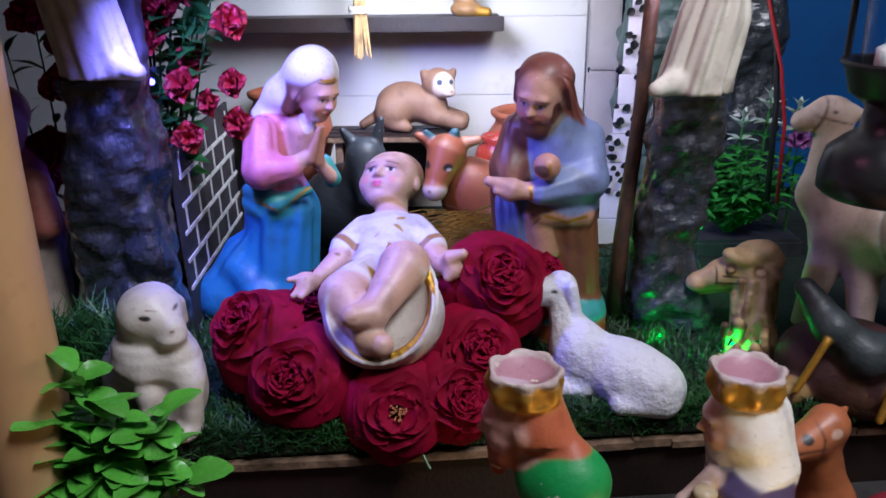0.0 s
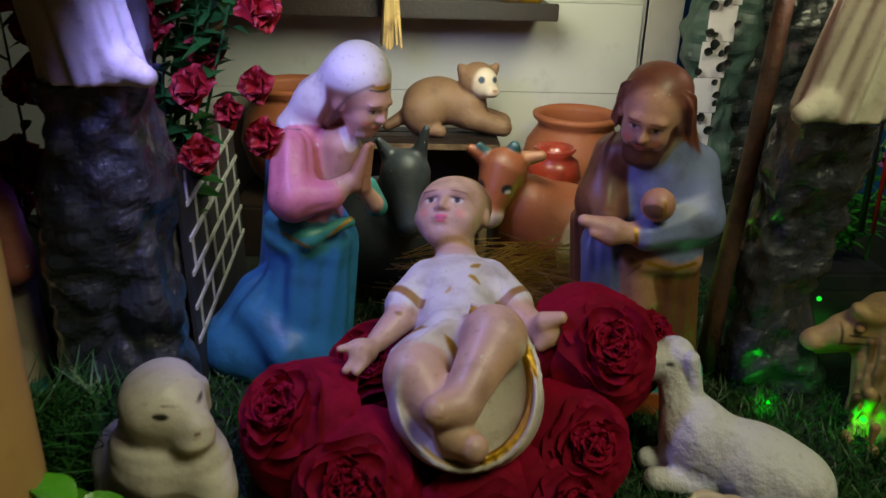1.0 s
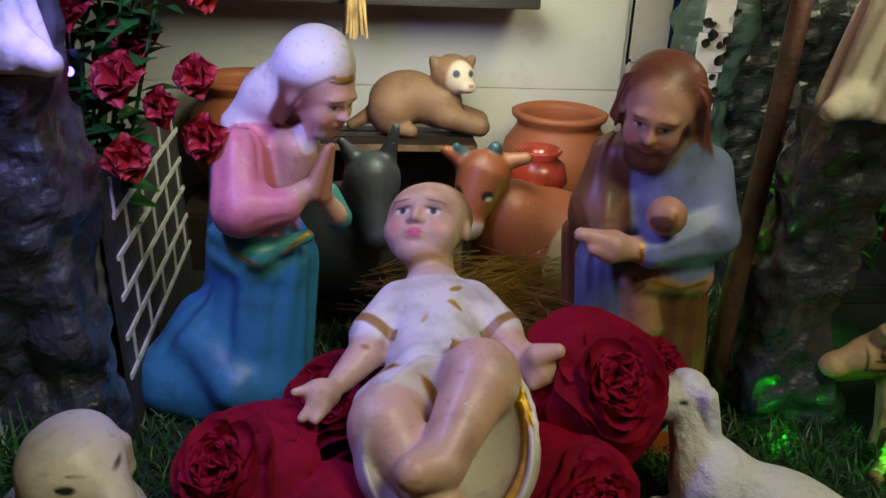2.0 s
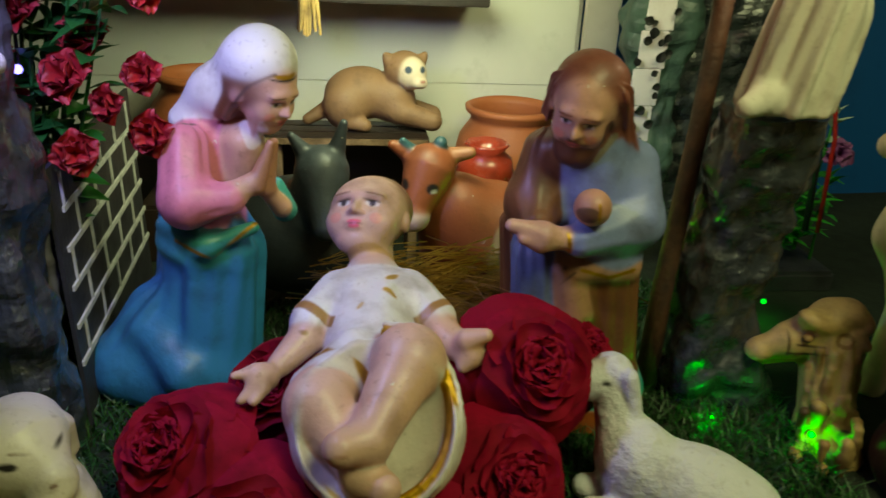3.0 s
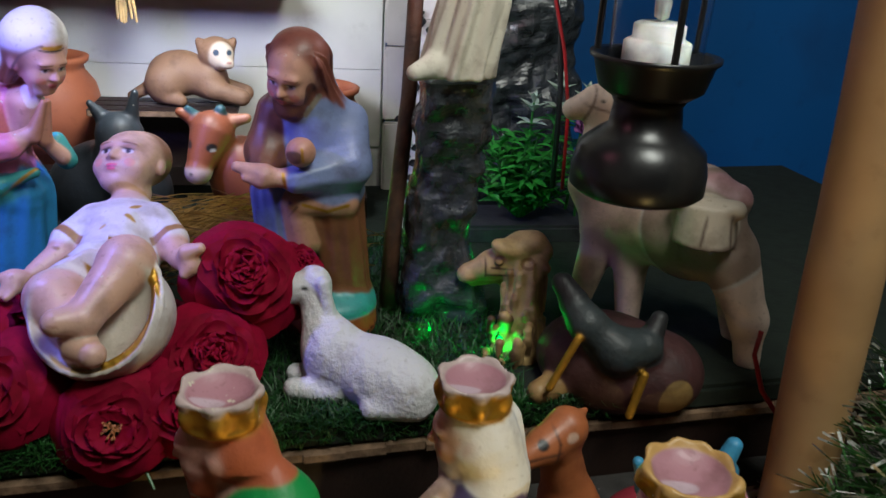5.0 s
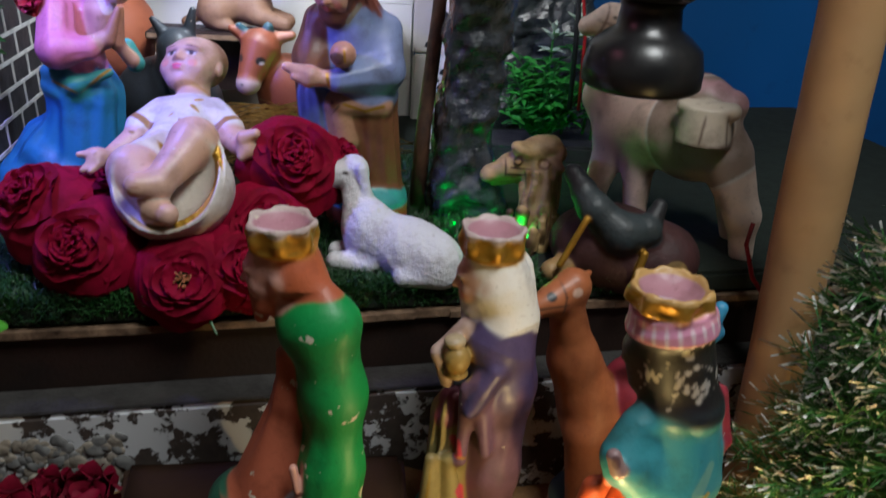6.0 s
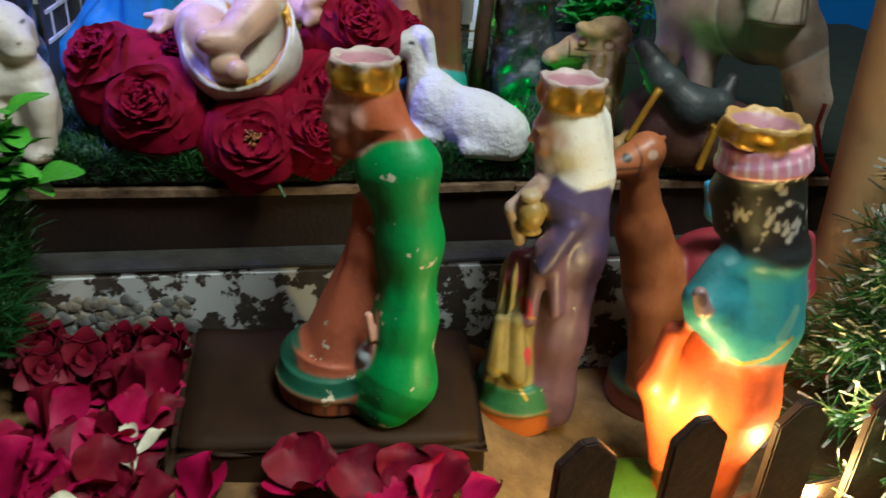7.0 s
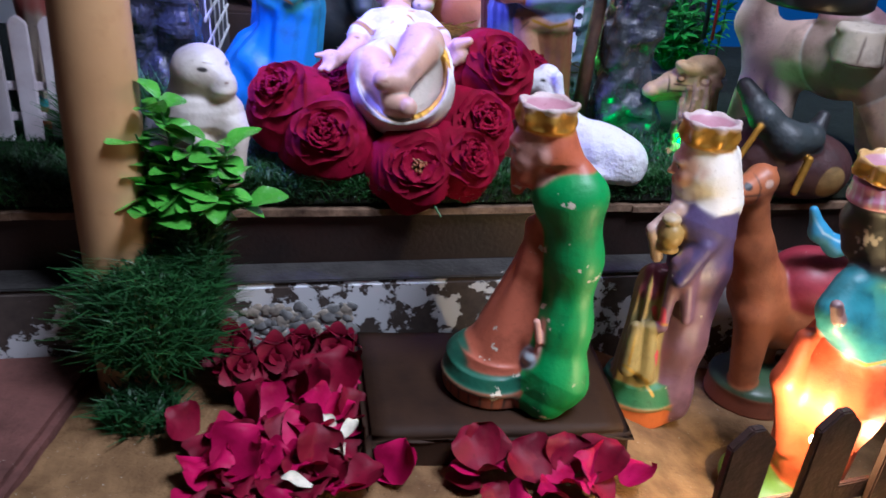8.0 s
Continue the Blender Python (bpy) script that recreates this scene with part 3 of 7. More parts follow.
def kneeling_woman():
    m, s = head((-0.1175, 0.746, 0.4030), (0.70, -0.60, -0.40), 0.053, SKIN, HAIR, cap=False)
    s += moved([
        E((0, 0.12, 0.10), (0.40, 0.44, 0.42), HAIR, 0.05),
        C((0.27, 0.14, 0.05), (0.31, 0.22, -0.42), 0.10, 0.08, HAIR, 0.06, (0.02, 4)),
        C((-0.27, 0.14, 0.05), (-0.31, 0.22, -0.42), 0.10, 0.08, HAIR, 0.06, (0.02, 4)),
        E((0, 0.19, 0.270), (0.420, 0.440, 0.350), WHITE, 0.03),
        ink(E((0, -0.36, 0.355), (0.26, 0.20, 0.028), GOLD)),
        ink(E((0, -0.36, 0.318), (0.28, 0.20, 0.014), INK)),
    ], m, 0.053)
    s += [
        C((-0.1200, 0.7560, 0.4220), (-0.1520, 0.7610, 0.3990), 0.0205, 0.0150, WHITE, 0.014),
        C((-0.1520, 0.7610, 0.3990), (-0.1760, 0.7640, 0.3800), 0.0150, 0.0075, WHITE, 0.010),
        C((-0.1330, 0.7600, 0.3870), (-0.1430, 0.7620, 0.3570), 0.0094, 0.0067, HAIR, 0.004, (0.001, 5)),
        C((-0.1630, 0.7620, 0.3630), (-0.1630, 0.7600, 0.3030), 0.0191, 0.0276, PINK, 0.012),
        C((-0.1860, 0.7850, 0.3520), (-0.1870, 0.7800, 0.2650), 0.0100, 0.0178, BLUE, 0.012),
        C((-0.1330, 0.7520, 0.3650), (-0.1360, 0.7560, 0.3440), 0.0145, 0.0148, SKIN, 0.008),
        C((-0.1700, 0.7350, 0.3670), (-0.1680, 0.7180, 0.3370), 0.0153, 0.0173, PINK, 0.01, (0.0008, 4)),
        C((-0.1660, 0.7150, 0.3350), (-0.1400, 0.7160, 0.3380), 0.0159, 0.0104, PINK, 0.008, (0.0005, 4)),
        C((-0.1400, 0.7170, 0.3380), (-0.1260, 0.7220, 0.3470), 0.0097, 0.0066, SKIN, 0.004),
        C((-0.1230, 0.7220, 0.3450), (-0.1130, 0.7280, 0.3720), 0.0066, 0.0028, BROWN_SKIN, 0.003),
        C((-0.1180, 0.7320, 0.3410), (-0.1110, 0.7320, 0.3720), 0.0068, 0.0028, BROWN_SKIN, 0.001),
        C((-0.1140, 0.7520, 0.3340), (-0.1070, 0.7500, 0.3180), 0.0075, 0.0087, TEAL, 0.006),
        C((-0.1090, 0.7420, 0.3230), (-0.1170, 0.7340, 0.3380), 0.0067, 0.0058, SKIN, 0.004),
        E((-0.1640, 0.7560, 0.2940), (0.0337, 0.0340, 0.0099), TEAL, 0.006, (6, 10, 0)),
        C((-0.1880, 0.7420, 0.3100), (-0.1590, 0.7220, 0.3020), 0.0059, 0.0072, TEAL, 0.008),
        C((-0.1590, 0.7220, 0.3020), (-0.1270, 0.7280, 0.3130), 0.0072, 0.0043, TEAL, 0.008),
        C((-0.1590, 0.7570, 0.2830), (-0.1650, 0.7520, 0.2020), 0.0348, 0.0373, BLUE, 0.012, (0.0018, 7)),
        C((-0.1990, 0.7520, 0.2390), (-0.2250, 0.7480, 0.2010), 0.0216, 0.0231, BLUE, 0.016, (0.0016, 6)),
        C((-0.2020, 0.7350, 0.2300), (-0.1780, 0.7150, 0.2070), 0.0115, 0.0151, BLUE, 0.014),
        C((-0.2250, 0.7480, 0.1920), (-0.1720, 0.7450, 0.1870), 0.0264, 0.0364, BLUE, 0.014),
        line((-0.1790, 0.7220, 0.3060), (-0.1540, 0.7060, 0.2990), 0.0011, 0.0012, GOLD),
        line((-0.1540, 0.7060, 0.2990), (-0.1250, 0.7240, 0.3180), 0.0012, 0.0013, GOLD),
        line((-0.1170, 0.7350, 0.3030), (-0.1160, 0.7350, 0.2640), 0.0010, 0.0010, GOLD),
        line((-0.1330, 0.7350, 0.3850), (-0.1275, 0.7350, 0.3690), 0.0036, 0.0026, (0.76, 0.64, 0.56)),
        line((-0.1185, 0.7350, 0.3800), (-0.1265, 0.7350, 0.3690), 0.0036, 0.0026, (0.76, 0.64, 0.56)),
        line((-0.1080, 0.7330, 0.4145), (-0.1260, 0.7330, 0.4060), 0.0011, 0.0012, (0.14, 0.08, 0.07)),
        line((-0.1260, 0.7330, 0.4060), (-0.1440, 0.7340, 0.3890), 0.0012, 0.0011, (0.14, 0.08, 0.07)),
        line((-0.1440, 0.7340, 0.3890), (-0.1720, 0.7400, 0.3790), 0.0010, 0.0009, (0.14, 0.08, 0.07)),
    ]
    statue("kneeling_woman_statue", (-0.175, 0.750, GRASS), s, plaster_paint, "plaster statue of kneeling woman in blue robe, white veil", cell=0.0011)


def standing_man():
    brown_hair, beard = (0.20, 0.065, 0.045), (0.12, 0.042, 0.028)
    m, s = head((0.0870, 0.7030, 0.4050), (-0.44, -0.82, -0.36), 0.057, (0.58, 0.32, 0.23), brown_hair, cap=False, roll=9)
    s += moved([
        E((0, 0.19, 0.22), (0.42, 0.42, 0.36), brown_hair, 0.05),
        C((0.33, 0.06, 0.22), (0.46, 0.22, -0.46), 0.13, 0.15, brown_hair, 0.08, (0.03, 5)),
        C((-0.32, 0.06, 0.22), (-0.40, 0.22, -0.30), 0.11, 0.11, brown_hair, 0.08, (0.03, 5)),
        C((0.12, 0.34, 0.10), (0.16, 0.48, -0.46), 0.26, 0.20, brown_hair, 0.10, (0.03, 6)),
        E((0, -0.245, -0.43), (0.20, 0.15, 0.17), beard, 0.05),
        C((0.22, -0.12, -0.08), (0.15, -0.21, -0.36), 0.07, 0.09, beard, 0.06),
        C((-0.22, -0.12, -0.08), (-0.15, -0.21, -0.36), 0.07, 0.09, beard, 0.06),
        C((0.03, -0.42, -0.155), (0.13, -0.35, -0.22), 0.026, 0.024, beard, 0.03),
        C((-0.03, -0.42, -0.155), (-0.13, -0.35, -0.22), 0.026, 0.024, beard, 0.03),
        ink(E((0, -0.27, -0.42), (0.27, 0.26, 0.215), beard)),
        ink(E((0.27, -0.10, -0.16), (0.10, 0.16, 0.22), beard)),
        ink(E((-0.27, -0.10, -0.16), (0.10, 0.16, 0.22), beard)),
        ink(E((0, -0.45, -0.235), (0.075, 0.09, 0.030), (0.50, 0.16, 0.14))),
        ink(E((0, -0.46, -0.222), (0.080, 0.09, 0.006), (0.10, 0.04, 0.03))),
    ], m, 0.057)
    s += [
        F((0.118, 0.716, 0.172), (0.118, 0.716, 0.192), 0.042, 0.041, (0.42, 0.10, 0.03), 0.004),
        E((0.118, 0.716, 0.195), (0.041, 0.040, 0.018), TEAL, 0.004),
        C((0.095, 0.728, 0.365), (0.090, 0.716, 0.392), 0.0150, 0.0140, SKIN, 0.005),
        C((0.1030, 0.7220, 0.3760), (0.1130, 0.7220, 0.3100), 0.0251, 0.0332, SLATE_BLUE, 0.01),
        C((0.0690, 0.7270, 0.3700), (0.0640, 0.7240, 0.3320), 0.0140, 0.0190, ROBE_BROWN, 0.012, (0.0006, 5)),
        C((0.0640, 0.7180, 0.3360), (0.0610, 0.6990, 0.3270), 0.0165, 0.0125, ROBE_BROWN, 0.012, (0.0008, 4)),
        C((0.0550, 0.7380, 0.3120), (0.0670, 0.7380, 0.2050), 0.0100, 0.0124, ROBE_BROWN, 0.01, (0.001, 5)),
        C((0.1330, 0.7220, 0.3630), (0.1340, 0.7040, 0.3300), 0.0161, 0.0167, SLATE_BLUE, 0.012),
        C((0.1330, 0.7020, 0.3270), (0.0880, 0.6840, 0.3220), 0.0159, 0.0118, SLATE_BLUE, 0.01, (0.0005, 4)),
        C((0.0770, 0.6820, 0.3240), (0.0620, 0.6800, 0.3250), 0.0076, 0.0089, SKIN, 0.005),
        C((0.0620, 0.6800, 0.3280), (0.0410, 0.6800, 0.3340), 0.0082, 0.0044, SKIN, 0.005),
        C((0.0600, 0.6780, 0.3220), (0.0480, 0.6760, 0.3260), 0.0058, 0.0034, SKIN, 0.003),
        E((0.0920, 0.6780, 0.3470), (0.0122, 0.0120, 0.0122), (0.52, 0.27, 0.19), 0.004),
        C((0.0630, 0.7080, 0.3040), (0.0740, 0.7120, 0.2210), 0.0147, 0.0173, (0.15, 0.20, 0.36), 0.008, (0.0012, 5)),
        C((0.1160, 0.7220, 0.2890), (0.1290, 0.7220, 0.2040), 0.0284, 0.0253, ROBE_BROWN, 0.01, (0.0016, 6)),
        C((0.0860, 0.7000, 0.2950), (0.0940, 0.7020, 0.2610), 0.0110, 0.0136, (0.42, 0.22, 0.13), 0.008),
        C((0.0920, 0.6940, 0.2970), (0.1300, 0.7020, 0.2940), 0.0065, 0.0082, (0.44, 0.23, 0.14), 0.008),
        line((0.0770, 0.6680, 0.3330), (0.0790, 0.6680, 0.3200), 0.0017, 0.0017, GOLD),
        line((0.0760, 0.6680, 0.3200), (0.0810, 0.6720, 0.3070), 0.0017, 0.0028, (0.06, 0.05, 0.06)),
        ink(E((0.0865, 0.6680, 0.3450), (0.0074, 0.0120, 0.0056), (0.16, 0.08, 0.05), 0.001)),
        line((0.0930, 0.6680, 0.3520), (0.0940, 0.6680, 0.3420), 0.0010, 0.0010, GOLD),
        line((0.0930, 0.6840, 0.3000), (0.1130, 0.6840, 0.2940), 0.0014, 0.0014, GOLD),
        line((0.1130, 0.6840, 0.2940), (0.1310, 0.6900, 0.2970), 0.0014, 0.0014, GOLD),
        line((0.0880, 0.6840, 0.2980), (0.0710, 0.6780, 0.2820), 0.0011, 0.0011, (0.10, 0.06, 0.04)),
        line((0.0830, 0.6800, 0.2930), (0.0770, 0.6780, 0.2880), 0.0007, 0.0007, GOLD),
        line((0.0960, 0.6940, 0.3740), (0.1080, 0.7060, 0.3850), 0.0018, 0.0024, (0.20, 0.17, 0.13)),
    ]
    statue("standing_man_statue", (0.105, 0.720, GRASS), s, plaster_paint, "plaster statue of bearded man in blue tunic, brown cloak", cell=0.0011)


def lying_infant():
    cloth, cream, gilt = (0.68, 0.67, 0.68), (0.56, 0.51, 0.44), (0.45, 0.25, 0.03)
    m, s = head((-0.0500, 0.7250, 0.3210), (-0.30, -0.66, 0.64), 0.0610, PALE, (0.20, 0.09, 0.05), (0.66, 0.10, 0.16), roll=-9, eye=1.15, full=1.12, cap=False, wide=1.22)
    s += moved([E((0, 0.17, 0.165), (0.462, 0.40, 0.400), (0.22, 0.10, 0.06), 0.03), ink(E((0, 0.36, 0.36), (0.62, 0.43, 0.40), (0.22, 0.10, 0.06)))], m, 0.0610)
    s += [
        C((-0.0470, 0.7120, 0.3000), (-0.0470, 0.6900, 0.2930), 0.0145, 0.0147, PALE, 0.006),
        C((-0.0680, 0.6720, 0.2880), (-0.0850, 0.6520, 0.2820), 0.0155, 0.0136, cloth, 0.01, (0.0006, 5)),
        C((-0.0860, 0.6450, 0.2770), (-0.1030, 0.6240, 0.2680), 0.0116, 0.0074, PALE, 0.005),
        E((-0.1120, 0.6120, 0.2670), (0.0102, 0.0080, 0.0090), PALE, 0.005, (0, 25, 30)),
        C((-0.1170, 0.6120, 0.2710), (-0.1270, 0.6080, 0.2710), 0.0036, 0.0024, PALE, 0.004),
        C((-0.1160, 0.6060, 0.2660), (-0.1230, 0.6000, 0.2600), 0.0036, 0.0026, PALE, 0.004),
        C((-0.1110, 0.6040, 0.2640), (-0.1160, 0.5980, 0.2600), 0.0036, 0.0026, PALE, 0.004),
        C((-0.0240, 0.6720, 0.2880), (-0.0090, 0.6550, 0.2810), 0.0157, 0.0133, cloth, 0.01, (0.0006, 5)),
        C((-0.0090, 0.6500, 0.2790), (0.0000, 0.6360, 0.2740), 0.0116, 0.0100, PALE, 0.005),
        E((0.0100, 0.6280, 0.2740), (0.0121, 0.0130, 0.0102), PALE, 0.006, (0, -14, 20)),
        C((0.0070, 0.6220, 0.2840), (0.0170, 0.6180, 0.2890), 0.0069, 0.0043, PALE, 0.006),
        C((0.0100, 0.6200, 0.2730), (0.0050, 0.6180, 0.2680), 0.0057, 0.0041, PALE, 0.005),
        ink(C((-0.0980, 0.6400, 0.2800), (-0.0830, 0.6300, 0.2860), 0.0013, 0.0019, (0.30, 0.16, 0.06), 0.001)),
        E((-0.047, 0.674, 0.279), (0.040, 0.024, 0.026), cloth, 0.010, (24, 0, 0)),
        C((-0.047, 0.690, 0.286), (-0.047, 0.676, 0.280), 0.0200, 0.0240, cloth, 0.006),
        C((-0.047, 0.668, 0.276), (-0.045, 0.615, 0.256), 0.0285, 0.0275, cloth, 0.010),
        C((-0.058, 0.660, 0.299), (-0.066, 0.632, 0.280), 0.0035, 0.0050, cloth, 0.008),
        C((-0.040, 0.655, 0.301), (-0.046, 0.622, 0.282), 0.0030, 0.0045, cloth, 0.008),
        E((-0.047, 0.583, 0.251), (0.0490, 0.0560, 0.0460), cloth, 0.008, (-20, 0, 0)),
        sub(E((-0.050, 0.562, 0.276), (0.0420, 0.0270, 0.0560), cream, 0.003, (-45, 0, 0))),
        sub(E((-0.054, 0.536, 0.296), (0.0440, 0.0280, 0.0520), cream, 0.003, (-45, 0, 0))),
        C((-0.050, 0.650, 0.274), (-0.052, 0.618, 0.266), 0.0265, 0.0240, cloth, 0.006),
        C((-0.086, 0.600, 0.268), (-0.060, 0.612, 0.284), 0.0100, 0.0120, cloth, 0.008),
        C((-0.070, 0.606, 0.262), (-0.079, 0.582, 0.268), 0.0165, 0.0185, PALE, 0.008),
        C((-0.079, 0.580, 0.268), (-0.056, 0.549, 0.248), 0.0180, 0.0110, PALE, 0.006),
        C((-0.056, 0.548, 0.246), (-0.046, 0.538, 0.246), 0.0115, 0.0095, PALE, 0.005),
        C((-0.034, 0.614, 0.272), (-0.030, 0.592, 0.289), 0.0185, 0.0195, PALE, 0.008),
        C((-0.030, 0.591, 0.289), (-0.053, 0.552, 0.266), 0.0190, 0.0120, PALE, 0.006),
        C((-0.053, 0.552, 0.266), (-0.067, 0.543, 0.268), 0.0120, 0.0098, PALE, 0.004),
        ink(E((-0.050, 0.562, 0.276), (0.0432, 0.0282, 0.0572), cream, turn=(-45, 0, 0))),
        ink(C((-0.070, 0.606, 0.262), (-0.079, 0.582, 0.268), 0.0180, 0.0202, PALE)),
        ink(C((-0.079, 0.580, 0.268), (-0.056, 0.549, 0.248), 0.0198, 0.0128, PALE)),
        ink(C((-0.056, 0.548, 0.246), (-0.046, 0.538, 0.246), 0.0132, 0.0112, PALE)),
        ink(C((-0.034, 0.614, 0.272), (-0.030, 0.592, 0.289), 0.0200, 0.0212, PALE)),
        ink(C((-0.030, 0.591, 0.289), (-0.053, 0.552, 0.266), 0.0208, 0.0138, PALE)),
        ink(C((-0.053, 0.552, 0.266), (-0.067, 0.543, 0.268), 0.0138, 0.0115, PALE)),
        ink(C((-0.059, 0.533, 0.270), (-0.071, 0.533, 0.270), 0.0011, 0.0011, (0.42, 0.22, 0.17))),
        ink(F((-0.0348, 0.6165, 0.2700), (-0.0338, 0.6115, 0.2740), 0.0245, 0.0245, (0.42, 0.24, 0.05))),
        ink(E((-0.036, 0.664, 0.305), (0.0050, 0.0022, 0.02), (0.62, 0.40, 0.12), turn=(0, 0, 35))),
        ink(E((-0.038, 0.650, 0.302), (0.0045, 0.0020, 0.02), (0.62, 0.40, 0.12), turn=(0, 0, -20))),
        ink(E((-0.056, 0.640, 0.298), (0.0030, 0.0014, 0.02), (0.58, 0.42, 0.22), turn=(0, 0, 50))),
        ink(E((-0.047, 0.7005, 0.298), (0.022, 0.0030, 0.022), (0.50, 0.30, 0.14), turn=(25, 0, 0))),
        ink(F((-0.0830, 0.6540, 0.2820), (-0.0868, 0.6490, 0.2800), 0.0200, 0.0200, (0.32, 0.17, 0.06))),
        ink(F((-0.0105, 0.6560, 0.2815), (-0.0070, 0.6515, 0.2800), 0.0190, 0.0190, (0.32, 0.17, 0.06))),
        ink(F((-0.0725, 0.600, 0.2630), (-0.0738, 0.5965, 0.2640), 0.0270, 0.0270, (0.42, 0.24, 0.05))),
    ]
    axis = Vector((-0.12, -0.70, 0.70)).normalized()
    e1 = Vector((1, -0.25, 0.1)).cross(axis).cross(axis).normalized()
    e1 = -e1 if e1.x < 0 else e1
    e2 = axis.cross(e1) if axis.cross(e1).z > 0 else -axis.cross(e1)
    middle = Vector((-0.048, 0.571, 0.268))
    def rim(a, r, out=0.0):
        return np.array(middle + r * (math.cos(a) * e1 + 1.15 * math.sin(a) * e2) + out * axis)
    for i in [k for k in range(36) if k < 9 or k > 20]:
        a, b = 2 * math.pi * i / 36, 2 * math.pi * (i + 1) / 36
        s.append(C(rim(a, 0.0440, -0.001), rim(b, 0.0440, -0.001), 0.0020, 0.0020, cloth, 0.0014))
        if i < 9 or i > 28:
            s.append(C(rim(a, 0.0402, -0.001), rim(b, 0.0402, -0.001), 0.0026, 0.0024, gilt, 0.0006))
            s.append(ink(C(rim(a, 0.0400, -0.001), rim(b, 0.0400, -0.001), 0.0042, 0.0042, gilt)))
        else:
            s.append(ink(C(rim(a, 0.0418, 0.0005), rim(b, 0.0418, 0.0005), 0.0018, 0.0018, (0.42, 0.28, 0.10))))
    statue("lying_infant_statue", (-0.047, 0.62, GRASS + 0.02), s, plaster_paint, "painted plaster infant statue in white gilt-edged gown lying among roses", cell=0.0011)


def lying_lamb():
    w = (0.65, 0.65, 0.67)
    s = [
        E((0.156, 0.588, 0.194), (0.046, 0.029, 0.030), w, 0.01, (0, 12, -28)),
        E((0.118, 0.606, 0.206), (0.024, 0.026, 0.030), w, 0.012),
        E((0.178, 0.572, 0.190), (0.022, 0.024, 0.024), w, 0.008),
        C((0.112, 0.612, 0.210), (0.105, 0.630, 0.248), 0.0165, 0.0125, w, 0.008),
        C((0.104, 0.632, 0.2545), (0.082, 0.628, 0.2455), 0.0145, 0.0080, w, 0.005),
        E((0.092, 0.6300, 0.2555), (0.011, 0.009, 0.007), w, 0.005),
        C((0.111, 0.619, 0.260), (0.116, 0.613, 0.236), 0.0058, 0.0050, (0.62, 0.62, 0.66), 0.002),
        C((0.120, 0.586, 0.182), (0.088, 0.590, 0.184), 0.0095, 0.0085, w, 0.006),
        C((0.120, 0.608, 0.182), (0.090, 0.612, 0.184), 0.0095, 0.0085, w, 0.006),
        C((0.180, 0.560, 0.183), (0.146, 0.563, 0.180), 0.011, 0.0085, w, 0.006),
        ink(E((0.0755, 0.6275, 0.2435), (0.005, 0.006, 0.0065), (0.55, 0.25, 0.16))),
        ink(E((0.097, 0.6180, 0.2560), (0.0030, 0.004, 0.0014), INK)),
    ]
    moved(s, Matrix.Translation((-0.003, -0.003, -0.001)), 1.0)
    statue("lying_lamb_statue", (0.155, 0.586, GRASS), s, wool_paint, "white painted plaster lamb lying on green turf")


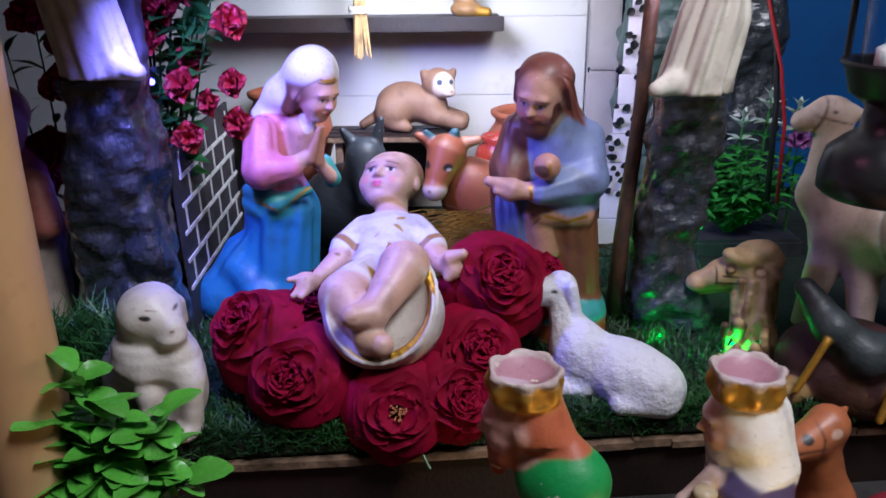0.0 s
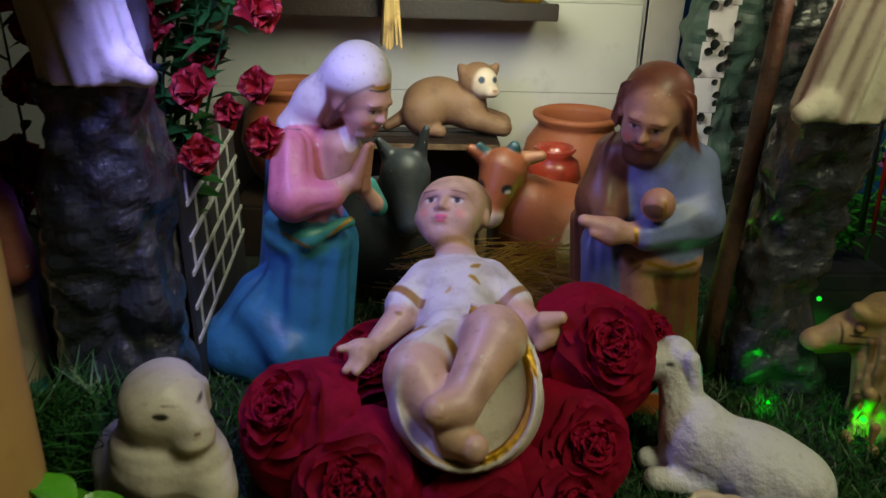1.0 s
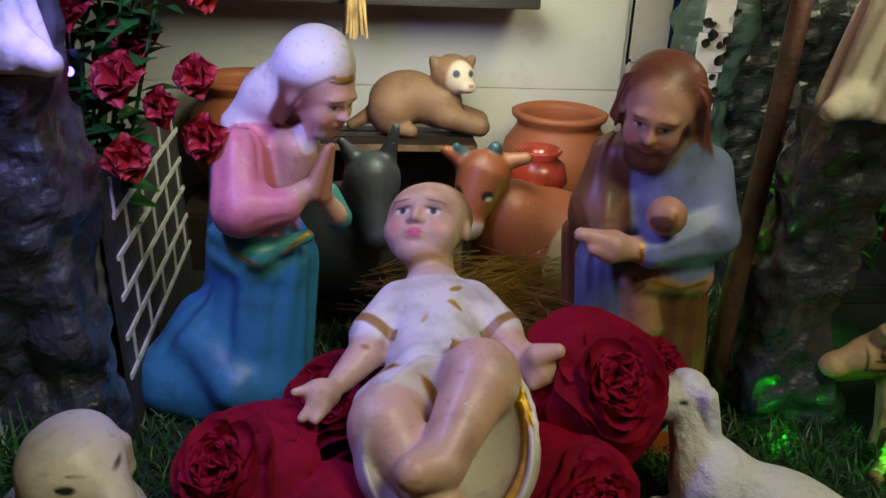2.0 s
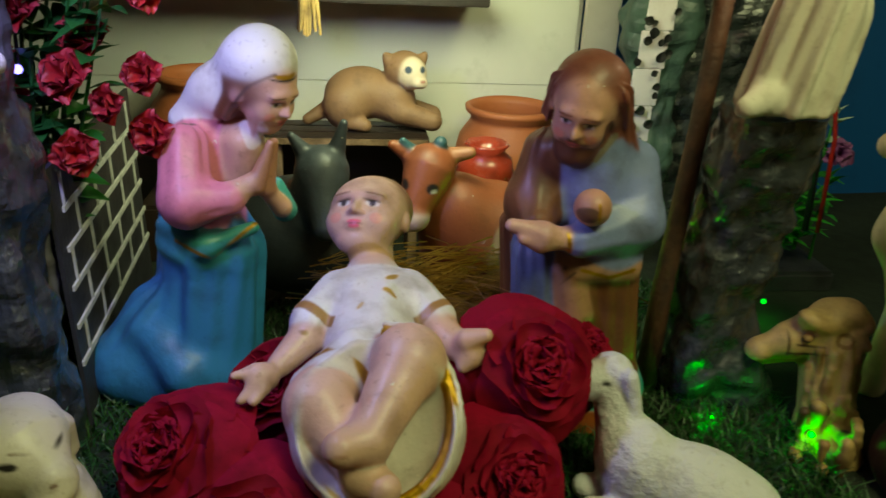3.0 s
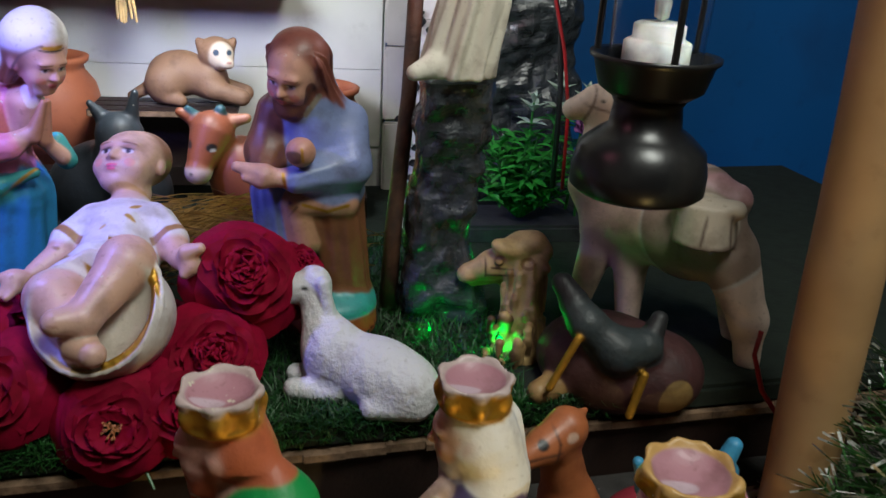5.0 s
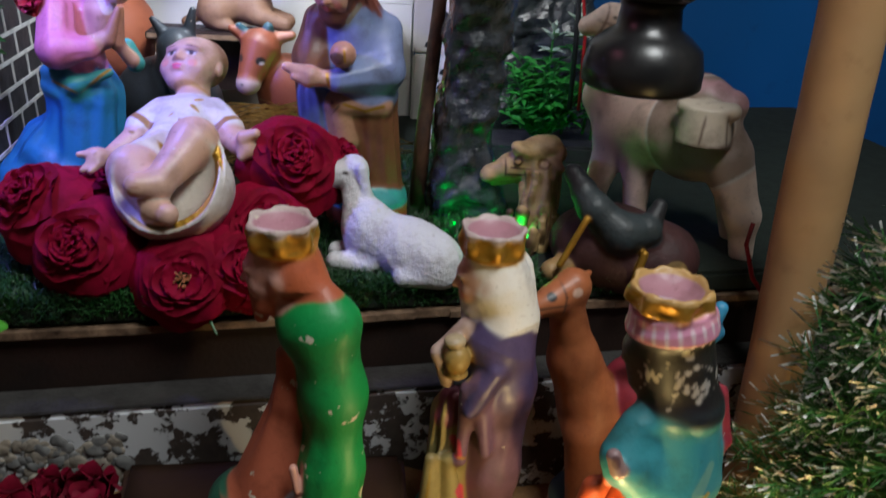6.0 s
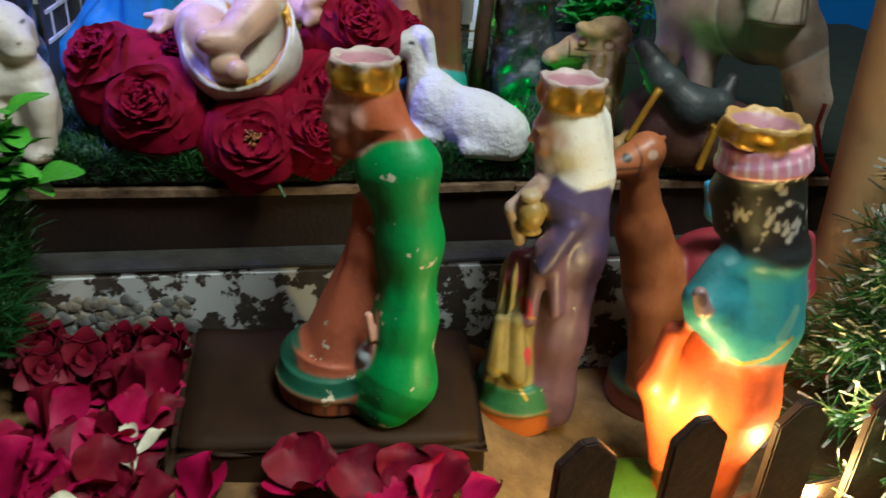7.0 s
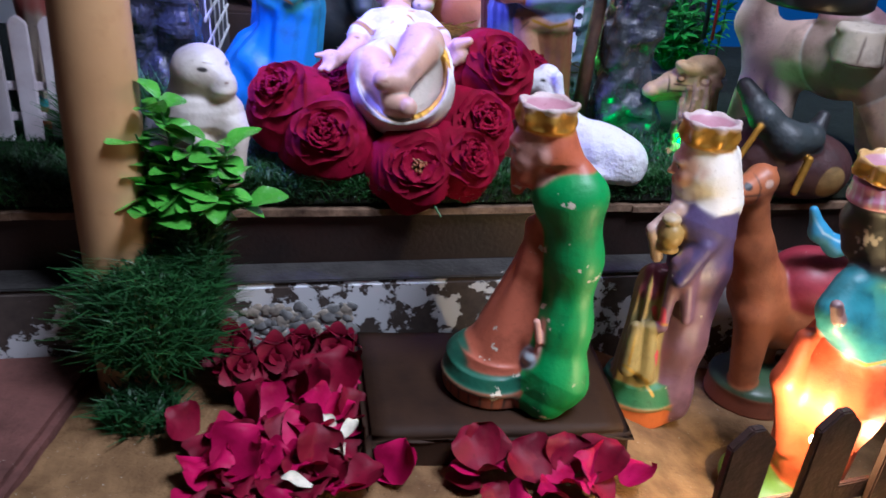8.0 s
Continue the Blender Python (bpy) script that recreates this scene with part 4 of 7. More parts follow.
def sitting_sheep():
    w, shade = (0.62, 0.57, 0.53), (0.54, 0.48, 0.44)
    s = [
        E((-0.2480, 0.5900, 0.2010), (0.0360, 0.0380, 0.0332), w, 0.012),
        E((-0.2280, 0.5600, 0.2250), (0.0310, 0.0270, 0.0300), w, 0.012),
        E((-0.2270, 0.5540, 0.2440), (0.0275, 0.0235, 0.0075), w, 0.012),
        E((-0.2230, 0.5500, 0.2350), (0.0285, 0.0225, 0.0070), w, 0.010),
        E((-0.2240, 0.5480, 0.2255), (0.0290, 0.0225, 0.0070), w, 0.010),
        E((-0.2270, 0.5590, 0.2670), (0.0230, 0.0300, 0.0205), w, 0.010),
        C((-0.2180, 0.5480, 0.2690), (-0.2035, 0.5370, 0.2610), 0.0190, 0.0115, w, 0.012),
        E((-0.2030, 0.5350, 0.2560), (0.0100, 0.0110, 0.0050), w, 0.005),
        C((-0.2390, 0.5600, 0.2750), (-0.2470, 0.5560, 0.2520), 0.0059, 0.0047, shade, 0.005),
        C((-0.2060, 0.5700, 0.2690), (-0.2050, 0.5710, 0.2540), 0.0036, 0.0034, shade, 0.006),
        C((-0.2030, 0.5440, 0.2340), (-0.1950, 0.5370, 0.2180), 0.0120, 0.0085, w, 0.014),
        C((-0.1930, 0.5360, 0.2190), (-0.1950, 0.5340, 0.2080), 0.0090, 0.0080, w, 0.010),
        C((-0.2290, 0.5400, 0.2280), (-0.2260, 0.5320, 0.2090), 0.0101, 0.0076, w, 0.008),
        E((-0.2630, 0.5750, 0.1830), (0.0155, 0.0300, 0.0137), w, 0.01),
        ink(E((-0.2185, 0.5340, 0.2740), (0.0046, 0.0160, 0.0020), INK, 0.001, (0, 8, 0))),
        ink(E((-0.1985, 0.5420, 0.2770), (0.0030, 0.0160, 0.0022), INK, 0.001)),
        line((-0.2180, 0.5300, 0.2800), (-0.2060, 0.5250, 0.2810), 0.0006, 0.0006, (0.16, 0.10, 0.07)),
        ink(E((-0.1990, 0.5240, 0.2640), (0.0018, 0.0100, 0.0012), (0.2, 0.12, 0.10), 0.001)),
        line((-0.2020, 0.5200, 0.2640), (-0.1890, 0.5200, 0.2660), 0.0005, 0.0005, (0.25, 0.16, 0.12)),
        C((-0.1930, 0.534, 0.2100), (-0.1950, 0.533, 0.1800), 0.0085, 0.0085, w, 0.006),
        C((-0.2260, 0.532, 0.2090), (-0.2260, 0.531, 0.1800), 0.0085, 0.0085, w, 0.006),
        E((-0.2000, 0.528, 0.178), (0.011, 0.013, 0.007), w, 0.005),
        E((-0.2260, 0.526, 0.178), (0.011, 0.013, 0.007), w, 0.005),
        E((-0.2100, 0.552, 0.205), (0.024, 0.018, 0.035), w, 0.010),
    ]
    statue("sitting_sheep_statue", (-0.225, 0.555, GRASS), s, plaster_paint, "cream white plaster sheep sitting on green turf", cell=0.0011)


def crown(x, y, z, r, h, peaks=0.0):
    """A gilt band with a worn, uneven pale rim and a dished top; peaks give it points."""
    worn = (0.50, 0.40, 0.38)
    s = [F((x, y, z), (x, y, z + h), r * 0.98, r * 1.00, GOLD, 0.002),
         E((x, y, z + h * 0.12), (r * 1.04, r * 1.04, 0.0022), GOLD, 0.002)]
    count = 9 if peaks else 7
    for i in range(count):
        a = 2 * math.pi * i / count + 0.9 + 0.2 * math.sin(5 * i)
        wide = 0.0042 if peaks else 0.0048 + 0.0010 * math.sin(3 * i)
        s.append(E((x + r * 0.93 * math.cos(a), y + r * 0.93 * math.sin(a), z + h - 0.001), (wide, wide, 0.0022 + peaks), worn if not peaks else GOLD, 0.005))
    s.append(sub(E((x, y, z + h + 0.004), (r * 0.97, r * 0.97, 0.0120), (0.44, 0.26, 0.30), 0.002)))
    for i in range(7):
        a = 2 * math.pi * i / 7 + 0.2
        s.append(E((x + r * 1.0 * math.cos(a), y + r * 1.0 * math.sin(a), z + h * 0.48), (0.0035, 0.0035, 0.0042), (0.58, 0.32, 0.05), 0.006))
    s.append(ink(F((x, y, z + h - 0.0016), (x, y, z + h + 0.012), r * 1.2, r * 1.2, worn if not peaks else (0.50, 0.30, 0.10))))
    s.append(ink(E((x, y, z + h - 0.002), (r * 0.84, r * 0.84, 0.012), (0.40, 0.20, 0.24))))
    s.append(ink(E((x - 0.3 * r, y - 0.2 * r, z + h - 0.004), (r * 0.45, r * 0.25, 0.012), (0.52, 0.40, 0.46))))
    return s


def green_king():
    green, salmon, red = (0.014, 0.27, 0.06), (0.46, 0.125, 0.065), (0.36, 0.085, 0.04)
    hair, face = (0.42, 0.105, 0.045), (0.66, 0.36, 0.30)
    m, s = head((0.0460, 0.422, 0.2550), (-0.90, 0.12, -0.16), 0.050, face, hair, cap=False)
    s += moved([
        C((0, -0.26, -0.36), (0, -0.34, -0.66), 0.17, 0.10, hair, 0.06),
        C((0.20, -0.08, -0.22), (0.14, -0.22, -0.44), 0.09, 0.12, hair, 0.08),
    ], m, 0.050)
    s += [
        F((0.031, 0.420, 0.036), (0.031, 0.420, 0.0520), 0.0415, 0.0430, (0.36, 0.11, 0.055), 0.004),
        F((0.031, 0.420, 0.0505), (0.031, 0.420, 0.0640), 0.0430, 0.0380, (0.02, 0.13, 0.075), 0.004),
        E((0.012, 0.424, 0.066), (0.020, 0.024, 0.014), (0.02, 0.11, 0.065), 0.008),
        F((0.0530, 0.4220, 0.2760), (0.0600, 0.4200, 0.2500), 0.0184, 0.0188, hair, 0.006),
        C((0.0630, 0.4150, 0.2520), (0.0770, 0.4080, 0.2440), 0.0149, 0.0082, hair, 0.01),
        C((0.0420, 0.4240, 0.2400), (0.0360, 0.4240, 0.2250), 0.0076, 0.0031, hair, 0.006),
        C((0.0480, 0.4220, 0.2420), (0.0430, 0.4200, 0.2340), 0.0106, 0.0068, hair, 0.008),
        C((0.0550, 0.4160, 0.2340), (0.0710, 0.4060, 0.2350), 0.0076, 0.0060, (0.60, 0.34, 0.26), 0.004),
        C((0.0610, 0.4120, 0.2150), (0.0860, 0.4020, 0.2260), 0.0138, 0.0127, green, 0.014),
        C((0.0770, 0.4060, 0.2180), (0.0840, 0.4020, 0.1690), 0.0235, 0.0204, green, 0.016),
        C((0.0840, 0.4020, 0.1690), (0.0840, 0.3960, 0.1130), 0.0204, 0.0187, green, 0.014, (0.0005, 4)),
        C((0.0820, 0.3940, 0.1090), (0.0790, 0.3880, 0.0640), 0.0195, 0.0259, green, 0.018, (0.0006, 5)),
        C((0.0780, 0.3860, 0.0630), (0.0700, 0.3800, 0.0460), 0.0258, 0.0176, green, 0.014),
        C((0.0520, 0.4180, 0.1910), (0.0540, 0.4140, 0.1580), 0.0079, 0.0096, salmon, 0.008),
        C((0.0550, 0.4200, 0.1600), (0.0380, 0.4200, 0.0720), 0.0121, 0.0311, salmon, 0.012, (0.001, 5)),
        F((0.0340, 0.4200, 0.0720), (0.0320, 0.4200, 0.0480), 0.0319, 0.0334, salmon, 0.006),
        C((0.0560, 0.3860, 0.1190), (0.0590, 0.3820, 0.1030), 0.0032, 0.0028, (0.60, 0.32, 0.25), 0.003),
        C((0.0600, 0.3840, 0.0960), (0.0610, 0.3820, 0.0860), 0.0032, 0.0024, (0.60, 0.32, 0.25), 0.003),
        E((0.0560, 0.3880, 0.0840), (0.0074, 0.0080, 0.0066), (0.34, 0.40, 0.42), 0.003),
    ] + crown(0.0505, 0.421, 0.2715, 0.0212, 0.0195)
    for i in range(26):
        a = 2 * math.pi * i / 26
        x, y = 0.031 + 0.0425 * math.cos(a), 0.420 + 0.0425 * math.sin(a)
        s.append(ink(C((x, y, 0.036), (x, y, 0.049), 0.0012, 0.0010, (0.10, 0.06, 0.04))))
    statue("king_statue", (0.050, 0.405, 0.036), s, worn_paint, "kneeling king statue with gilt crown and chipped green cloak", group="kneeling kings", cell=0.0012)


def purple_king():
    purple, low, olive, hair = (0.085, 0.06, 0.15), (0.15, 0.08, 0.13), (0.30, 0.24, 0.09), (0.82, 0.79, 0.74)
    m, s = head((0.1950, 0.453, 0.2330), (-0.93, 0.16, -0.14), 0.052, SKIN, hair)
    s += moved([
        C((0, -0.22, -0.34), (0.0, -0.30, -0.70), 0.17, 0.12, (0.52, 0.48, 0.56), 0.08),
        C((0.22, -0.06, -0.10), (0.16, -0.2, -0.40), 0.09, 0.12, (0.52, 0.48, 0.56), 0.08),
        C((0, 0.28, 0.05), (0.06, 0.44, -0.56), 0.35, 0.27, hair, 0.12, (0.03, 6)),
    ], m, 0.052)
    s += [
        F((0.181, 0.447, -0.016), (0.181, 0.447, 0.008), 0.0370, 0.0365, (0.52, 0.13, 0.025), 0.003),
        F((0.181, 0.447, 0.007), (0.180, 0.447, 0.026), 0.0370, 0.0300, (0.03, 0.15, 0.06), 0.003),
        C((0.211, 0.433, 0.016), (0.212, 0.430, 0.000), 0.0165, 0.0150, low, 0.008),
        C((0.1980, 0.4520, 0.2480), (0.2050, 0.4460, 0.2250), 0.0179, 0.0189, hair, 0.008),
        C((0.2060, 0.4460, 0.2250), (0.2120, 0.4400, 0.2120), 0.0181, 0.0132, hair, 0.01, (0.0006, 5)),
        F((0.2090, 0.4440, 0.2190), (0.2130, 0.4400, 0.2030), 0.0165, 0.0166, hair, 0.006),
        C((0.1890, 0.4560, 0.2140), (0.1910, 0.4540, 0.1940), 0.0092, 0.0060, (0.42, 0.42, 0.50), 0.006),
        C((0.2120, 0.4440, 0.1970), (0.2070, 0.4420, 0.1840), 0.0168, 0.0237, purple, 0.014),
        C((0.2080, 0.4440, 0.1830), (0.2110, 0.4420, 0.1460), 0.0246, 0.0244, purple, 0.014, (0.0008, 4)),
        C((0.2110, 0.4420, 0.1460), (0.2090, 0.4380, 0.0710), 0.0244, 0.0210, low, 0.014, (0.0012, 5)),
        C((0.2090, 0.4380, 0.0710), (0.2100, 0.4340, 0.0110), 0.0210, 0.0166, low, 0.012, (0.0008, 4)),
                C((0.1900, 0.4200, 0.1610), (0.1970, 0.4140, 0.1040), 0.0058, 0.0043, low, 0.01),
        C((0.2000, 0.4160, 0.1730), (0.1820, 0.4120, 0.1420), 0.0049, 0.0037, purple, 0.01),
        C((0.1810, 0.4240, 0.1550), (0.1800, 0.4200, 0.0930), 0.0050, 0.0044, low, 0.01),
        C((0.1750, 0.4480, 0.1220), (0.1750, 0.4440, 0.0330), 0.0133, 0.0216, olive, 0.01, (0.0024, 6)),
        C((0.1750, 0.4460, 0.1330), (0.1720, 0.4440, 0.1190), 0.0088, 0.0106, (0.22, 0.05, 0.08), 0.006),
        C((0.1800, 0.4440, 0.1960), (0.1620, 0.4400, 0.1790), 0.0067, 0.0059, (0.50, 0.36, 0.30), 0.005),
        C((0.1600, 0.4380, 0.1780), (0.1680, 0.4360, 0.1550), 0.0050, 0.0055, (0.50, 0.36, 0.30), 0.005),
        E((0.1730, 0.4280, 0.1790), (0.0099, 0.0100, 0.0116), (0.34, 0.22, 0.06), 0.002),
        E((0.1710, 0.4300, 0.1930), (0.0082, 0.0080, 0.0049), (0.42, 0.33, 0.20), 0.002),
        E((0.1730, 0.4300, 0.1660), (0.0092, 0.0090, 0.0042), (0.34, 0.22, 0.06), 0.003),
        line((0.1740, 0.4120, 0.1130), (0.1770, 0.4120, 0.1020), 0.0042, 0.0030, (0.55, 0.06, 0.10)),
        line((0.1810, 0.4120, 0.0670), (0.1840, 0.4120, 0.0550), 0.0040, 0.0027, (0.55, 0.06, 0.10)),
        line((0.1770, 0.4100, 0.1010), (0.1910, 0.4080, 0.1000), 0.0013, 0.0013, GOLD),
        line((0.1830, 0.4120, 0.0500), (0.1900, 0.4080, 0.0590), 0.0013, 0.0013, GOLD),
        C((0.1580, 0.4260, 0.0900), (0.1570, 0.4220, 0.0480), 0.0050, 0.0080, olive, 0.008),
        C((0.1720, 0.4240, 0.0900), (0.1760, 0.4200, 0.0400), 0.0050, 0.0075, olive, 0.008),
        line((0.1510, 0.4130, 0.0560), (0.1620, 0.4110, 0.0480), 0.0016, 0.0016, (0.50, 0.34, 0.07)),
        line((0.1620, 0.4110, 0.0480), (0.1730, 0.4110, 0.0410), 0.0016, 0.0018, (0.50, 0.34, 0.07)),
        line((0.1730, 0.4110, 0.0410), (0.1840, 0.4120, 0.0230), 0.0018, 0.0014, (0.50, 0.34, 0.07)),
        line((0.1570, 0.4130, 0.0880), (0.1545, 0.4130, 0.0580), 0.0009, 0.0013, (0.50, 0.34, 0.07)),
    ] + crown(0.197, 0.452, 0.2530, 0.0218, 0.0200)
    statue("king_statue", (0.200, 0.445, -0.014), s, plaster_paint, "kneeling king statue with white hair, purple cloak and gilt jar", group="kneeling kings", cell=0.0012)


def orange_king():
    orange, teal, crimson = (0.62, 0.10, 0.03), (0.05, 0.27, 0.31), (0.30, 0.03, 0.05)
    black = (0.016, 0.014, 0.016)
    s = [
        F((0.290, 0.344, 0.2540), (0.2880, 0.345, 0.2675), 0.0270, 0.0255, (0.66, 0.28, 0.42), 0.006),
        C((0.2960, 0.334, -0.005), (0.2960, 0.334, -0.026), 0.0245, 0.0250, orange, 0.008),
        F((0.2900, 0.3450, 0.2570), (0.3050, 0.3410, 0.2030), 0.0246, 0.0226, black, 0.01),
        C((0.2800, 0.3520, 0.2330), (0.2820, 0.3500, 0.2120), 0.0150, 0.0109, (0.03, 0.02, 0.02), 0.006),
        C((0.2700, 0.3520, 0.2290), (0.2670, 0.3520, 0.2270), 0.0029, 0.0021, (0.10, 0.06, 0.05), 0.004),
        E((0.3070, 0.3400, 0.2010), (0.0217, 0.0240, 0.0079), black, 0.006),
        C((0.3060, 0.3400, 0.1910), (0.3060, 0.3370, 0.1500), 0.0241, 0.0325, teal, 0.012),
        C((0.2760, 0.3340, 0.1860), (0.2650, 0.3280, 0.1690), 0.0122, 0.0130, teal, 0.012),
        C((0.2750, 0.3260, 0.1610), (0.2940, 0.3200, 0.1440), 0.0153, 0.0125, teal, 0.012),
        C((0.2660, 0.3220, 0.1620), (0.2920, 0.3160, 0.1370), 0.0086, 0.0073, teal, 0.01),
        C((0.3310, 0.3420, 0.2050), (0.3370, 0.3360, 0.1730), 0.0051, 0.0052, crimson, 0.006),
        C((0.3360, 0.3360, 0.1710), (0.3130, 0.3220, 0.1320), 0.0048, 0.0037, crimson, 0.006),
        C((0.2530, 0.3110, 0.1820), (0.2565, 0.3090, 0.1720), 0.0048, 0.0052, (0.28, 0.18, 0.18), 0.006),
        C((0.2980, 0.3400, 0.1180), (0.2920, 0.3360, 0.0860), 0.0350, 0.0405, orange, 0.014, (0.0008, 5)),
        C((0.2920, 0.3360, 0.0910), (0.2920, 0.3340, 0.0310), 0.0409, 0.0297, orange, 0.014, (0.001, 6)),
        C((0.2910, 0.3340, 0.0310), (0.2970, 0.3340, -0.0080), 0.0296, 0.0246, orange, 0.01, (0.001, 6)),
        C((0.2520, 0.3300, 0.1410), (0.2430, 0.3260, 0.1060), 0.0081, 0.0091, orange, 0.012),
        C((0.2430, 0.3260, 0.1060), (0.2580, 0.3220, 0.0420), 0.0083, 0.0072, orange, 0.012),
        E((0.2620, 0.3400, -0.0120), (0.0358, 0.0400, 0.0168), (0.10, 0.22, 0.03), 0.008),
        ink(E((0.2530, 0.3020, 0.1810), (0.0030, 0.0140, 0.0048), (0.14, 0.07, 0.07), 0.001, (0, -10, 0))),
        # paler teal stroke: a highlight painted onto the cape
        line((0.3100, 0.3060, 0.1530), (0.3190, 0.3100, 0.1720), 0.0040, 0.0026, (0.16, 0.36, 0.30)),
        line((0.2460, 0.3160, 0.1640), (0.2560, 0.3090, 0.1530), 0.0012, 0.0012, (0.50, 0.36, 0.06)),
        line((0.2560, 0.3090, 0.1530), (0.2680, 0.3050, 0.1430), 0.0012, 0.0012, (0.50, 0.36, 0.06)),
        line((0.2680, 0.3050, 0.1430), (0.2880, 0.3030, 0.1355), 0.0012, 0.0012, (0.50, 0.36, 0.06)),
        line((0.2880, 0.3030, 0.1355), (0.3040, 0.3050, 0.1390), 0.0012, 0.0012, (0.50, 0.36, 0.06)),
        line((0.3040, 0.3050, 0.1390), (0.3180, 0.3090, 0.1520), 0.0012, 0.0012, (0.50, 0.36, 0.06)),
    ] + crown(0.2855, 0.345, 0.2680, 0.0230, 0.0130, 0.0012)
    for i in range(22):
        a = 2 * math.pi * i / 22
        x, y = 0.2890 + 0.0272 * math.cos(a), 0.3445 + 0.0272 * math.sin(a)
        s.append(ink(C((x, y, 0.253), (x + 0.003 * math.sin(a), y - 0.003 * math.cos(a), 0.268), 0.0014, 0.0014, (0.78, 0.60, 0.66))))
    rnd = random.Random(6)
    for i in range(90):
        a, z = 3.2 + 3.0 * rnd.random(), 0.203 + 0.046 * rnd.random()
        x, y = 0.2980 + 0.0240 * math.cos(a), 0.343 + 0.0240 * math.sin(a)
        s.append(ink(C((x, y, z), (x + 0.002 * rnd.random(), y, z + 0.007 * rnd.random()), 0.0008 + 0.0016 * rnd.random(), 0.0009, (0.46, 0.42, 0.38))))
    statue("king_statue", (0.290, 0.336, -0.030), s, plaster_paint, "kneeling king statue with pink turban, teal cape and orange robe", group="kneeling kings", cell=0.0012)


def brown_camel():
    b, dark, strap = (0.40, 0.125, 0.045), (0.15, 0.055, 0.025), (0.05, 0.02, 0.015)
    crimson, gilt, blue = (0.30, 0.03, 0.05), (0.55, 0.34, 0.06), (0.06, 0.30, 0.52)
    s = [
        E((0.395, 0.490, 0.020), (0.030, 0.030, 0.045), b, 0.014),
        C((0.2710, 0.4820, 0.2100), (0.2550, 0.4740, 0.2040), 0.0151, 0.0119, b, 0.006),
        C((0.2530, 0.4720, 0.2020), (0.2260, 0.4580, 0.2010), 0.0110, 0.0081, b, 0.008),
        E((0.2240, 0.4570, 0.2010), (0.0086, 0.0100, 0.0077), b, 0.005),
        C((0.2790, 0.4860, 0.2160), (0.2860, 0.4900, 0.2180), 0.0045, 0.0022, b, 0.003),
        C((0.2690, 0.4840, 0.1910), (0.2830, 0.4900, 0.1380), 0.0144, 0.0189, b, 0.01),
        C((0.2830, 0.4900, 0.1380), (0.3050, 0.4900, 0.0890), 0.0199, 0.0304, b, 0.014),
        E((0.3650, 0.4950, 0.0690), (0.0682, 0.0400, 0.0465), b, 0.014),
        E((0.3570, 0.4920, 0.1000), (0.0453, 0.0400, 0.0355), crimson, 0.005),
        C((0.2980, 0.4740, 0.0700), (0.3020, 0.4660, -0.0200), 0.0185, 0.0125, b, 0.012),
        C((0.3310, 0.5050, 0.0390), (0.3400, 0.5050, -0.0200), 0.0166, 0.0134, dark, 0.012),
        F((0.322, 0.485, -0.030), (0.322, 0.485, -0.010), 0.0450, 0.0430, (0.24, 0.07, 0.035), 0.003),
        E((0.322, 0.485, -0.008), (0.0430, 0.0420, 0.0120), (0.04, 0.08, 0.035), 0.005),
        C((0.3700, 0.4720, 0.1580), (0.3960, 0.4760, 0.1700), 0.0085, 0.0075, blue, 0.008),
        C((0.3220, 0.4700, 0.1870), (0.3320, 0.4680, 0.1660), 0.0041, 0.0078, blue, 0.006),
        C((0.3320, 0.4680, 0.1660), (0.3510, 0.4660, 0.1530), 0.0078, 0.0089, blue, 0.008),
        C((0.3510, 0.4660, 0.1530), (0.3770, 0.4660, 0.1560), 0.0089, 0.0073, blue, 0.008),
        line((0.3170, 0.4550, 0.1920), (0.3300, 0.4550, 0.1710), 0.0011, 0.0011, (0.45, 0.60, 0.68)),
        line((0.3300, 0.4550, 0.1710), (0.3480, 0.4550, 0.1630), 0.0011, 0.0011, (0.45, 0.60, 0.68)),
        line((0.3480, 0.4550, 0.1630), (0.3640, 0.4550, 0.1680), 0.0011, 0.0011, (0.45, 0.60, 0.68)),
        C((0.3860, 0.4740, 0.1680), (0.3960, 0.4760, 0.1920), 0.0085, 0.0060, blue, 0.006),
        ink(E((0.2490, 0.4580, 0.2110), (0.0042, 0.0120, 0.0032), INK, 0.001)),
        line((0.2370, 0.4500, 0.2190), (0.2510, 0.4520, 0.2180), 0.0008, 0.0008, strap),
        ink(E((0.2710, 0.4620, 0.2120), (0.0047, 0.0120, 0.0043), (0.62, 0.40, 0.30), 0.001)),
        line((0.2920, 0.4500, 0.1650), (0.3040, 0.4480, 0.1440), 0.0018, 0.0018, gilt),
        line((0.3040, 0.4480, 0.1440), (0.3240, 0.4480, 0.1290), 0.0018, 0.0018, gilt),
        line((0.2560, 0.4640, 0.2260), (0.2610, 0.4560, 0.2130), 0.0013, 0.0013, strap),
        line((0.2610, 0.4560, 0.2130), (0.2590, 0.4540, 0.1940), 0.0013, 0.0013, strap),
        line((0.2590, 0.4540, 0.1940), (0.2370, 0.4500, 0.1940), 0.0013, 0.0013, strap),
        line((0.2630, 0.4560, 0.2060), (0.2360, 0.4520, 0.2050), 0.0011, 0.0011, strap),
    ]
    statue("brown_camel_statue", (0.318, 0.482, -0.030), s, plaster_paint, "reddish brown camel statue with crimson blanket and blue saddle", cell=0.0013)


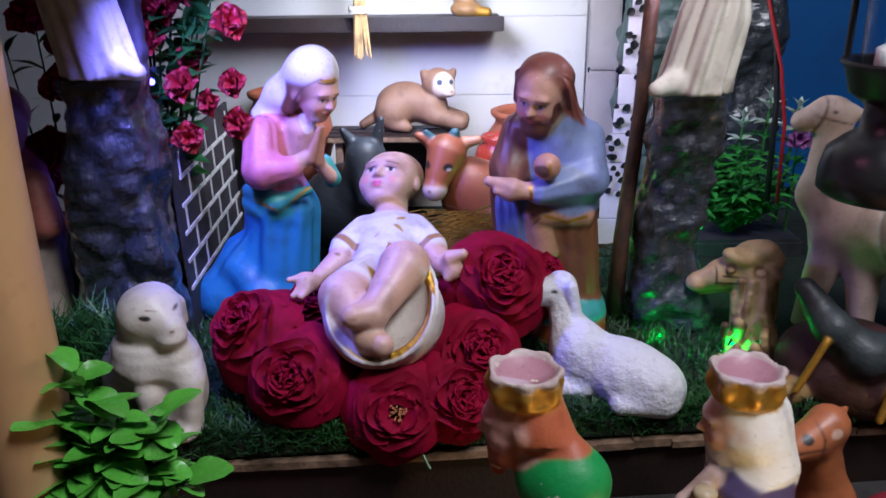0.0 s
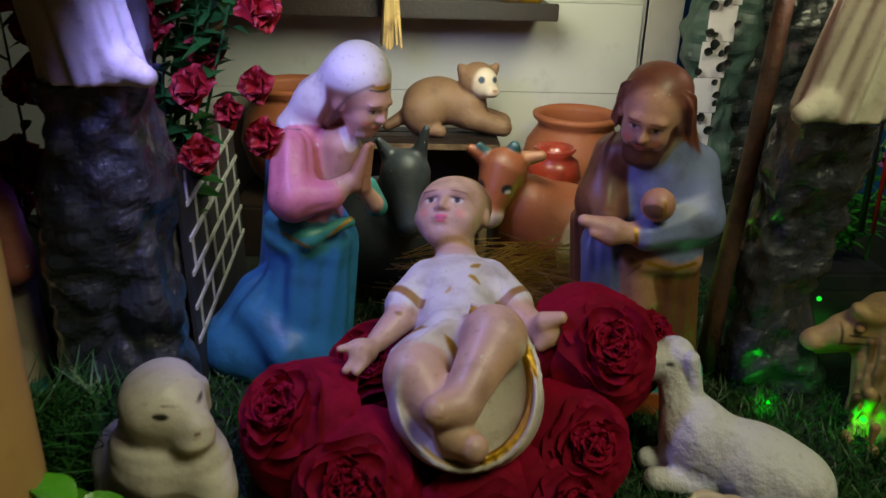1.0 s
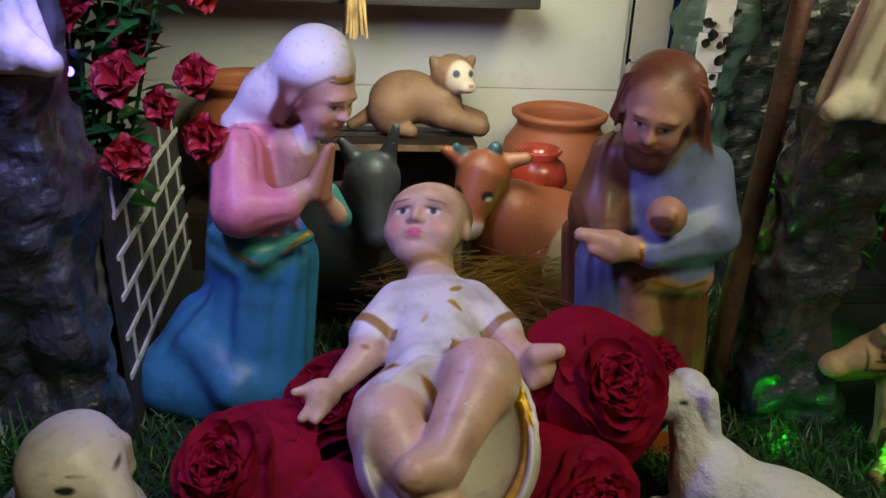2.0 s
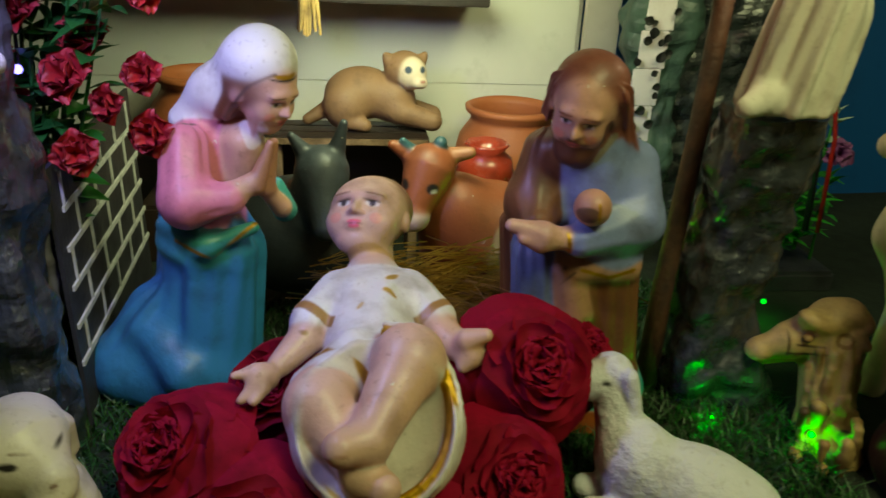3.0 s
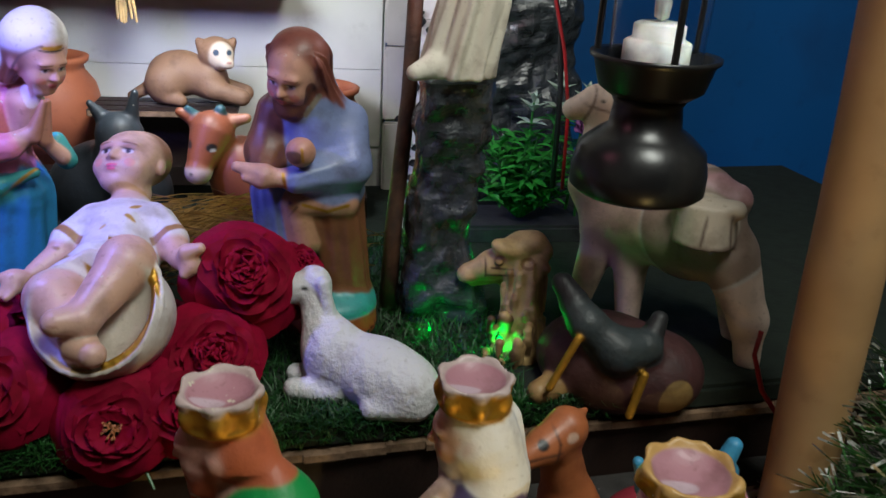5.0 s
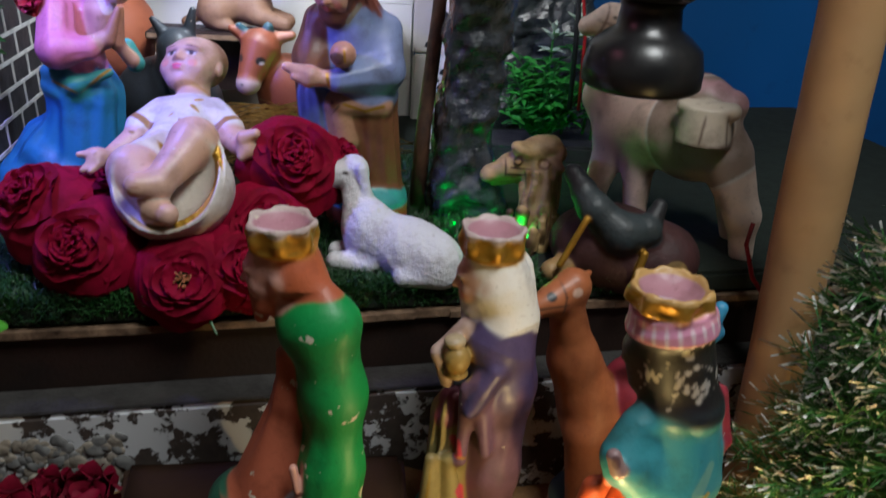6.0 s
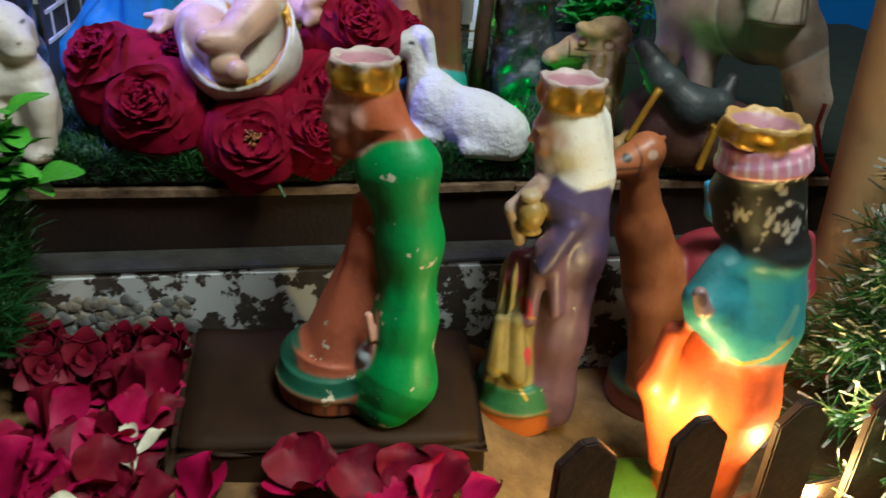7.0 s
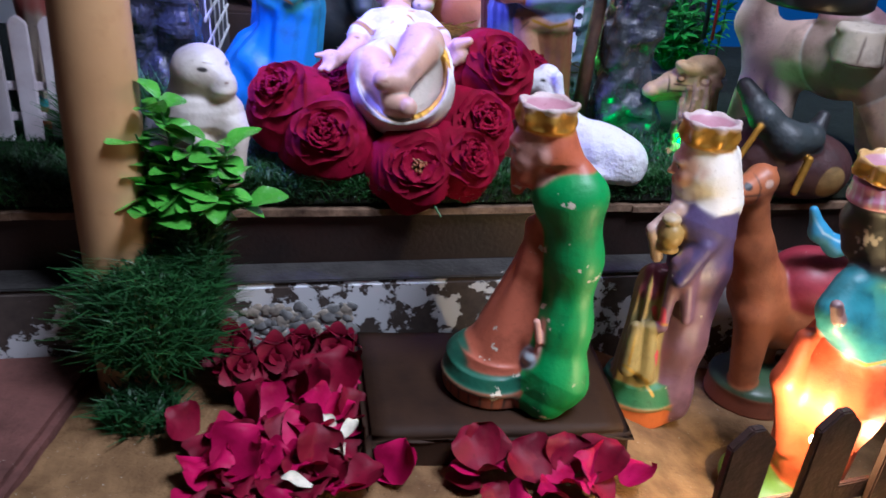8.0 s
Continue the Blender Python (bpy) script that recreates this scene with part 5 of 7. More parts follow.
def resin_camel():
    t, d, dark, maroon = (0.60, 0.42, 0.18), (0.36, 0.22, 0.085), (0.10, 0.055, 0.02), (0.055, 0.02, 0.02)
    grey, horn = (0.030, 0.040, 0.043), (0.014, 0.015, 0.017)
    s = [
        C((0.2920, 0.6980, 0.2470), (0.2630, 0.6980, 0.2370), 0.0185, 0.0135, t, 0.008),
        C((0.2610, 0.6980, 0.2350), (0.2430, 0.7020, 0.2280), 0.0114, 0.0088, t, 0.006),
        E((0.2400, 0.7020, 0.2250), (0.0080, 0.0110, 0.0066), t, 0.004),
        C((0.2780, 0.6960, 0.2270), (0.2470, 0.7020, 0.2170), 0.0066, 0.0036, d, 0.004),
        E((0.2730, 0.6880, 0.2570), (0.0150, 0.0110, 0.0075), t, 0.010, (0, 18, 0)),
        E((0.2890, 0.6950, 0.2590), (0.0140, 0.0150, 0.0100), t, 0.007, (0, -10, 0)),
        E((0.3010, 0.6930, 0.2600), (0.0110, 0.0140, 0.0105), t, 0.006),
        E((0.3090, 0.6880, 0.2540), (0.0069, 0.0110, 0.0086), t, 0.004),
        C((0.3020, 0.6820, 0.2480), (0.3090, 0.6780, 0.2410), 0.0056, 0.0039, t, 0.003),
        sub(E((0.2630, 0.6780, 0.2490), (0.0072, 0.0070, 0.0038), d, 0.003)),
        E((0.2660, 0.6840, 0.2450), (0.0038, 0.0040, 0.0030), dark, 0.001),
        sub(E((0.2910, 0.6760, 0.2460), (0.0055, 0.0060, 0.0047), d, 0.003)),
        C((0.2930, 0.6920, 0.2300), (0.2890, 0.6740, 0.1750), 0.0195, 0.0190, t, 0.008, (0.0012, 9)),
        C((0.2870, 0.6740, 0.1750), (0.2830, 0.6450, 0.1670), 0.0159, 0.0187, d, 0.01, (0.0016, 6)),
        line((0.2540, 0.6850, 0.2540), (0.2550, 0.6850, 0.2310), 0.0009, 0.0009, dark),
        line((0.2550, 0.6850, 0.2320), (0.3100, 0.6850, 0.2300), 0.0009, 0.0009, dark),
        line((0.3100, 0.6850, 0.2300), (0.3150, 0.6850, 0.2460), 0.0009, 0.0009, dark),
        line((0.2230, 0.6850, 0.2400), (0.2310, 0.6850, 0.2380), 0.0009, 0.0009, dark),
        line((0.2260, 0.6850, 0.2300), (0.2470, 0.6850, 0.2270), 0.0009, 0.0009, dark),
        line((0.2600, 0.6850, 0.2390), (0.2790, 0.6850, 0.2370), 0.0009, 0.0009, dark),
        E((0.345, 0.600, 0.190), (0.060, 0.046, 0.042), maroon, 0.010, (0, 6, -20)),
        E((0.385, 0.590, 0.185), (0.040, 0.040, 0.034), maroon, 0.010),
        C((0.305, 0.590, 0.178), (0.280, 0.575, 0.178), 0.0130, 0.0100, d, 0.008),
        C((0.299, 0.603, 0.262), (0.306, 0.592, 0.252), 0.0090, 0.0110, horn, 0.003),
        C((0.307, 0.590, 0.248), (0.314, 0.578, 0.238), 0.0120, 0.0145, grey, 0.004),
        C((0.314, 0.578, 0.238), (0.338, 0.566, 0.219), 0.0130, 0.0180, grey, 0.008),
        C((0.338, 0.566, 0.219), (0.360, 0.567, 0.222), 0.0180, 0.0150, grey, 0.008),
        C((0.366, 0.570, 0.228), (0.373, 0.575, 0.242), 0.0100, 0.0070, horn, 0.003),
        C((0.3030, 0.5640, 0.2320), (0.2830, 0.5600, 0.1910), 0.0032, 0.0030, GOLD, 0.003),
        C((0.3560, 0.5500, 0.2060), (0.3470, 0.5460, 0.1720), 0.0036, 0.0034, GOLD, 0.003),
        ink(E((0.388, 0.553, 0.180), (0.015, 0.030, 0.018), (0.22, 0.14, 0.05))),
    ]
    rnd = random.Random(4)
    for i in range(44):
        a, z = 3.2 + 2.9 * rnd.random(), 0.172 + 0.060 * rnd.random()
        x, y = 0.2910 + 0.0198 * math.cos(a), 0.678 + 0.3 * (z - 0.18) + 0.0198 * math.sin(a)
        s.append(C((x, y, z + 0.008), (x + 0.001, y - 0.002, z - 0.007), 0.0024, 0.0012, (t, d, d)[i % 3], 0.003))
    for i in range(40):
        a, b = 6.283 * rnd.random(), rnd.random()
        x, y, z = 0.268 + 0.018 * math.cos(a), 0.640 + 0.016 * math.sin(a), 0.165 + 0.035 * b
        s.append(C((x, y, z + 0.006), (x + 0.002 * math.cos(a), y + 0.002 * math.sin(a), z - 0.006), 0.0040, 0.0018, (t, d, dark)[i % 3], 0.004))
    statue("lying_camel_statue", (0.335, 0.61, GRASS - 0.02), s, resin_paint, "carved tan resin camel with maroon blanket and grey saddle", cell=0.0011)


def pale_camel():
    p, cloth = (0.78, 0.60, 0.49), (0.46, 0.38, 0.30)
    s = [
        C((0.362, 0.748, 0.378), (0.342, 0.752, 0.370), 0.0150, 0.0105, p, 0.006),
        E((0.366, 0.746, 0.380), (0.0185, 0.0145, 0.0140), p, 0.006),
        C((0.384, 0.742, 0.380), (0.397, 0.736, 0.377), 0.0065, 0.003, p, 0.004),
        C((0.370, 0.744, 0.372), (0.366, 0.742, 0.300), 0.0155, 0.0195, p, 0.010),
        C((0.366, 0.742, 0.300), (0.382, 0.728, 0.275), 0.0200, 0.0300, p, 0.014),
        E((0.425, 0.685, 0.278), (0.072, 0.036, 0.038), p, 0.014, (0, 0, -44)),
        E((0.440, 0.672, 0.318), (0.030, 0.024, 0.024), (0.45, 0.27, 0.22), 0.012, (0, 0, -44)),
        C((0.376, 0.722, 0.265), (0.356, 0.722, 0.168), 0.0190, 0.0095, p, 0.012),
        C((0.398, 0.705, 0.262), (0.400, 0.690, 0.168), 0.0190, 0.0100, p, 0.012),
        C((0.462, 0.640, 0.265), (0.480, 0.620, 0.215), 0.0260, 0.0160, p, 0.012),
        C((0.480, 0.620, 0.215), (0.486, 0.615, 0.165), 0.0150, 0.0105, p, 0.010),
        C((0.480, 0.668, 0.262), (0.500, 0.665, 0.165), 0.0220, 0.0100, p, 0.012),
        E((0.434, 0.664, 0.282), (0.050, 0.027, 0.046), cloth, 0.006, (0, 0, -44)),
        F((0.4310, 0.6360, 0.3180), (0.4300, 0.6330, 0.2830), 0.0230, 0.0260, (0.62, 0.53, 0.42), 0.003),
        C((0.410, 0.642, 0.317), (0.446, 0.618, 0.318), 0.0075, 0.0085, (0.56, 0.47, 0.37), 0.004),
        C((0.412, 0.676, 0.324), (0.462, 0.650, 0.316), 0.0110, 0.0150, (0.52, 0.30, 0.32), 0.008),
        ink(E((0.4430, 0.6550, 0.2870), (0.0580, 0.0580, 0.0562), (0.74, 0.68, 0.62))),
        ink(E((0.4430, 0.6550, 0.2880), (0.0560, 0.0560, 0.0540), (0.34, 0.25, 0.20))),
        ink(E((0.4280, 0.6320, 0.3030), (0.0310, 0.0300, 0.0245), (0.62, 0.53, 0.42), turn=(0, 4, -34))),
        ink(C((0.410, 0.640, 0.318), (0.448, 0.616, 0.319), 0.0090, 0.0100, (0.56, 0.47, 0.37))),
        ink(E((0.4180, 0.6260, 0.3000), (0.0014, 0.020, 0.0170), (0.20, 0.14, 0.11), turn=(0, 8, 0))),
        ink(E((0.4420, 0.6120, 0.3000), (0.0014, 0.020, 0.0170), (0.20, 0.14, 0.11), turn=(0, -6, 0))),
        ink(C((0.412, 0.676, 0.327), (0.462, 0.650, 0.322), 0.0130, 0.0160, (0.52, 0.30, 0.32))),
        ink(E((0.362, 0.7325, 0.382), (0.0028, 0.004, 0.0018), INK)),
        ink(E((0.353, 0.749, 0.376), (0.0016, 0.02, 0.02), (0.3, 0.18, 0.14), turn=(0, 15, 0))),
        ink(E((0.364, 0.736, 0.374), (0.018, 0.012, 0.0012), (0.3, 0.18, 0.14), turn=(0, 12, 0))),
    ]
    statue("standing_camel_statue", (0.425, 0.685, GRASS), s, plaster_paint, "pale pink beige standing camel statue with fringed saddle cloth", cell=0.0018)


def lying_cow():
    c = (0.25, 0.07, 0.03)
    s = [
        E((0.062, 0.870, 0.245), (0.062, 0.045, 0.055), c, 0.014),
        E((0.030, 0.860, 0.275), (0.034, 0.030, 0.036), c, 0.014),
        C((0.004, 0.846, 0.318), (-0.008, 0.830, 0.288), 0.0220, 0.0130, c, 0.008),
        E((-0.009, 0.826, 0.282), (0.0130, 0.0120, 0.0110), (0.48, 0.36, 0.34), 0.005),
        C((0.018, 0.850, 0.328), (0.038, 0.846, 0.333), 0.0080, 0.0050, (0.40, 0.17, 0.09), 0.005),
        C((-0.014, 0.850, 0.330), (-0.026, 0.848, 0.338), 0.0070, 0.0045, c, 0.005),
        C((-0.012, 0.850, 0.334), (-0.018, 0.847, 0.342), 0.0055, 0.0030, (0.03, 0.09, 0.10), 0.003),
        C((0.012, 0.850, 0.334), (0.013, 0.846, 0.341), 0.0070, 0.0055, (0.03, 0.09, 0.10), 0.003),
        ink(E((0.0050, 0.826, 0.3085), (0.0055, 0.010, 0.0045), INK)),
        ink(E((0.0065, 0.826, 0.3060), (0.0030, 0.012, 0.0012), (0.6, 0.55, 0.5))),
        ink(E((-0.0165, 0.830, 0.3100), (0.0030, 0.010, 0.0040), INK)),
        ink(E((-0.014, 0.818, 0.284), (0.0025, 0.004, 0.0018), INK)),
        ink(E((0.085, 0.83, 0.24), (0.03, 0.02, 0.045), (0.42, 0.28, 0.18))),
    ]
    statue("lying_cow_statue", (0.05, 0.865, GRASS), s, plaster_paint, "glossy reddish brown cow statue lying behind the straw")


def grey_donkey():
    g, d = (0.034, 0.042, 0.052), (0.016, 0.019, 0.024)
    s = [
        E((-0.105, 0.880, 0.245), (0.062, 0.045, 0.055), d, 0.014),
        C((-0.090, 0.862, 0.275), (-0.084, 0.850, 0.312), 0.026, 0.022, g, 0.012),
        C((-0.084, 0.846, 0.316), (-0.080, 0.826, 0.275), 0.0200, 0.0130, g, 0.008),
        C((-0.098, 0.850, 0.330), (-0.108, 0.846, 0.345), 0.0080, 0.0035, g, 0.004),
        C((-0.072, 0.850, 0.332), (-0.066, 0.846, 0.356), 0.0075, 0.0035, g, 0.004),
        ink(E((-0.070, 0.834, 0.306), (0.004, 0.006, 0.003), INK)),
    ]
    statue("lying_donkey_statue", (-0.098, 0.868, GRASS), s, plaster_paint, "dark grey donkey statue lying beside the manger")


def lying_cat():
    c, d, f = (0.24, 0.13, 0.07), (0.17, 0.085, 0.045), (0.62, 0.50, 0.38)
    s = [
        E((-0.050, 1.022, 0.342), (0.036, 0.026, 0.027), c, 0.008, (0, -6, 0)),
        E((-0.064, 1.008, 0.333), (0.023, 0.020, 0.025), c, 0.005),
        C((-0.060, 0.998, 0.318), (-0.046, 0.994, 0.316), 0.0080, 0.0070, c, 0.004),
        E((-0.018, 1.018, 0.338), (0.024, 0.023, 0.024), c, 0.006),
        C((-0.012, 1.004, 0.328), (0.022, 0.999, 0.3200), 0.0125, 0.0100, c, 0.005),
        C((-0.010, 1.028, 0.328), (0.024, 1.026, 0.3200), 0.0125, 0.0100, c, 0.005),
        C((-0.080, 1.020, 0.328), (-0.102, 1.010, 0.3175), 0.0085, 0.0055, d, 0.006),
        E((-0.006, 1.014, 0.3680), (0.0205, 0.0190, 0.0190), c, 0.004),
        E((0.000, 1.003, 0.3665), (0.0150, 0.0125, 0.0160), f, 0.002),
        E((0.0075, 0.9945, 0.3590), (0.0080, 0.0060, 0.0060), f, 0.003),
        E((-0.0225, 1.012, 0.3770), (0.0055, 0.0050, 0.0090), c, 0.005, (0, -25, 0)),
        E((0.0115, 1.018, 0.3780), (0.0050, 0.0050, 0.0085), c, 0.005, (0, 25, 0)),
        ink(E((-0.0040, 0.992, 0.3720), (0.0036, 0.006, 0.0036), (0.03, 0.05, 0.08))),
        ink(E((0.0105, 0.994, 0.3720), (0.0030, 0.006, 0.0034), (0.03, 0.05, 0.08))),
        ink(E((0.0105, 0.989, 0.3610), (0.0026, 0.004, 0.0016), (0.35, 0.15, 0.12))),
        ink(E((0.0090, 0.989, 0.3550), (0.0060, 0.005, 0.0008), (0.2, 0.1, 0.07))),
        ink(F((-0.054, 1.02, 0.3095), (-0.054, 1.02, 0.3125), 0.03, 0.03, d)),
    ]
    for i in range(3):
        s.append(ink(C((0.024, 0.992, 0.3165 + 0.0045 * i), (0.034, 0.992, 0.3160 + 0.0045 * i), 0.0007, 0.0007, d)))
    statue("lying_cat_statue", (-0.035, 1.015, 0.3105), s, matt_paint, "brown flocked cat figurine with pale face lying on a bench", cell=0.0012)


def angel(name, place, flip, label):
    """The lower part of a robed angel; the wings and head rise out of view."""
    w = (0.70, 0.66, 0.56)
    x, y, z = place
    def q(dx, dy, dz):
        return (x + flip * dx, y + dy, z + dz)
    s = [
        C(q(0.004, 0, 0.006), q(0.030, 0.004, 0.120), 0.024, 0.024, w, 0.008, (0.0035, 7)),
        C(q(0.010, 0.004, 0.0), q(0.024, 0.006, 0.06), 0.028, 0.026, w, 0.008, (0.003, 8)),
        C(q(-0.014, -0.012, 0.010), q(-0.030, -0.022, 0.006), 0.011, 0.007, w, 0.006),
        C(q(0.028, 0.004, 0.110), q(0.034, 0.006, 0.170), 0.024, 0.028, w, 0.010, (0.002, 6)),
        C(q(0.008, -0.01, 0.155), q(-0.02, -0.02, 0.135), 0.012, 0.009, w, 0.008),
        E(q(0.036, 0.0, 0.215), (0.020, 0.021, 0.026), w, 0.006),
        E(q(0.055, 0.03, 0.165), (0.022, 0.010, 0.050), w, 0.006, (10, 20, 0)),
        E(q(0.015, 0.03, 0.165), (0.018, 0.010, 0.050), w, 0.006, (10, -20, 0)),
    ]
    statue(name, place, s, matt_paint, label, cell=0.0018)


def shepherd():
    s = [
        F((-0.385, 0.69, 0.172), (-0.385, 0.69, 0.195), 0.040, 0.038, (0.3, 0.1, 0.05), 0.004),
        C((-0.385, 0.69, 0.20), (-0.385, 0.695, 0.29), 0.034, 0.030, (0.60, 0.50, 0.40), 0.01, (0.0022, 7)),
        C((-0.385, 0.695, 0.29), (-0.388, 0.70, 0.34), 0.032, 0.028, (0.45, 0.10, 0.08), 0.012, (0.001, 5)),
        C((-0.362, 0.68, 0.33), (-0.352, 0.67, 0.30), 0.016, 0.013, (0.50, 0.16, 0.12), 0.01),
        E((-0.386, 0.69, 0.385), (0.021, 0.021, 0.026), SKIN, 0.005),
        E((-0.390, 0.70, 0.395), (0.025, 0.024, 0.025), (0.45, 0.12, 0.14), 0.004),
        ink(E((-0.385, 0.69, 0.20), (0.05, 0.05, 0.006), TEAL)),
    ]
    statue("shepherd_statue", (-0.385, 0.69, GRASS), s, plaster_paint, "painted plaster shepherd statue in cream robe and red shawl", cell=0.002)


kneeling_woman()
standing_man()
lying_infant()
lying_lamb()
sitting_sheep()
green_king()
purple_king()
orange_king()
brown_camel()
resin_camel()
pale_camel()
lying_cow()
grey_donkey()
lying_cat()
angel("angel_statue", (0.212, 0.700, 0.407), 1, "cream white plaster angel statue standing on a rock pillar")
angel("angel_statue", (-0.268, 0.655, 0.432), -1, "cream plaster angel statue in shade on a rock pillar")
shepherd()


# ---- rock pillars, poles, sticks ----
def rock(name, outline, mat, label, rough=0.010, seed=0, category="rock pillar"):
    """A crumpled column through (x, y, z, half width, half depth) stations."""
    bm = bmesh.new()
    steps, rings = 64, []
    for (p, q) in zip(outline, outline[1:]):
        n = max(2, round((q[2] - p[2]) / 0.004))
        for i in range(n + (q is outline[-1])):
            f = i / n
            x, y, z, w, d = (p[k] + (q[k] - p[k]) * f for k in range(5))
            ring = []
            for k in range(steps):
                a = 2 * math.pi * k / steps
                c, s = math.cos(a), math.sin(a)
                m = (abs(c) ** 4 + abs(s) ** 4) ** -0.25
                v = Vector((x + w * m * c, y + d * m * s, z))
                cell_gap = noise.voronoi(v * 30 + Vector((seed, 3, 0)))[0]
                v += rough * (1.5 * noise.noise(v * 18 + Vector((seed, 0, 0))) + 0.55 * (cell_gap[1] - cell_gap[0]) + 0.5 * noise.noise(v * 70) - 0.2) * Vector((c, s, 0.3 * s))
                ring.append(bm.verts.new(v))
            rings.append(ring)
    for a, b in zip(rings, rings[1:]):
        for i in range(steps):
            j = (i + 1) % steps
            bm.faces.new((a[i], a[j], b[j], b[i]))
    bm.faces.new(rings[-1])
    return solid(name, bm, mat, label, category)


rock("rock_pillar", [(0.222, 0.735, 0.165, 0.036, 0.03), (0.218, 0.735, 0.30, 0.030, 0.03), (0.220, 0.72, 0.404, 0.030, 0.034)], rock_dark, "dark crumpled rock paper pillar carrying an angel", seed=1)
rock("rock_pillar", [(-0.288, 0.675, 0.165, 0.046, 0.035), (-0.285, 0.675, 0.30, 0.038, 0.03), (-0.280, 0.668, 0.430, 0.036, 0.034)], rock_dark, "dark crumpled rock paper pillar in shade beside flowers", seed=7)
rock("rock_face", [(0.370, 1.09, 0.165, 0.095, 0.03), (0.362, 1.09, 0.36, 0.090, 0.03), (0.355, 1.09, 0.66, 0.085, 0.03)], rock_dark, "dark rock paper face behind the plants", seed=11, category="rock")
rock("rock_face", [(0.268, 1.06, 0.165, 0.036, 0.02), (0.268, 1.06, 0.36, 0.036, 0.02), (0.270, 1.06, 0.66, 0.036, 0.02)], rock_green, "green grey crumpled rock paper column", seed=15, category="rock")


def pole(place, tilt, top, label, wrap, r=0.0285):
    bm = bmesh.new()
    pts, rad = [], []
    for i in range(41):
        f = i / 40
        pts.append((tilt[0] * f * top, tilt[1] * f * top, f * top))
        rad.append(r + 0.0006 * math.sin(31 * f) + (0.0004 if i % 7 == 0 else 0))
    tube(bm, pts, rad, 28)
    return solid("pole", bm, wrap, label, "pole", soft=True, place=place)


pole((0.4850, 0.505, LOW - 0.005), (-0.045, 0.0), 1.2, "tan paper-wrapped pole beside the frosted fir", pole_wrap, 0.0258)
pole((-0.284, 0.462, LOW - 0.02), (-0.004, 0.02), 1.2, "tan paper-wrapped pole standing in a grass clump", pole_wrap)

# stands for the pillar's lit rock edge; its paler tone is painted light
rock("bark_branch", [(-0.262, 0.715, 0.165, 0.004, 0.004), (-0.258, 0.712, 0.28, 0.006, 0.006), (-0.264, 0.70, 0.40, 0.012, 0.010), (-0.274, 0.695, 0.62, 0.014, 0.010)], lit_rock_grey, "narrow rock strip beside the pillar, violet light in its colour", 0.006, 21, "branch")
bm = tube(bmesh.new(), [(0.172, 0.735, 0.17), (0.176, 0.74, 0.26), (0.187, 0.75, 0.38), (0.195, 0.755, 0.60)], [0.009, 0.008, 0.007, 0.007], 12)
solid("brown_stick", bm, stick_brown, "brown wooden stick leaning on the rock pillar", "stick", soft=True)


# ---- roses and petals ----
def petal_mesh(name, w, h, cup, ruffle, seed, mat):
    bm = bmesh.new()
    nu, nv = 8, 7
    grid = []
    for j in range(nv + 1):
        v = j / nv
        half = w * (0.30 + 0.70 * math.sin(math.pi * 0.5 * min(1, v / 0.6))) * (1 if v < 0.7 else math.sqrt(max(0.10, 1 - ((v - 0.7) / 0.33) ** 2)))
        row = []
        for i in range(nu + 1):
            u = 2 * i / nu - 1
            x = half * u
            y = h * v * (1 - 0.12 * u * u * v)
            z = cup * (0.9 * v * v + 0.6 * u * u * (0.3 + v)) + ruffle * v * v * noise.noise((2.6 * u + seed, 2.2 * v, seed))
            z -= 1.6 * cup * max(0, v - 0.7) ** 2 * 8
            row.append(bm.verts.new((x, y, z)))
        grid.append(row)
    for j in range(nv):
        for i in range(nu):
            bm.faces.new((grid[j][i], grid[j][i + 1], grid[j + 1][i + 1], grid[j + 1][i]))
    return mesh_of(name, bm, mat, True)


LOOSE_PETALS = [petal_mesh("petal", 0.016, 0.028, 0.008, 0.006, 20 + s, petal_pink) for s in range(4)]
DEEP_PETALS = [petal_mesh("petal", 0.015, 0.028, 0.009, 0.008, 30 + s, petal_deep) for s in range(4)]


def dome_petal(name, inner, outer, span, top, curl, seed, mat):
    """A broad rose petal lying on a domed flower, one side over its neighbour."""
    bm = bmesh.new()
    nu, nv = 10, 7
    grid = []
    for j in range(nv + 1):
        v = j / nv
        row = []
        for i in range(nu + 1):
            u = 2 * i / nu - 1
            r = inner + (outer - inner) * v * (1 - 0.16 * abs(u) ** 2.6 * v) + 0.0009 * v * noise.noise((3 * u, seed, 5))
            a = 1.22 * span * u * (0.75 + 0.25 * v)
            r += 0.0022 * v * v * math.sin(3.3 * u + seed) + 0.0005 * v * v * math.sin(7.1 * u + 2 * seed)
            f = r / 0.041
            z = top * (1 - f * f) - 0.0075 * max(0, f - 0.55) ** 2 * 8 + (curl + 0.0014) * max(0, v - 0.66) ** 2 * 9 - 0.0022 * abs(u) ** 3 * (1 - v)
            z += 0.0042 * v * v * noise.noise((1.6 * u + seed, 1.3 * v, seed)) + 0.0008 * v ** 3 * math.sin(5.5 * u + 3 * seed)
            row.append(bm.verts.new((r * math.sin(a), r * math.cos(a), z)))
        grid.append(row)
    for j in range(nv):
        for i in range(nu):
            bm.faces.new((grid[j][i], grid[j][i + 1], grid[j + 1][i + 1], grid[j + 1][i]))
    return mesh_of(name, bm, mat, True)


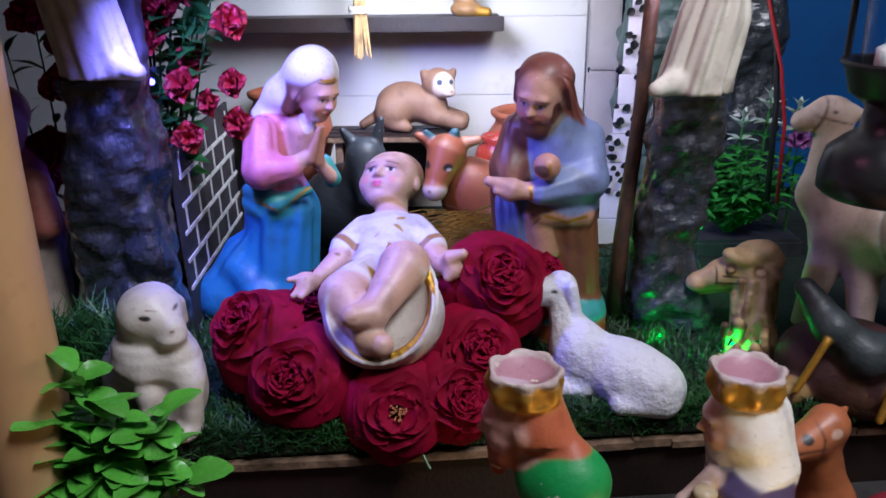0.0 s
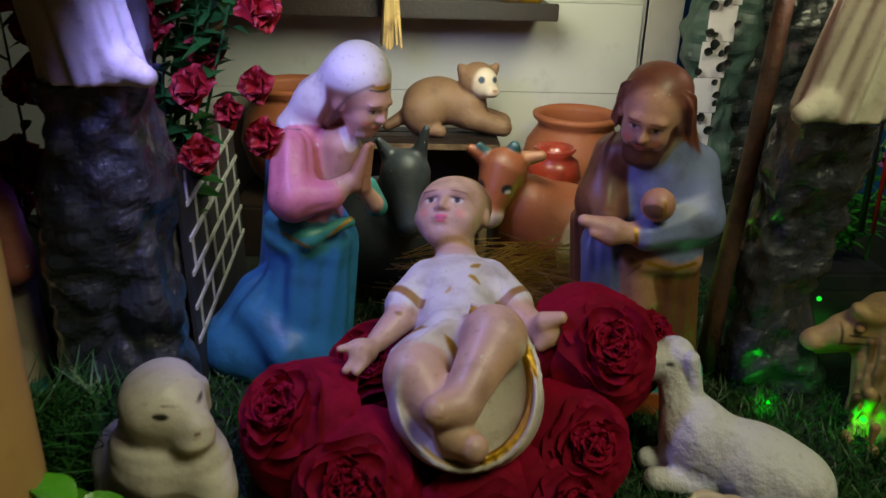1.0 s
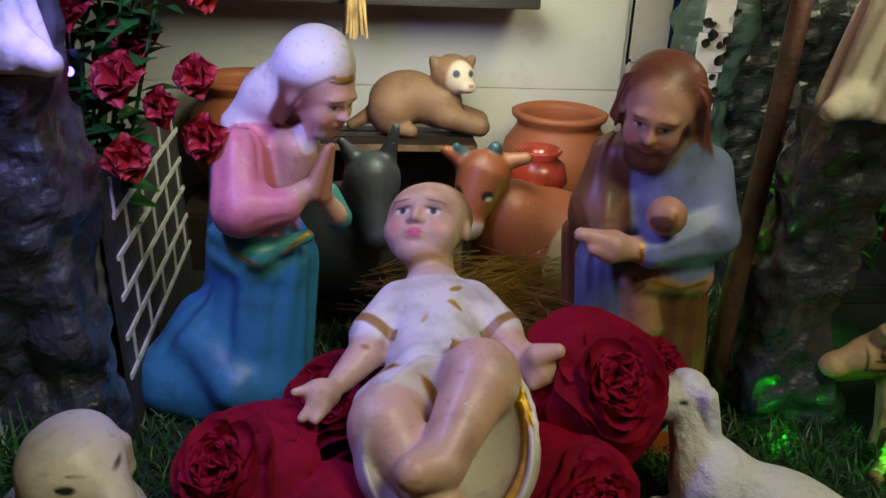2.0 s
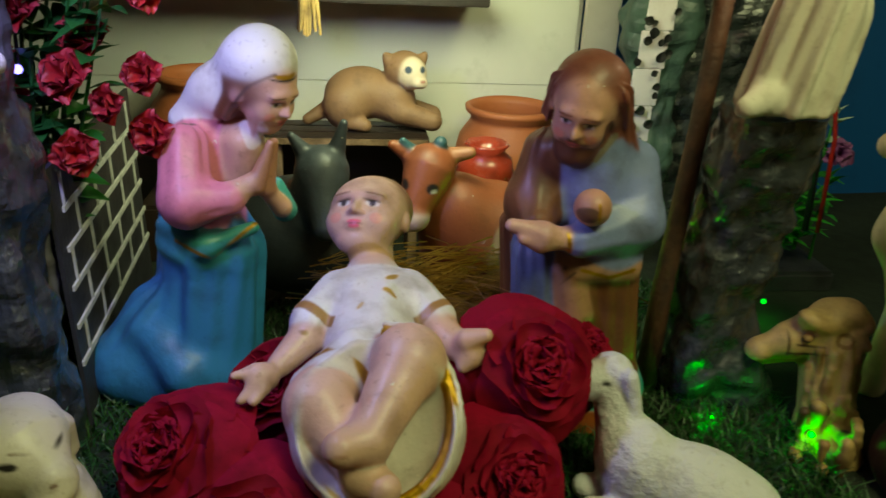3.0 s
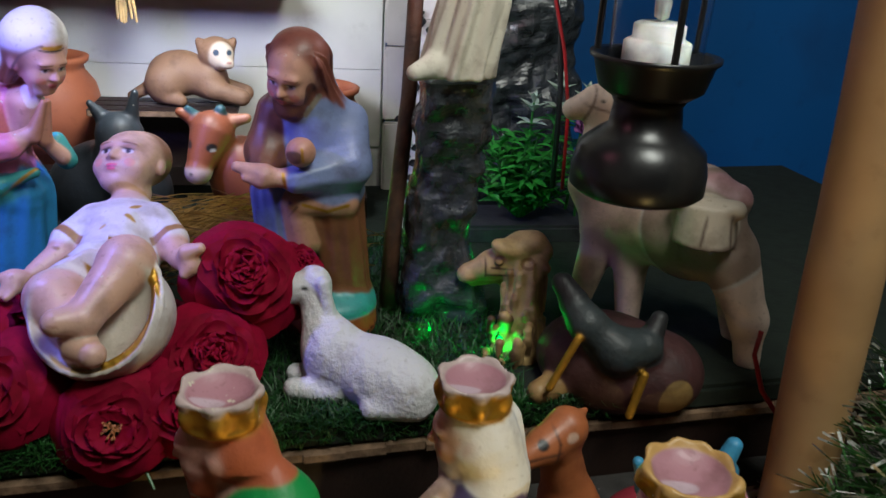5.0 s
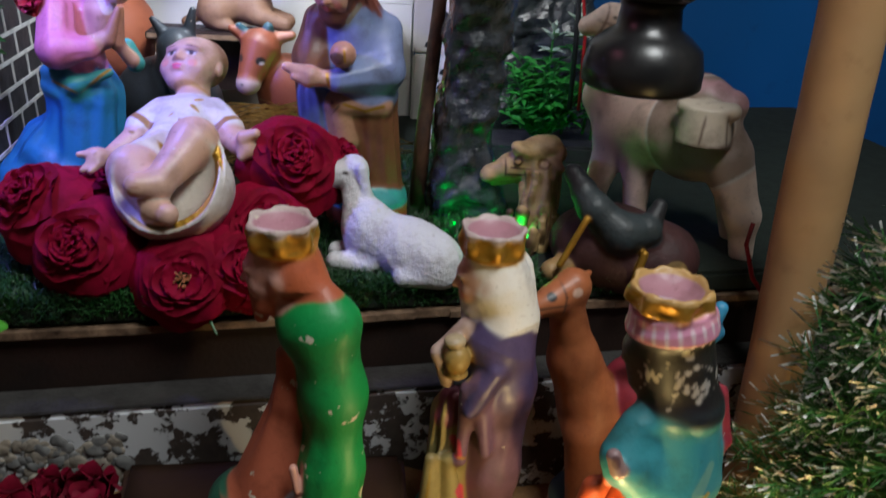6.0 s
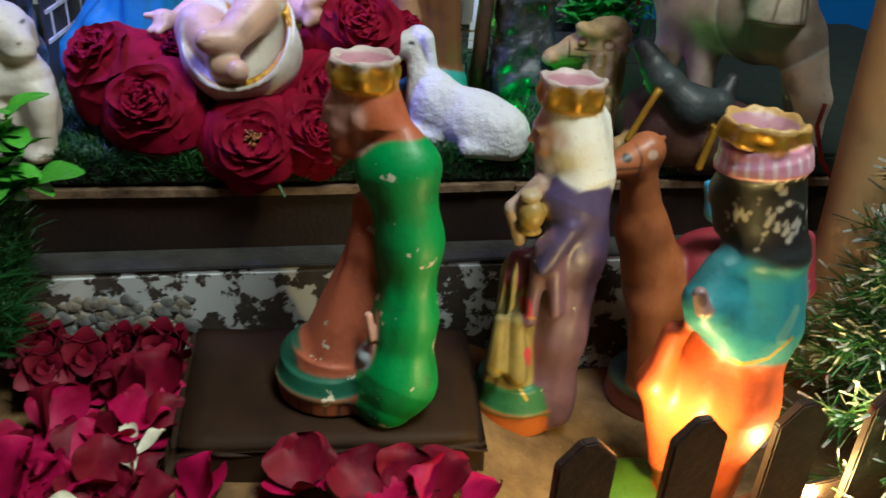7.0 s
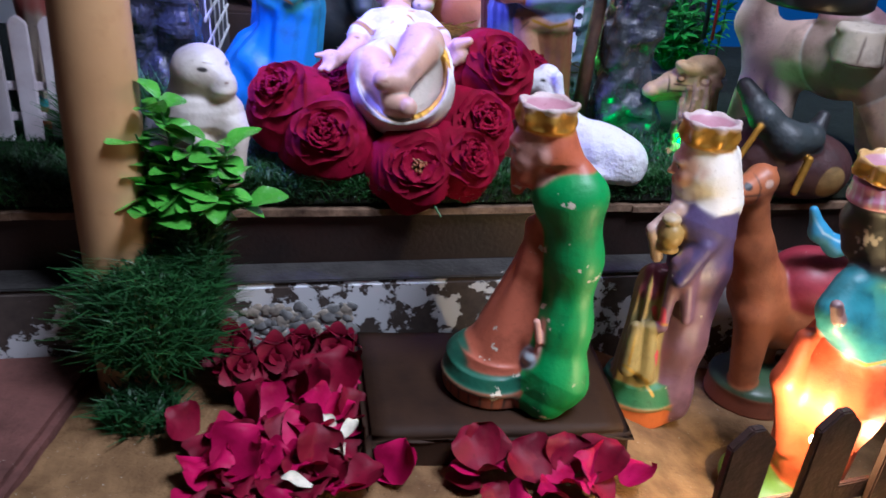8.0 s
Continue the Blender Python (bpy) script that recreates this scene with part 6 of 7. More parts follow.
# rings of petals from the rim inwards: count, inner, outer, half span, dome height, curl of the lip
DOME_RINGS = [(6, 0.012, 0.0420, 0.74, 0.011, -0.0015), (6, 0.010, 0.0355, 0.70, 0.0165, 0.0006), (6, 0.008, 0.0285, 0.68, 0.0200, 0.0024), (5, 0.006, 0.0215, 0.74, 0.0225, 0.0036), (5, 0.003, 0.0155, 0.74, 0.0240, 0.0036)]
DOMES = [[dome_petal("petal", r0, r1, span, top, curl, 3.1 * k + 11 * n, rose_red) for k in range(3)] for n, (count, r0, r1, span, top, curl) in enumerate(DOME_RINGS)]
HEART = [petal_mesh("petal", 0.0085, 0.0105, 0.0030, 0.0035, 3 * k + 70, rose_red) for k in range(4)]


def rose(label, wide=False):
    """A full rose facing z: smooth broad outer petals round a ruffled heart, or, wide open, round a tuft of yellow stamens."""
    root = thing("rose", (0, 0, 0), label, "rose", "roses round the infant")
    rnd = random.Random(5)
    for n, (count, r0, r1, span, top, curl) in enumerate(DOME_RINGS[:4] if wide else DOME_RINGS):
        for i in range(count):
            ob = new("petal", DOMES[n][(i + n) % 3])
            ob.parent = root
            ob.matrix_basis = Matrix.Rotation(2 * math.pi * (i + 0.43 * n) / count + rnd.uniform(-0.12, 0.12), 4, "Z") @ Matrix.Rotation(rnd.uniform(0.0, 0.06), 4, "X") @ Matrix.Diagonal((1, 1, 0.72 if wide else 1.0, 1))
    hearts = ((9, 0.0095, 14),) if wide else ((11, 0.0090, 24), (9, 0.0060, 40), (5, 0.002, 60))
    for ring, (count, out, lift) in enumerate(hearts):
        for i in range(count):
            ang = 2 * math.pi * (i + 0.37 * ring) / count + rnd.uniform(-0.3, 0.3)
            ob = new("petal", HEART[i % 4])
            ob.parent = root
            ob.matrix_basis = Matrix.Rotation(ang, 4, "Z") @ Matrix.Translation((0, out - 0.004, 0.0155 if wide else 0.0205)) @ Matrix.Rotation(radians(lift + rnd.uniform(-10, 10)), 4, "X") @ Matrix.Rotation(rnd.uniform(-0.3, 0.3), 4, "Z")
    if wide:
        bm = bmesh.new()
        for i in range(26):
            a, l = rnd.uniform(0, 6.28), rnd.uniform(0.001, 0.0075)
            tube(bm, [(0.3 * l * math.cos(a), 0.3 * l * math.sin(a), 0.012), (l * math.cos(a), l * math.sin(a), 0.019 + 0.002 * rnd.random())], [0.0005, 0.0008], 5)
        part("stamens", bm, stamen, root, "tuft of yellow brown stamens")
        part("stem", tube(bmesh.new(), [(0.004, 0, -0.010), (0.010, -0.030, -0.008), (0.016, -0.048, 0.000)], [0.0016, 0.0013, 0.0010], 6), leaf_dark, root, "short green stem")
    bm = bmesh.new()
    bmesh.ops.create_uvsphere(bm, u_segments=12, v_segments=8, radius=0.012, matrix=Matrix.Translation((0, 0, -0.004)))
    part("calyx", bm, leaf_dark, root)
    return root


BUD_PETALS = [petal_mesh("petal", 0.026, 0.036, 0.015, 0.002, 3 * k + 90, petal_deep) for k in range(4)]


def rosebud(label):
    """A closed drooping rosebud, petals wrapped round its axis z."""
    root = thing("rosebud", (0, 0, 0), label, "rosebud", "rosebuds on the soil")
    rnd = random.Random(4)
    for ring, (count, out, lift, scale) in enumerate(((3, 0.010, 72, 0.92), (3, 0.007, 82, 0.94), (3, 0.004, 90, 0.90))):
        for i in range(count):
            ang = 2 * math.pi * (i + 0.4 * ring) / count + rnd.uniform(-0.2, 0.2)
            ob = new("petal", BUD_PETALS[i % 4])
            ob.parent = root
            ob.matrix_basis = Matrix.Rotation(ang, 4, "Z") @ Matrix.Translation((0, out, -0.006)) @ Matrix.Rotation(radians(lift + rnd.uniform(-6, 6)), 4, "X") @ Matrix.Scale(scale, 4)
    return root


def facing(place, normal, spin=0.0, scale=1.0):
    z = Vector(normal).normalized()
    return Matrix.Translation(place) @ z.to_track_quat("Z", "Y").to_matrix().to_4x4() @ Matrix.Rotation(spin, 4, "Z") @ Matrix.Scale(scale, 4)


first = rose("large crimson rose, full and ruffled, laid round the infant")
ROSES = [((-0.035, 0.535, 0.192), (0.05, -1, 0.45), 1.0), ((-0.116, 0.550, 0.212), (-0.1, -0.9, 0.6), 1.05), ((-0.155, 0.585, 0.235), (-0.4, -0.6, 0.8), 1.0),
         ((-0.105, 0.66, 0.225), (-0.3, -0.6, 0.8), 1.0), ((0.048, 0.625, 0.262), (0.1, -0.8, 0.6), 1.05), ((0.026, 0.575, 0.220), (0.2, -0.8, 0.6), 0.95),
         ((0.012, 0.548, 0.196), (0.3, -0.9, 0.45), 0.9), ((0.085, 0.655, 0.250), (0.5, -0.5, 0.8), 0.75)]
opened = rose("large crimson rose, wide open, hanging over the platform edge", True)
opened.matrix_basis = facing(*ROSES[0][:2], 0.15, 1.04)
for i, (place, normal, scale) in enumerate(ROSES[1:]):
    m = facing(place, normal, 1.7 * i, 1.02 * scale)
    if i:
        copy_thing(first, m)
    else:
        first.matrix_basis = m

bud = rosebud("dark crimson rosebud lying on the soil")
for i, (x, y, k) in enumerate([(-0.200, 0.468, 1.05), (-0.162, 0.452, 1.0), (-0.133, 0.470, 0.8), (-0.104, 0.466, 0.95), (-0.188, 0.440, 0.85)]):
    m = facing((x, y, 0.034), (0.25 * math.sin(i * 2), -0.75, 0.65), 2.1 * i, k)
    if i:
        copy_thing(bud, m)
    else:
        bud.matrix_basis = m
rnd = random.Random(8)
spots = [(-0.170, 0.377, 1.5), (-0.160, 0.385, 1.3), (-0.135, 0.414, 1.4), (-0.125, 0.420, 1.2), (-0.102, 0.420, 1.4), (-0.215, 0.370, 1.3), (-0.185, 0.315, 1.4), (-0.175, 0.305, 1.2), (-0.118, 0.322, 1.3), (-0.126, 0.345, 1.3),
         (-0.055, 0.318, 1.3), (0.008, 0.330, 1.4), (0.016, 0.322, 1.2), (0.062, 0.316, 1.4), (0.078, 0.320, 1.3), (0.095, 0.312, 1.3), (0.110, 0.322, 1.4), (-0.092, 0.385, 1.3)]
for i in range(112):
    k = 1.0
    if i < len(spots):
        x, y, k = spots[i]
    elif i < 84:
        x, y = rnd.uniform(-0.215, -0.092), rnd.uniform(0.285, 0.43)
        if x < -0.17 and y > 0.37 + 0.6 * (x + 0.215):
            y -= 0.07
    else:
        x, y = rnd.uniform(-0.20, 0.135), rnd.uniform(0.262, 0.328)
    ob = new("rose_petal", (DEEP_PETALS if rnd.random() < 0.5 else LOOSE_PETALS)[i % 4])
    tip = rnd.uniform(25, 65) if i < len(spots) else rnd.uniform(-20, 35)
    turn = rnd.uniform(-70, 70) if i < len(spots) else rnd.uniform(0, 360)
    ob.matrix_basis = pose(x, y, soil_height(x, y) + 0.004 + 0.012 * rnd.random(), tip, rnd.uniform(-25, 25), turn) @ Matrix.Scale(k * rnd.uniform(0.85, 1.25), 4)
    tagged(ob, "loose pink red rose petal on the soil", "petal", "loose petals")
white = petal_mesh("petal", 0.006, 0.024, 0.004, 0.006, 40, petal_white)
for i, (x, y, a) in enumerate([(-0.105, 0.355, 20), (-0.100, 0.350, -40), (-0.108, 0.348, -150), (-0.12, 0.30, 80)]):
    ob = new("white_petal", white)
    ob.matrix_basis = pose(x, y, soil_height(x, y) + 0.022, 15, 0, a)
    tagged(ob, "thin white petal on the soil", "petal", "white petals")

# ---- carton under the king ----
bm = box(bmesh.new(), (-0.080, 0.350, -0.006), (0.142, 0.505, 0.0345), 0.0)
bmesh.ops.subdivide_edges(bm, edges=list(bm.edges), cuts=9, use_grid_fill=True)
for v in bm.verts:
    x, y, z = v.co
    low = (0.0345 - z) / 0.04
    v.co.x += 0.010 * (y - 0.35) / 0.15 * (-1 if x < 0 else 0.3)
    v.co.y += (0.012 * (x - 0.03) - 0.007 * low * low) * (1 if y < 0.36 else 0) + 0.004 * noise.noise((20 * x, 3, 30 * z)) * (y < 0.36)
    if low < 0.1 and y < 0.37:
        v.co.z -= 0.0035 * (0.37 - y) / 0.02
    v.co.z += 0.0012 * noise.noise((16 * x, 16 * y, 4)) * (low < 0.1)
bmesh.ops.bevel(bm, geom=[e for e in bm.edges if len(e.link_faces) == 2 and e.calc_face_angle(0) > 0.9], offset=0.006, segments=4, affect="EDGES")
carton = solid("carton", bm, box_brown, "low dark brown carton carrying a king statue", "box", soft=True)


# ---- turf ----
def blades(name, count, where, height, width, lean, mat, label, seed, category="grass"):
    rnd = random.Random(seed)
    rows = []
    while len(rows) < count:
        p = where(rnd)
        if p is None:
            continue
        x, y, z = p
        h, a = height * rnd.uniform(0.5, 1.25), rnd.uniform(0, 2 * math.pi)
        d = lean * rnd.uniform(0.2, 1.3) * h
        b = rnd.uniform(0, 2 * math.pi)
        wx, wy = width * math.cos(b), width * math.sin(b)
        left, right = [], []
        for f, wf in ((0, 1), (0.55, 0.85), (1.0, 0.15)):
            cx, cy, cz = x + d * f * f * math.cos(a), y + d * f * f * math.sin(a), z + h * f * (1 - 0.25 * f * lean)
            left.append((cx - wx * wf, cy - wy * wf, cz))
            right.append((cx + wx * wf, cy + wy * wf, cz))
        rows.append((left, right))
    ob = new(name, strips(name, rows, mat))
    return tagged(ob, label, category, kind="stuff")


def on_turf(rnd):
    x, y = rnd.uniform(-0.45, 0.27), 0.545 + 0.36 * rnd.random() ** 1.5
    return (x, y + 0.0875 * x - 0.002, GRASS - 0.002)


def front_fringe(rnd):
    x = rnd.uniform(-0.45, 0.40)
    return (x, 0.541 + 0.0875 * x + 0.006 * rnd.random(), 0.152 + 0.02 * rnd.random())


blades("turf_grass", 26000, on_turf, 0.016, 0.0007, 0.9, turf, "glossy dark green plastic turf", 1)
blades("turf_fringe", 5000, front_fringe, 0.014, 0.0007, 1.2, turf, "dark green turf fringe over the platform edge", 2)


def clump_at(cx, cy, cz, rx, ry, rz):
    def where(rnd):
        a, b = rnd.uniform(0, 2 * math.pi), math.acos(rnd.uniform(-0.6, 1))
        return (cx + rx * math.sin(b) * math.cos(a), cy + ry * math.sin(b) * math.sin(a), cz + rz * math.cos(b))
    return where


blades("grass_clump", 4200, clump_at(-0.258, 0.445, 0.078, 0.050, 0.042, 0.052), 0.026, 0.0010, 1.3, grass_mid, "plastic grass clump tied round the pole", 3)
blades("grass_clump", 1500, clump_at(-0.225, 0.475, 0.125, 0.022, 0.03, 0.055), 0.022, 0.0013, 1.1, grass_mid, "plastic grass tuft beside the platform", 4)
blades("grass_clump", 1500, clump_at(-0.300, 0.605, 0.185, 0.055, 0.03, 0.03), 0.040, 0.0013, 0.8, grass_mid, "taller plastic grass before the rock pillar", 6)
blades("grass_clump", 700, clump_at(-0.262, 0.405, 0.01, 0.03, 0.02, 0.02), 0.02, 0.0013, 1.1, grass_mid, "plastic grass tuft hanging on the soil", 5)


# ---- leafy plants ----
def leaf_mesh(name, length, width, bend, mat, blunt=1.0):
    bm = bmesh.new()
    rows = []
    for j in range(9):
        v = j / 8
        w = width * max(0.0, math.sin(math.pi * min(1, 0.04 + 0.95 * v) ** (0.85 if blunt == 1 else 1.1))) ** blunt + 0.0003
        z = -bend * length * v * v
        rows.append([bm.verts.new((w * u, length * v, z + 0.3 * w * abs(u) ** 1.5 + 0.08 * w * math.sin(9 * v + 3 * u))) for u in (-1, -0.5, 0, 0.5, 1)])
    for a, b in zip(rows, rows[1:]):
        for i in range(4):
            bm.faces.new((a[i], a[i + 1], b[i + 1], b[i]))
    return mesh_of(name, bm, mat, True)


def leafy(name, base, stems, leaf, per, label, category, stem_mat=leaf_dark, size=1.0, seed=0, group=""):
    rnd = random.Random(seed)
    root = thing(name, base, label, category, group)
    for tip in stems:
        tip = Vector(tip)
        bend = Vector((rnd.uniform(-0.2, 0.2), rnd.uniform(-0.2, 0.2), 0.4)) * tip.length * 0.4
        pts = [tip * f + bend * f * (1 - f) for f in (0, 0.33, 0.66, 1)]
        part("stem", tube(bmesh.new(), pts, [0.0018, 0.0015, 0.0012, 0.0008], 6), stem_mat, root)
        for i in range(per):
            f = 0.3 + 0.7 * i / max(1, per - 1)
            p = tip * f + bend * f * (1 - f)
            ob = new("leaf", leaf)
            ob.parent = root
            ob.matrix_basis = pose(*p, rnd.uniform(5, 60), rnd.uniform(-25, 25), i * 137 + rnd.uniform(-25, 25)) @ Matrix.Scale(size * rnd.uniform(0.7, 1.2), 4)
    return root


broad = leaf_mesh("leaf", 0.027, 0.0100, 0.45, leaf_light, 0.6)
leafy("leafy_plant", (-0.231, 0.474, 0.150), [(-0.010, -0.015, 0.120), (-0.028, -0.018, 0.092), (0.048, -0.012, 0.058), (0.014, -0.016, 0.085), (0.0, -0.022, 0.065), (-0.030, -0.022, 0.055), (0.030, -0.022, 0.042), (0.010, -0.025, 0.035), (-0.018, -0.03, 0.03), (0.058, -0.016, 0.036), (0.040, -0.006, 0.080), (0.024, -0.010, 0.070), (-0.040, -0.010, 0.080)],
      broad, 12, "bright green plastic leafy plant beside the pole", "plant", seed=2)
slim = leaf_mesh("leaf", 0.024, 0.0035, 0.3, leaf_dark)
fern = leaf_mesh("leaf", 0.024, 0.0032, 0.35, leaf_mid)
solid("plant_block", box(bmesh.new(), (0.282, 0.905, GRASS - 0.003), (0.435, 0.985, 0.193), 0.004), slate_board, "black block carrying the green plants", "block")
leafy("bushy_plant", (0.352, 0.938, 0.191), [(0.070 * math.cos(i * 2.4) * (0.25 + 0.75 * (i % 7) / 6), 0.034 * math.sin(i * 2.4), 0.040 + 0.062 * ((i * 7) % 5) / 4) for i in range(46)],
      fern, 13, "bushy green plastic fern behind the camels", "plant", seed=3)
pale = leaf_mesh("leaf", 0.026, 0.005, 0.35, leaf_pale)
green_blade = leaf_mesh("leaf", 0.026, 0.0042, 0.35, leaf_mid)


def sprig(root, place, height, lean):
    """An upright stem with whorls of narrow leaves, green below and frosted at the top."""
    tip = Vector((lean[0], lean[1], height))
    foot = Vector(place)
    part("stem", tube(bmesh.new(), [tuple(foot + tip * f) for f in (0, 0.4, 0.75, 1)], [0.0022, 0.0020, 0.0017, 0.0012], 6), leaf_mid, root)
    for f, count, mesh, rise, size in ((0.42, 5, green_blade, 15, 1.1), (0.56, 5, green_blade, 20, 1.1), (0.70, 5, green_blade, 28, 1.0), (0.80, 4, pale, 30, 0.95), (0.92, 5, pale, 52, 0.85), (1.0, 4, pale, 72, 0.6)):
        for i in range(count):
            ob = new("leaf", mesh)
            ob.parent = root
            ob.matrix_basis = Matrix.Translation(foot + tip * f) @ Matrix.Rotation(2 * math.pi * (i + 1.7 * f) / count, 4, "Z") @ Matrix.Rotation(radians(rise), 4, "X") @ Matrix.Scale(size, 4)


frosted = thing("pale_tipped_plant", (0.385, 0.962, 0.1925), "green plant with frosted white leaf tips", "plant")
sprig(frosted, (-0.026, -0.004, 0), 0.138, (0.004, 0.0))
sprig(frosted, (0.006, 0.006, 0), 0.160, (0.006, 0.0))
sprig(frosted, (0.036, 0.006, 0), 0.148, (0.012, 0.0))


def blossom(mesh, root, place, normal, count, size):
    for i in range(count):
        ob = new("petal", mesh)
        ob.parent = root
        ob.matrix_basis = facing(place, normal, 2 * math.pi * i / count, size) @ Matrix.Rotation(radians((20, 62, 42)[i % 3]), 4, "X")


silk_petal = petal_mesh("petal", 0.010, 0.018, 0.006, 0.006, 50, silk_red)
bush = leafy("flower_bush", (-0.300, 0.780, GRASS - 0.004), [(-0.03, -0.02, 0.20), (-0.01, -0.03, 0.26), (0.02, -0.03, 0.30), (0.055, -0.03, 0.27), (-0.03, 0.0, 0.32), (0.03, -0.045, 0.22), (-0.04, -0.05, 0.12), (0.01, -0.05, 0.16), (-0.055, -0.03, 0.36), (0.085, -0.03, 0.33), (0.10, -0.02, 0.38), (0.04, -0.04, 0.40), (0.0, -0.02, 0.42), (0.07, -0.04, 0.30), (0.11, -0.05, 0.36), (0.06, -0.05, 0.36), (0.12, -0.03, 0.42), (0.09, -0.05, 0.45)],
             leaf_mesh("leaf", 0.028, 0.0075, 0.4, leaf_dark), 24, "dark leaved bush with crimson silk flowers", "plant", seed=9)
rnd = random.Random(12)
for i in range(74):
    x = rnd.uniform(-0.070, 0.125)
    z = rnd.uniform(0.10, 0.44) if x < 0.03 else rnd.uniform(0.165 + 0.5 * (x - 0.03), 0.46)
    blossom(silk_petal, bush, (x, rnd.uniform(-0.065, -0.02), z), (rnd.uniform(-0.6, 0.6), -1, rnd.uniform(0, 0.8)), 11, rnd.uniform(0.75, 1.2))
purple = petal_mesh("petal", 0.009, 0.017, 0.005, 0.006, 60, silk_purple)
flower = leafy("purple_flower", (0.424, 0.94, 0.1925), [(0.0, 0.0, 0.112)], slim, 4, "dull purple silk flower among the leaves", "flower", seed=5)
blossom(purple, flower, (0.0, -0.004, 0.117), (-0.3, -1, 0.4), 9, 1.0)
pinkish = petal_mesh("petal", 0.010, 0.018, 0.006, 0.006, 61, petal_pink)
flower = leafy("pink_flower", (-0.365, 0.74, GRASS), [(0.0, 0.0, 0.30), (-0.03, 0.0, 0.27), (-0.04, 0.0, 0.2)], slim, 9, "bright pink silk flower behind the pole", "flower", seed=15)
blossom(pinkish, flower, (0.0, -0.01, 0.30), (0.2, -1, 0.3), 9, 1.1)

# ---- clay pots, bench, shelf, brick panel ----
def pot(place, r, label):
    k = r / 0.055
    prof = [(0.0, 0.0), (0.030, 0.0), (0.052, 0.030), (0.061, 0.060), (0.055, 0.090), (0.044, 0.106), (0.043, 0.112), (0.049, 0.117), (0.050, 0.122), (0.045, 0.124), (0.040, 0.116), (0.045, 0.100), (0.052, 0.06), (0.0, 0.01)]
    return solid("clay_pot", turned([(a * k, b * k) for a, b in prof], 48), clay, label, "pot", soft=True, place=place, group="clay pots")


pot((0.112, 1.045, GRASS + 0.032), 0.055, "round terracotta clay pot against the back wall")
pot((-0.205, 1.045, GRASS + 0.06), 0.055, "terracotta clay pot behind the kneeling woman")
bm = turned([(0, 0), (0.016, 0), (0.028, 0.018), (0.024, 0.034), (0.016, 0.040), (0.021, 0.046), (0.019, 0.048), (0.013, 0.041), (0.0, 0.01)], 36)
solid("red_jug", bm, red_gloss, "small glossy red jug behind the cow", "jug", soft=True, place=(0.064, 0.915, 0.275))
solid("clay_block", box(bmesh.new(), (0.03, 0.985, GRASS - 0.003), (0.17, 1.10, GRASS + 0.032), 0.004), dark_wood, "dark wooden block under the clay pot", "block")
solid("clay_block", box(bmesh.new(), (-0.27, 0.985, GRASS - 0.003), (-0.15, 1.10, GRASS + 0.06), 0.004), dark_wood, "dark wooden block under the clay pot", "block")
solid("jug_block", box(bmesh.new(), (0.04, 0.905, GRASS - 0.003), (0.085, 0.94, 0.275), 0.003), dark_wood, "dark wooden block under the jug", "block")

bench = thing("bench", (-0.065, 1.005, GRASS - 0.003), "small dark wooden bench with plank top", "bench")
for i in range(3):
    part("plank", box(bmesh.new(), (-0.080, -0.034 + 0.023 * i, 0.132), (0.082, -0.013 + 0.023 * i, 0.1405), 0.001), dark_wood, bench)
part("edge_strip", box(bmesh.new(), (-0.078, -0.037, 0.134), (0.080, -0.0345, 0.1395)), raw_wood, bench, "worn pale front edge")
for x in (-0.07, 0.064):
    for y in (-0.030, 0.020):
        part("leg", box(bmesh.new(), (x, y, 0), (x + 0.009, y + 0.009, 0.1315), 0.001), raw_wood if y < 0 else dark_wood, bench)
part("rail", box(bmesh.new(), (-0.07, 0.012, 0.06), (0.07, 0.016, 0.125)), dark_wood, bench)

shelf = thing("shelf", (-0.09, 1.075, 0.432), "dark wooden wall shelf on the back wall", "shelf")
part("board", box(bmesh.new(), (-0.175, -0.055, 0), (0.165, 0.044, 0.012), 0.0015), dark_wood, shelf)
part("front_strip", box(bmesh.new(), (-0.175, -0.060, -0.002), (0.166, -0.0555, 0.016), 0.001), dark_wood, shelf, "black edge strip")
rnd = random.Random(21)
bundle = thing("straw_bundle", (-0.100, 0.998, 0.425), "bundle of pale sticks tied with white string", "bundle")
for i in range(11):
    x = rnd.uniform(-0.010, 0.010)
    y = rnd.uniform(-0.005, 0.005)
    l = rnd.uniform(0.030, 0.050)
    part("stick", tube(bmesh.new(), [(x * 0.8, y, 0.09), (x * 0.6, y, 0.035), (x * 1.2, y, -l * 0.5)], [0.0022, 0.0024, 0.0014], 6), straw, bundle)
part("string", turned([(0.0125, 0.030), (0.0135, 0.034), (0.0125, 0.038)], 16), petal_white, bundle, "white string")
s = [E((0.030, 1.05, 0.4545), (0.020, 0.016, 0.010), (0.3, 0.16, 0.06), 0.006), C((0.042, 1.045, 0.452), (0.056, 1.04, 0.451), 0.007, 0.006, GOLD, 0.004),
     E((0.028, 1.055, 0.475), (0.016, 0.014, 0.02), (0.3, 0.16, 0.06), 0.006), E((0.036, 1.05, 0.50), (0.012, 0.012, 0.012), (0.3, 0.16, 0.06), 0.005)]
statue("bird_figurine", (0.035, 1.05, 0.4445), s, resin_paint, "small brown and gold figurine on the wall shelf", "figurine", 0.0015)

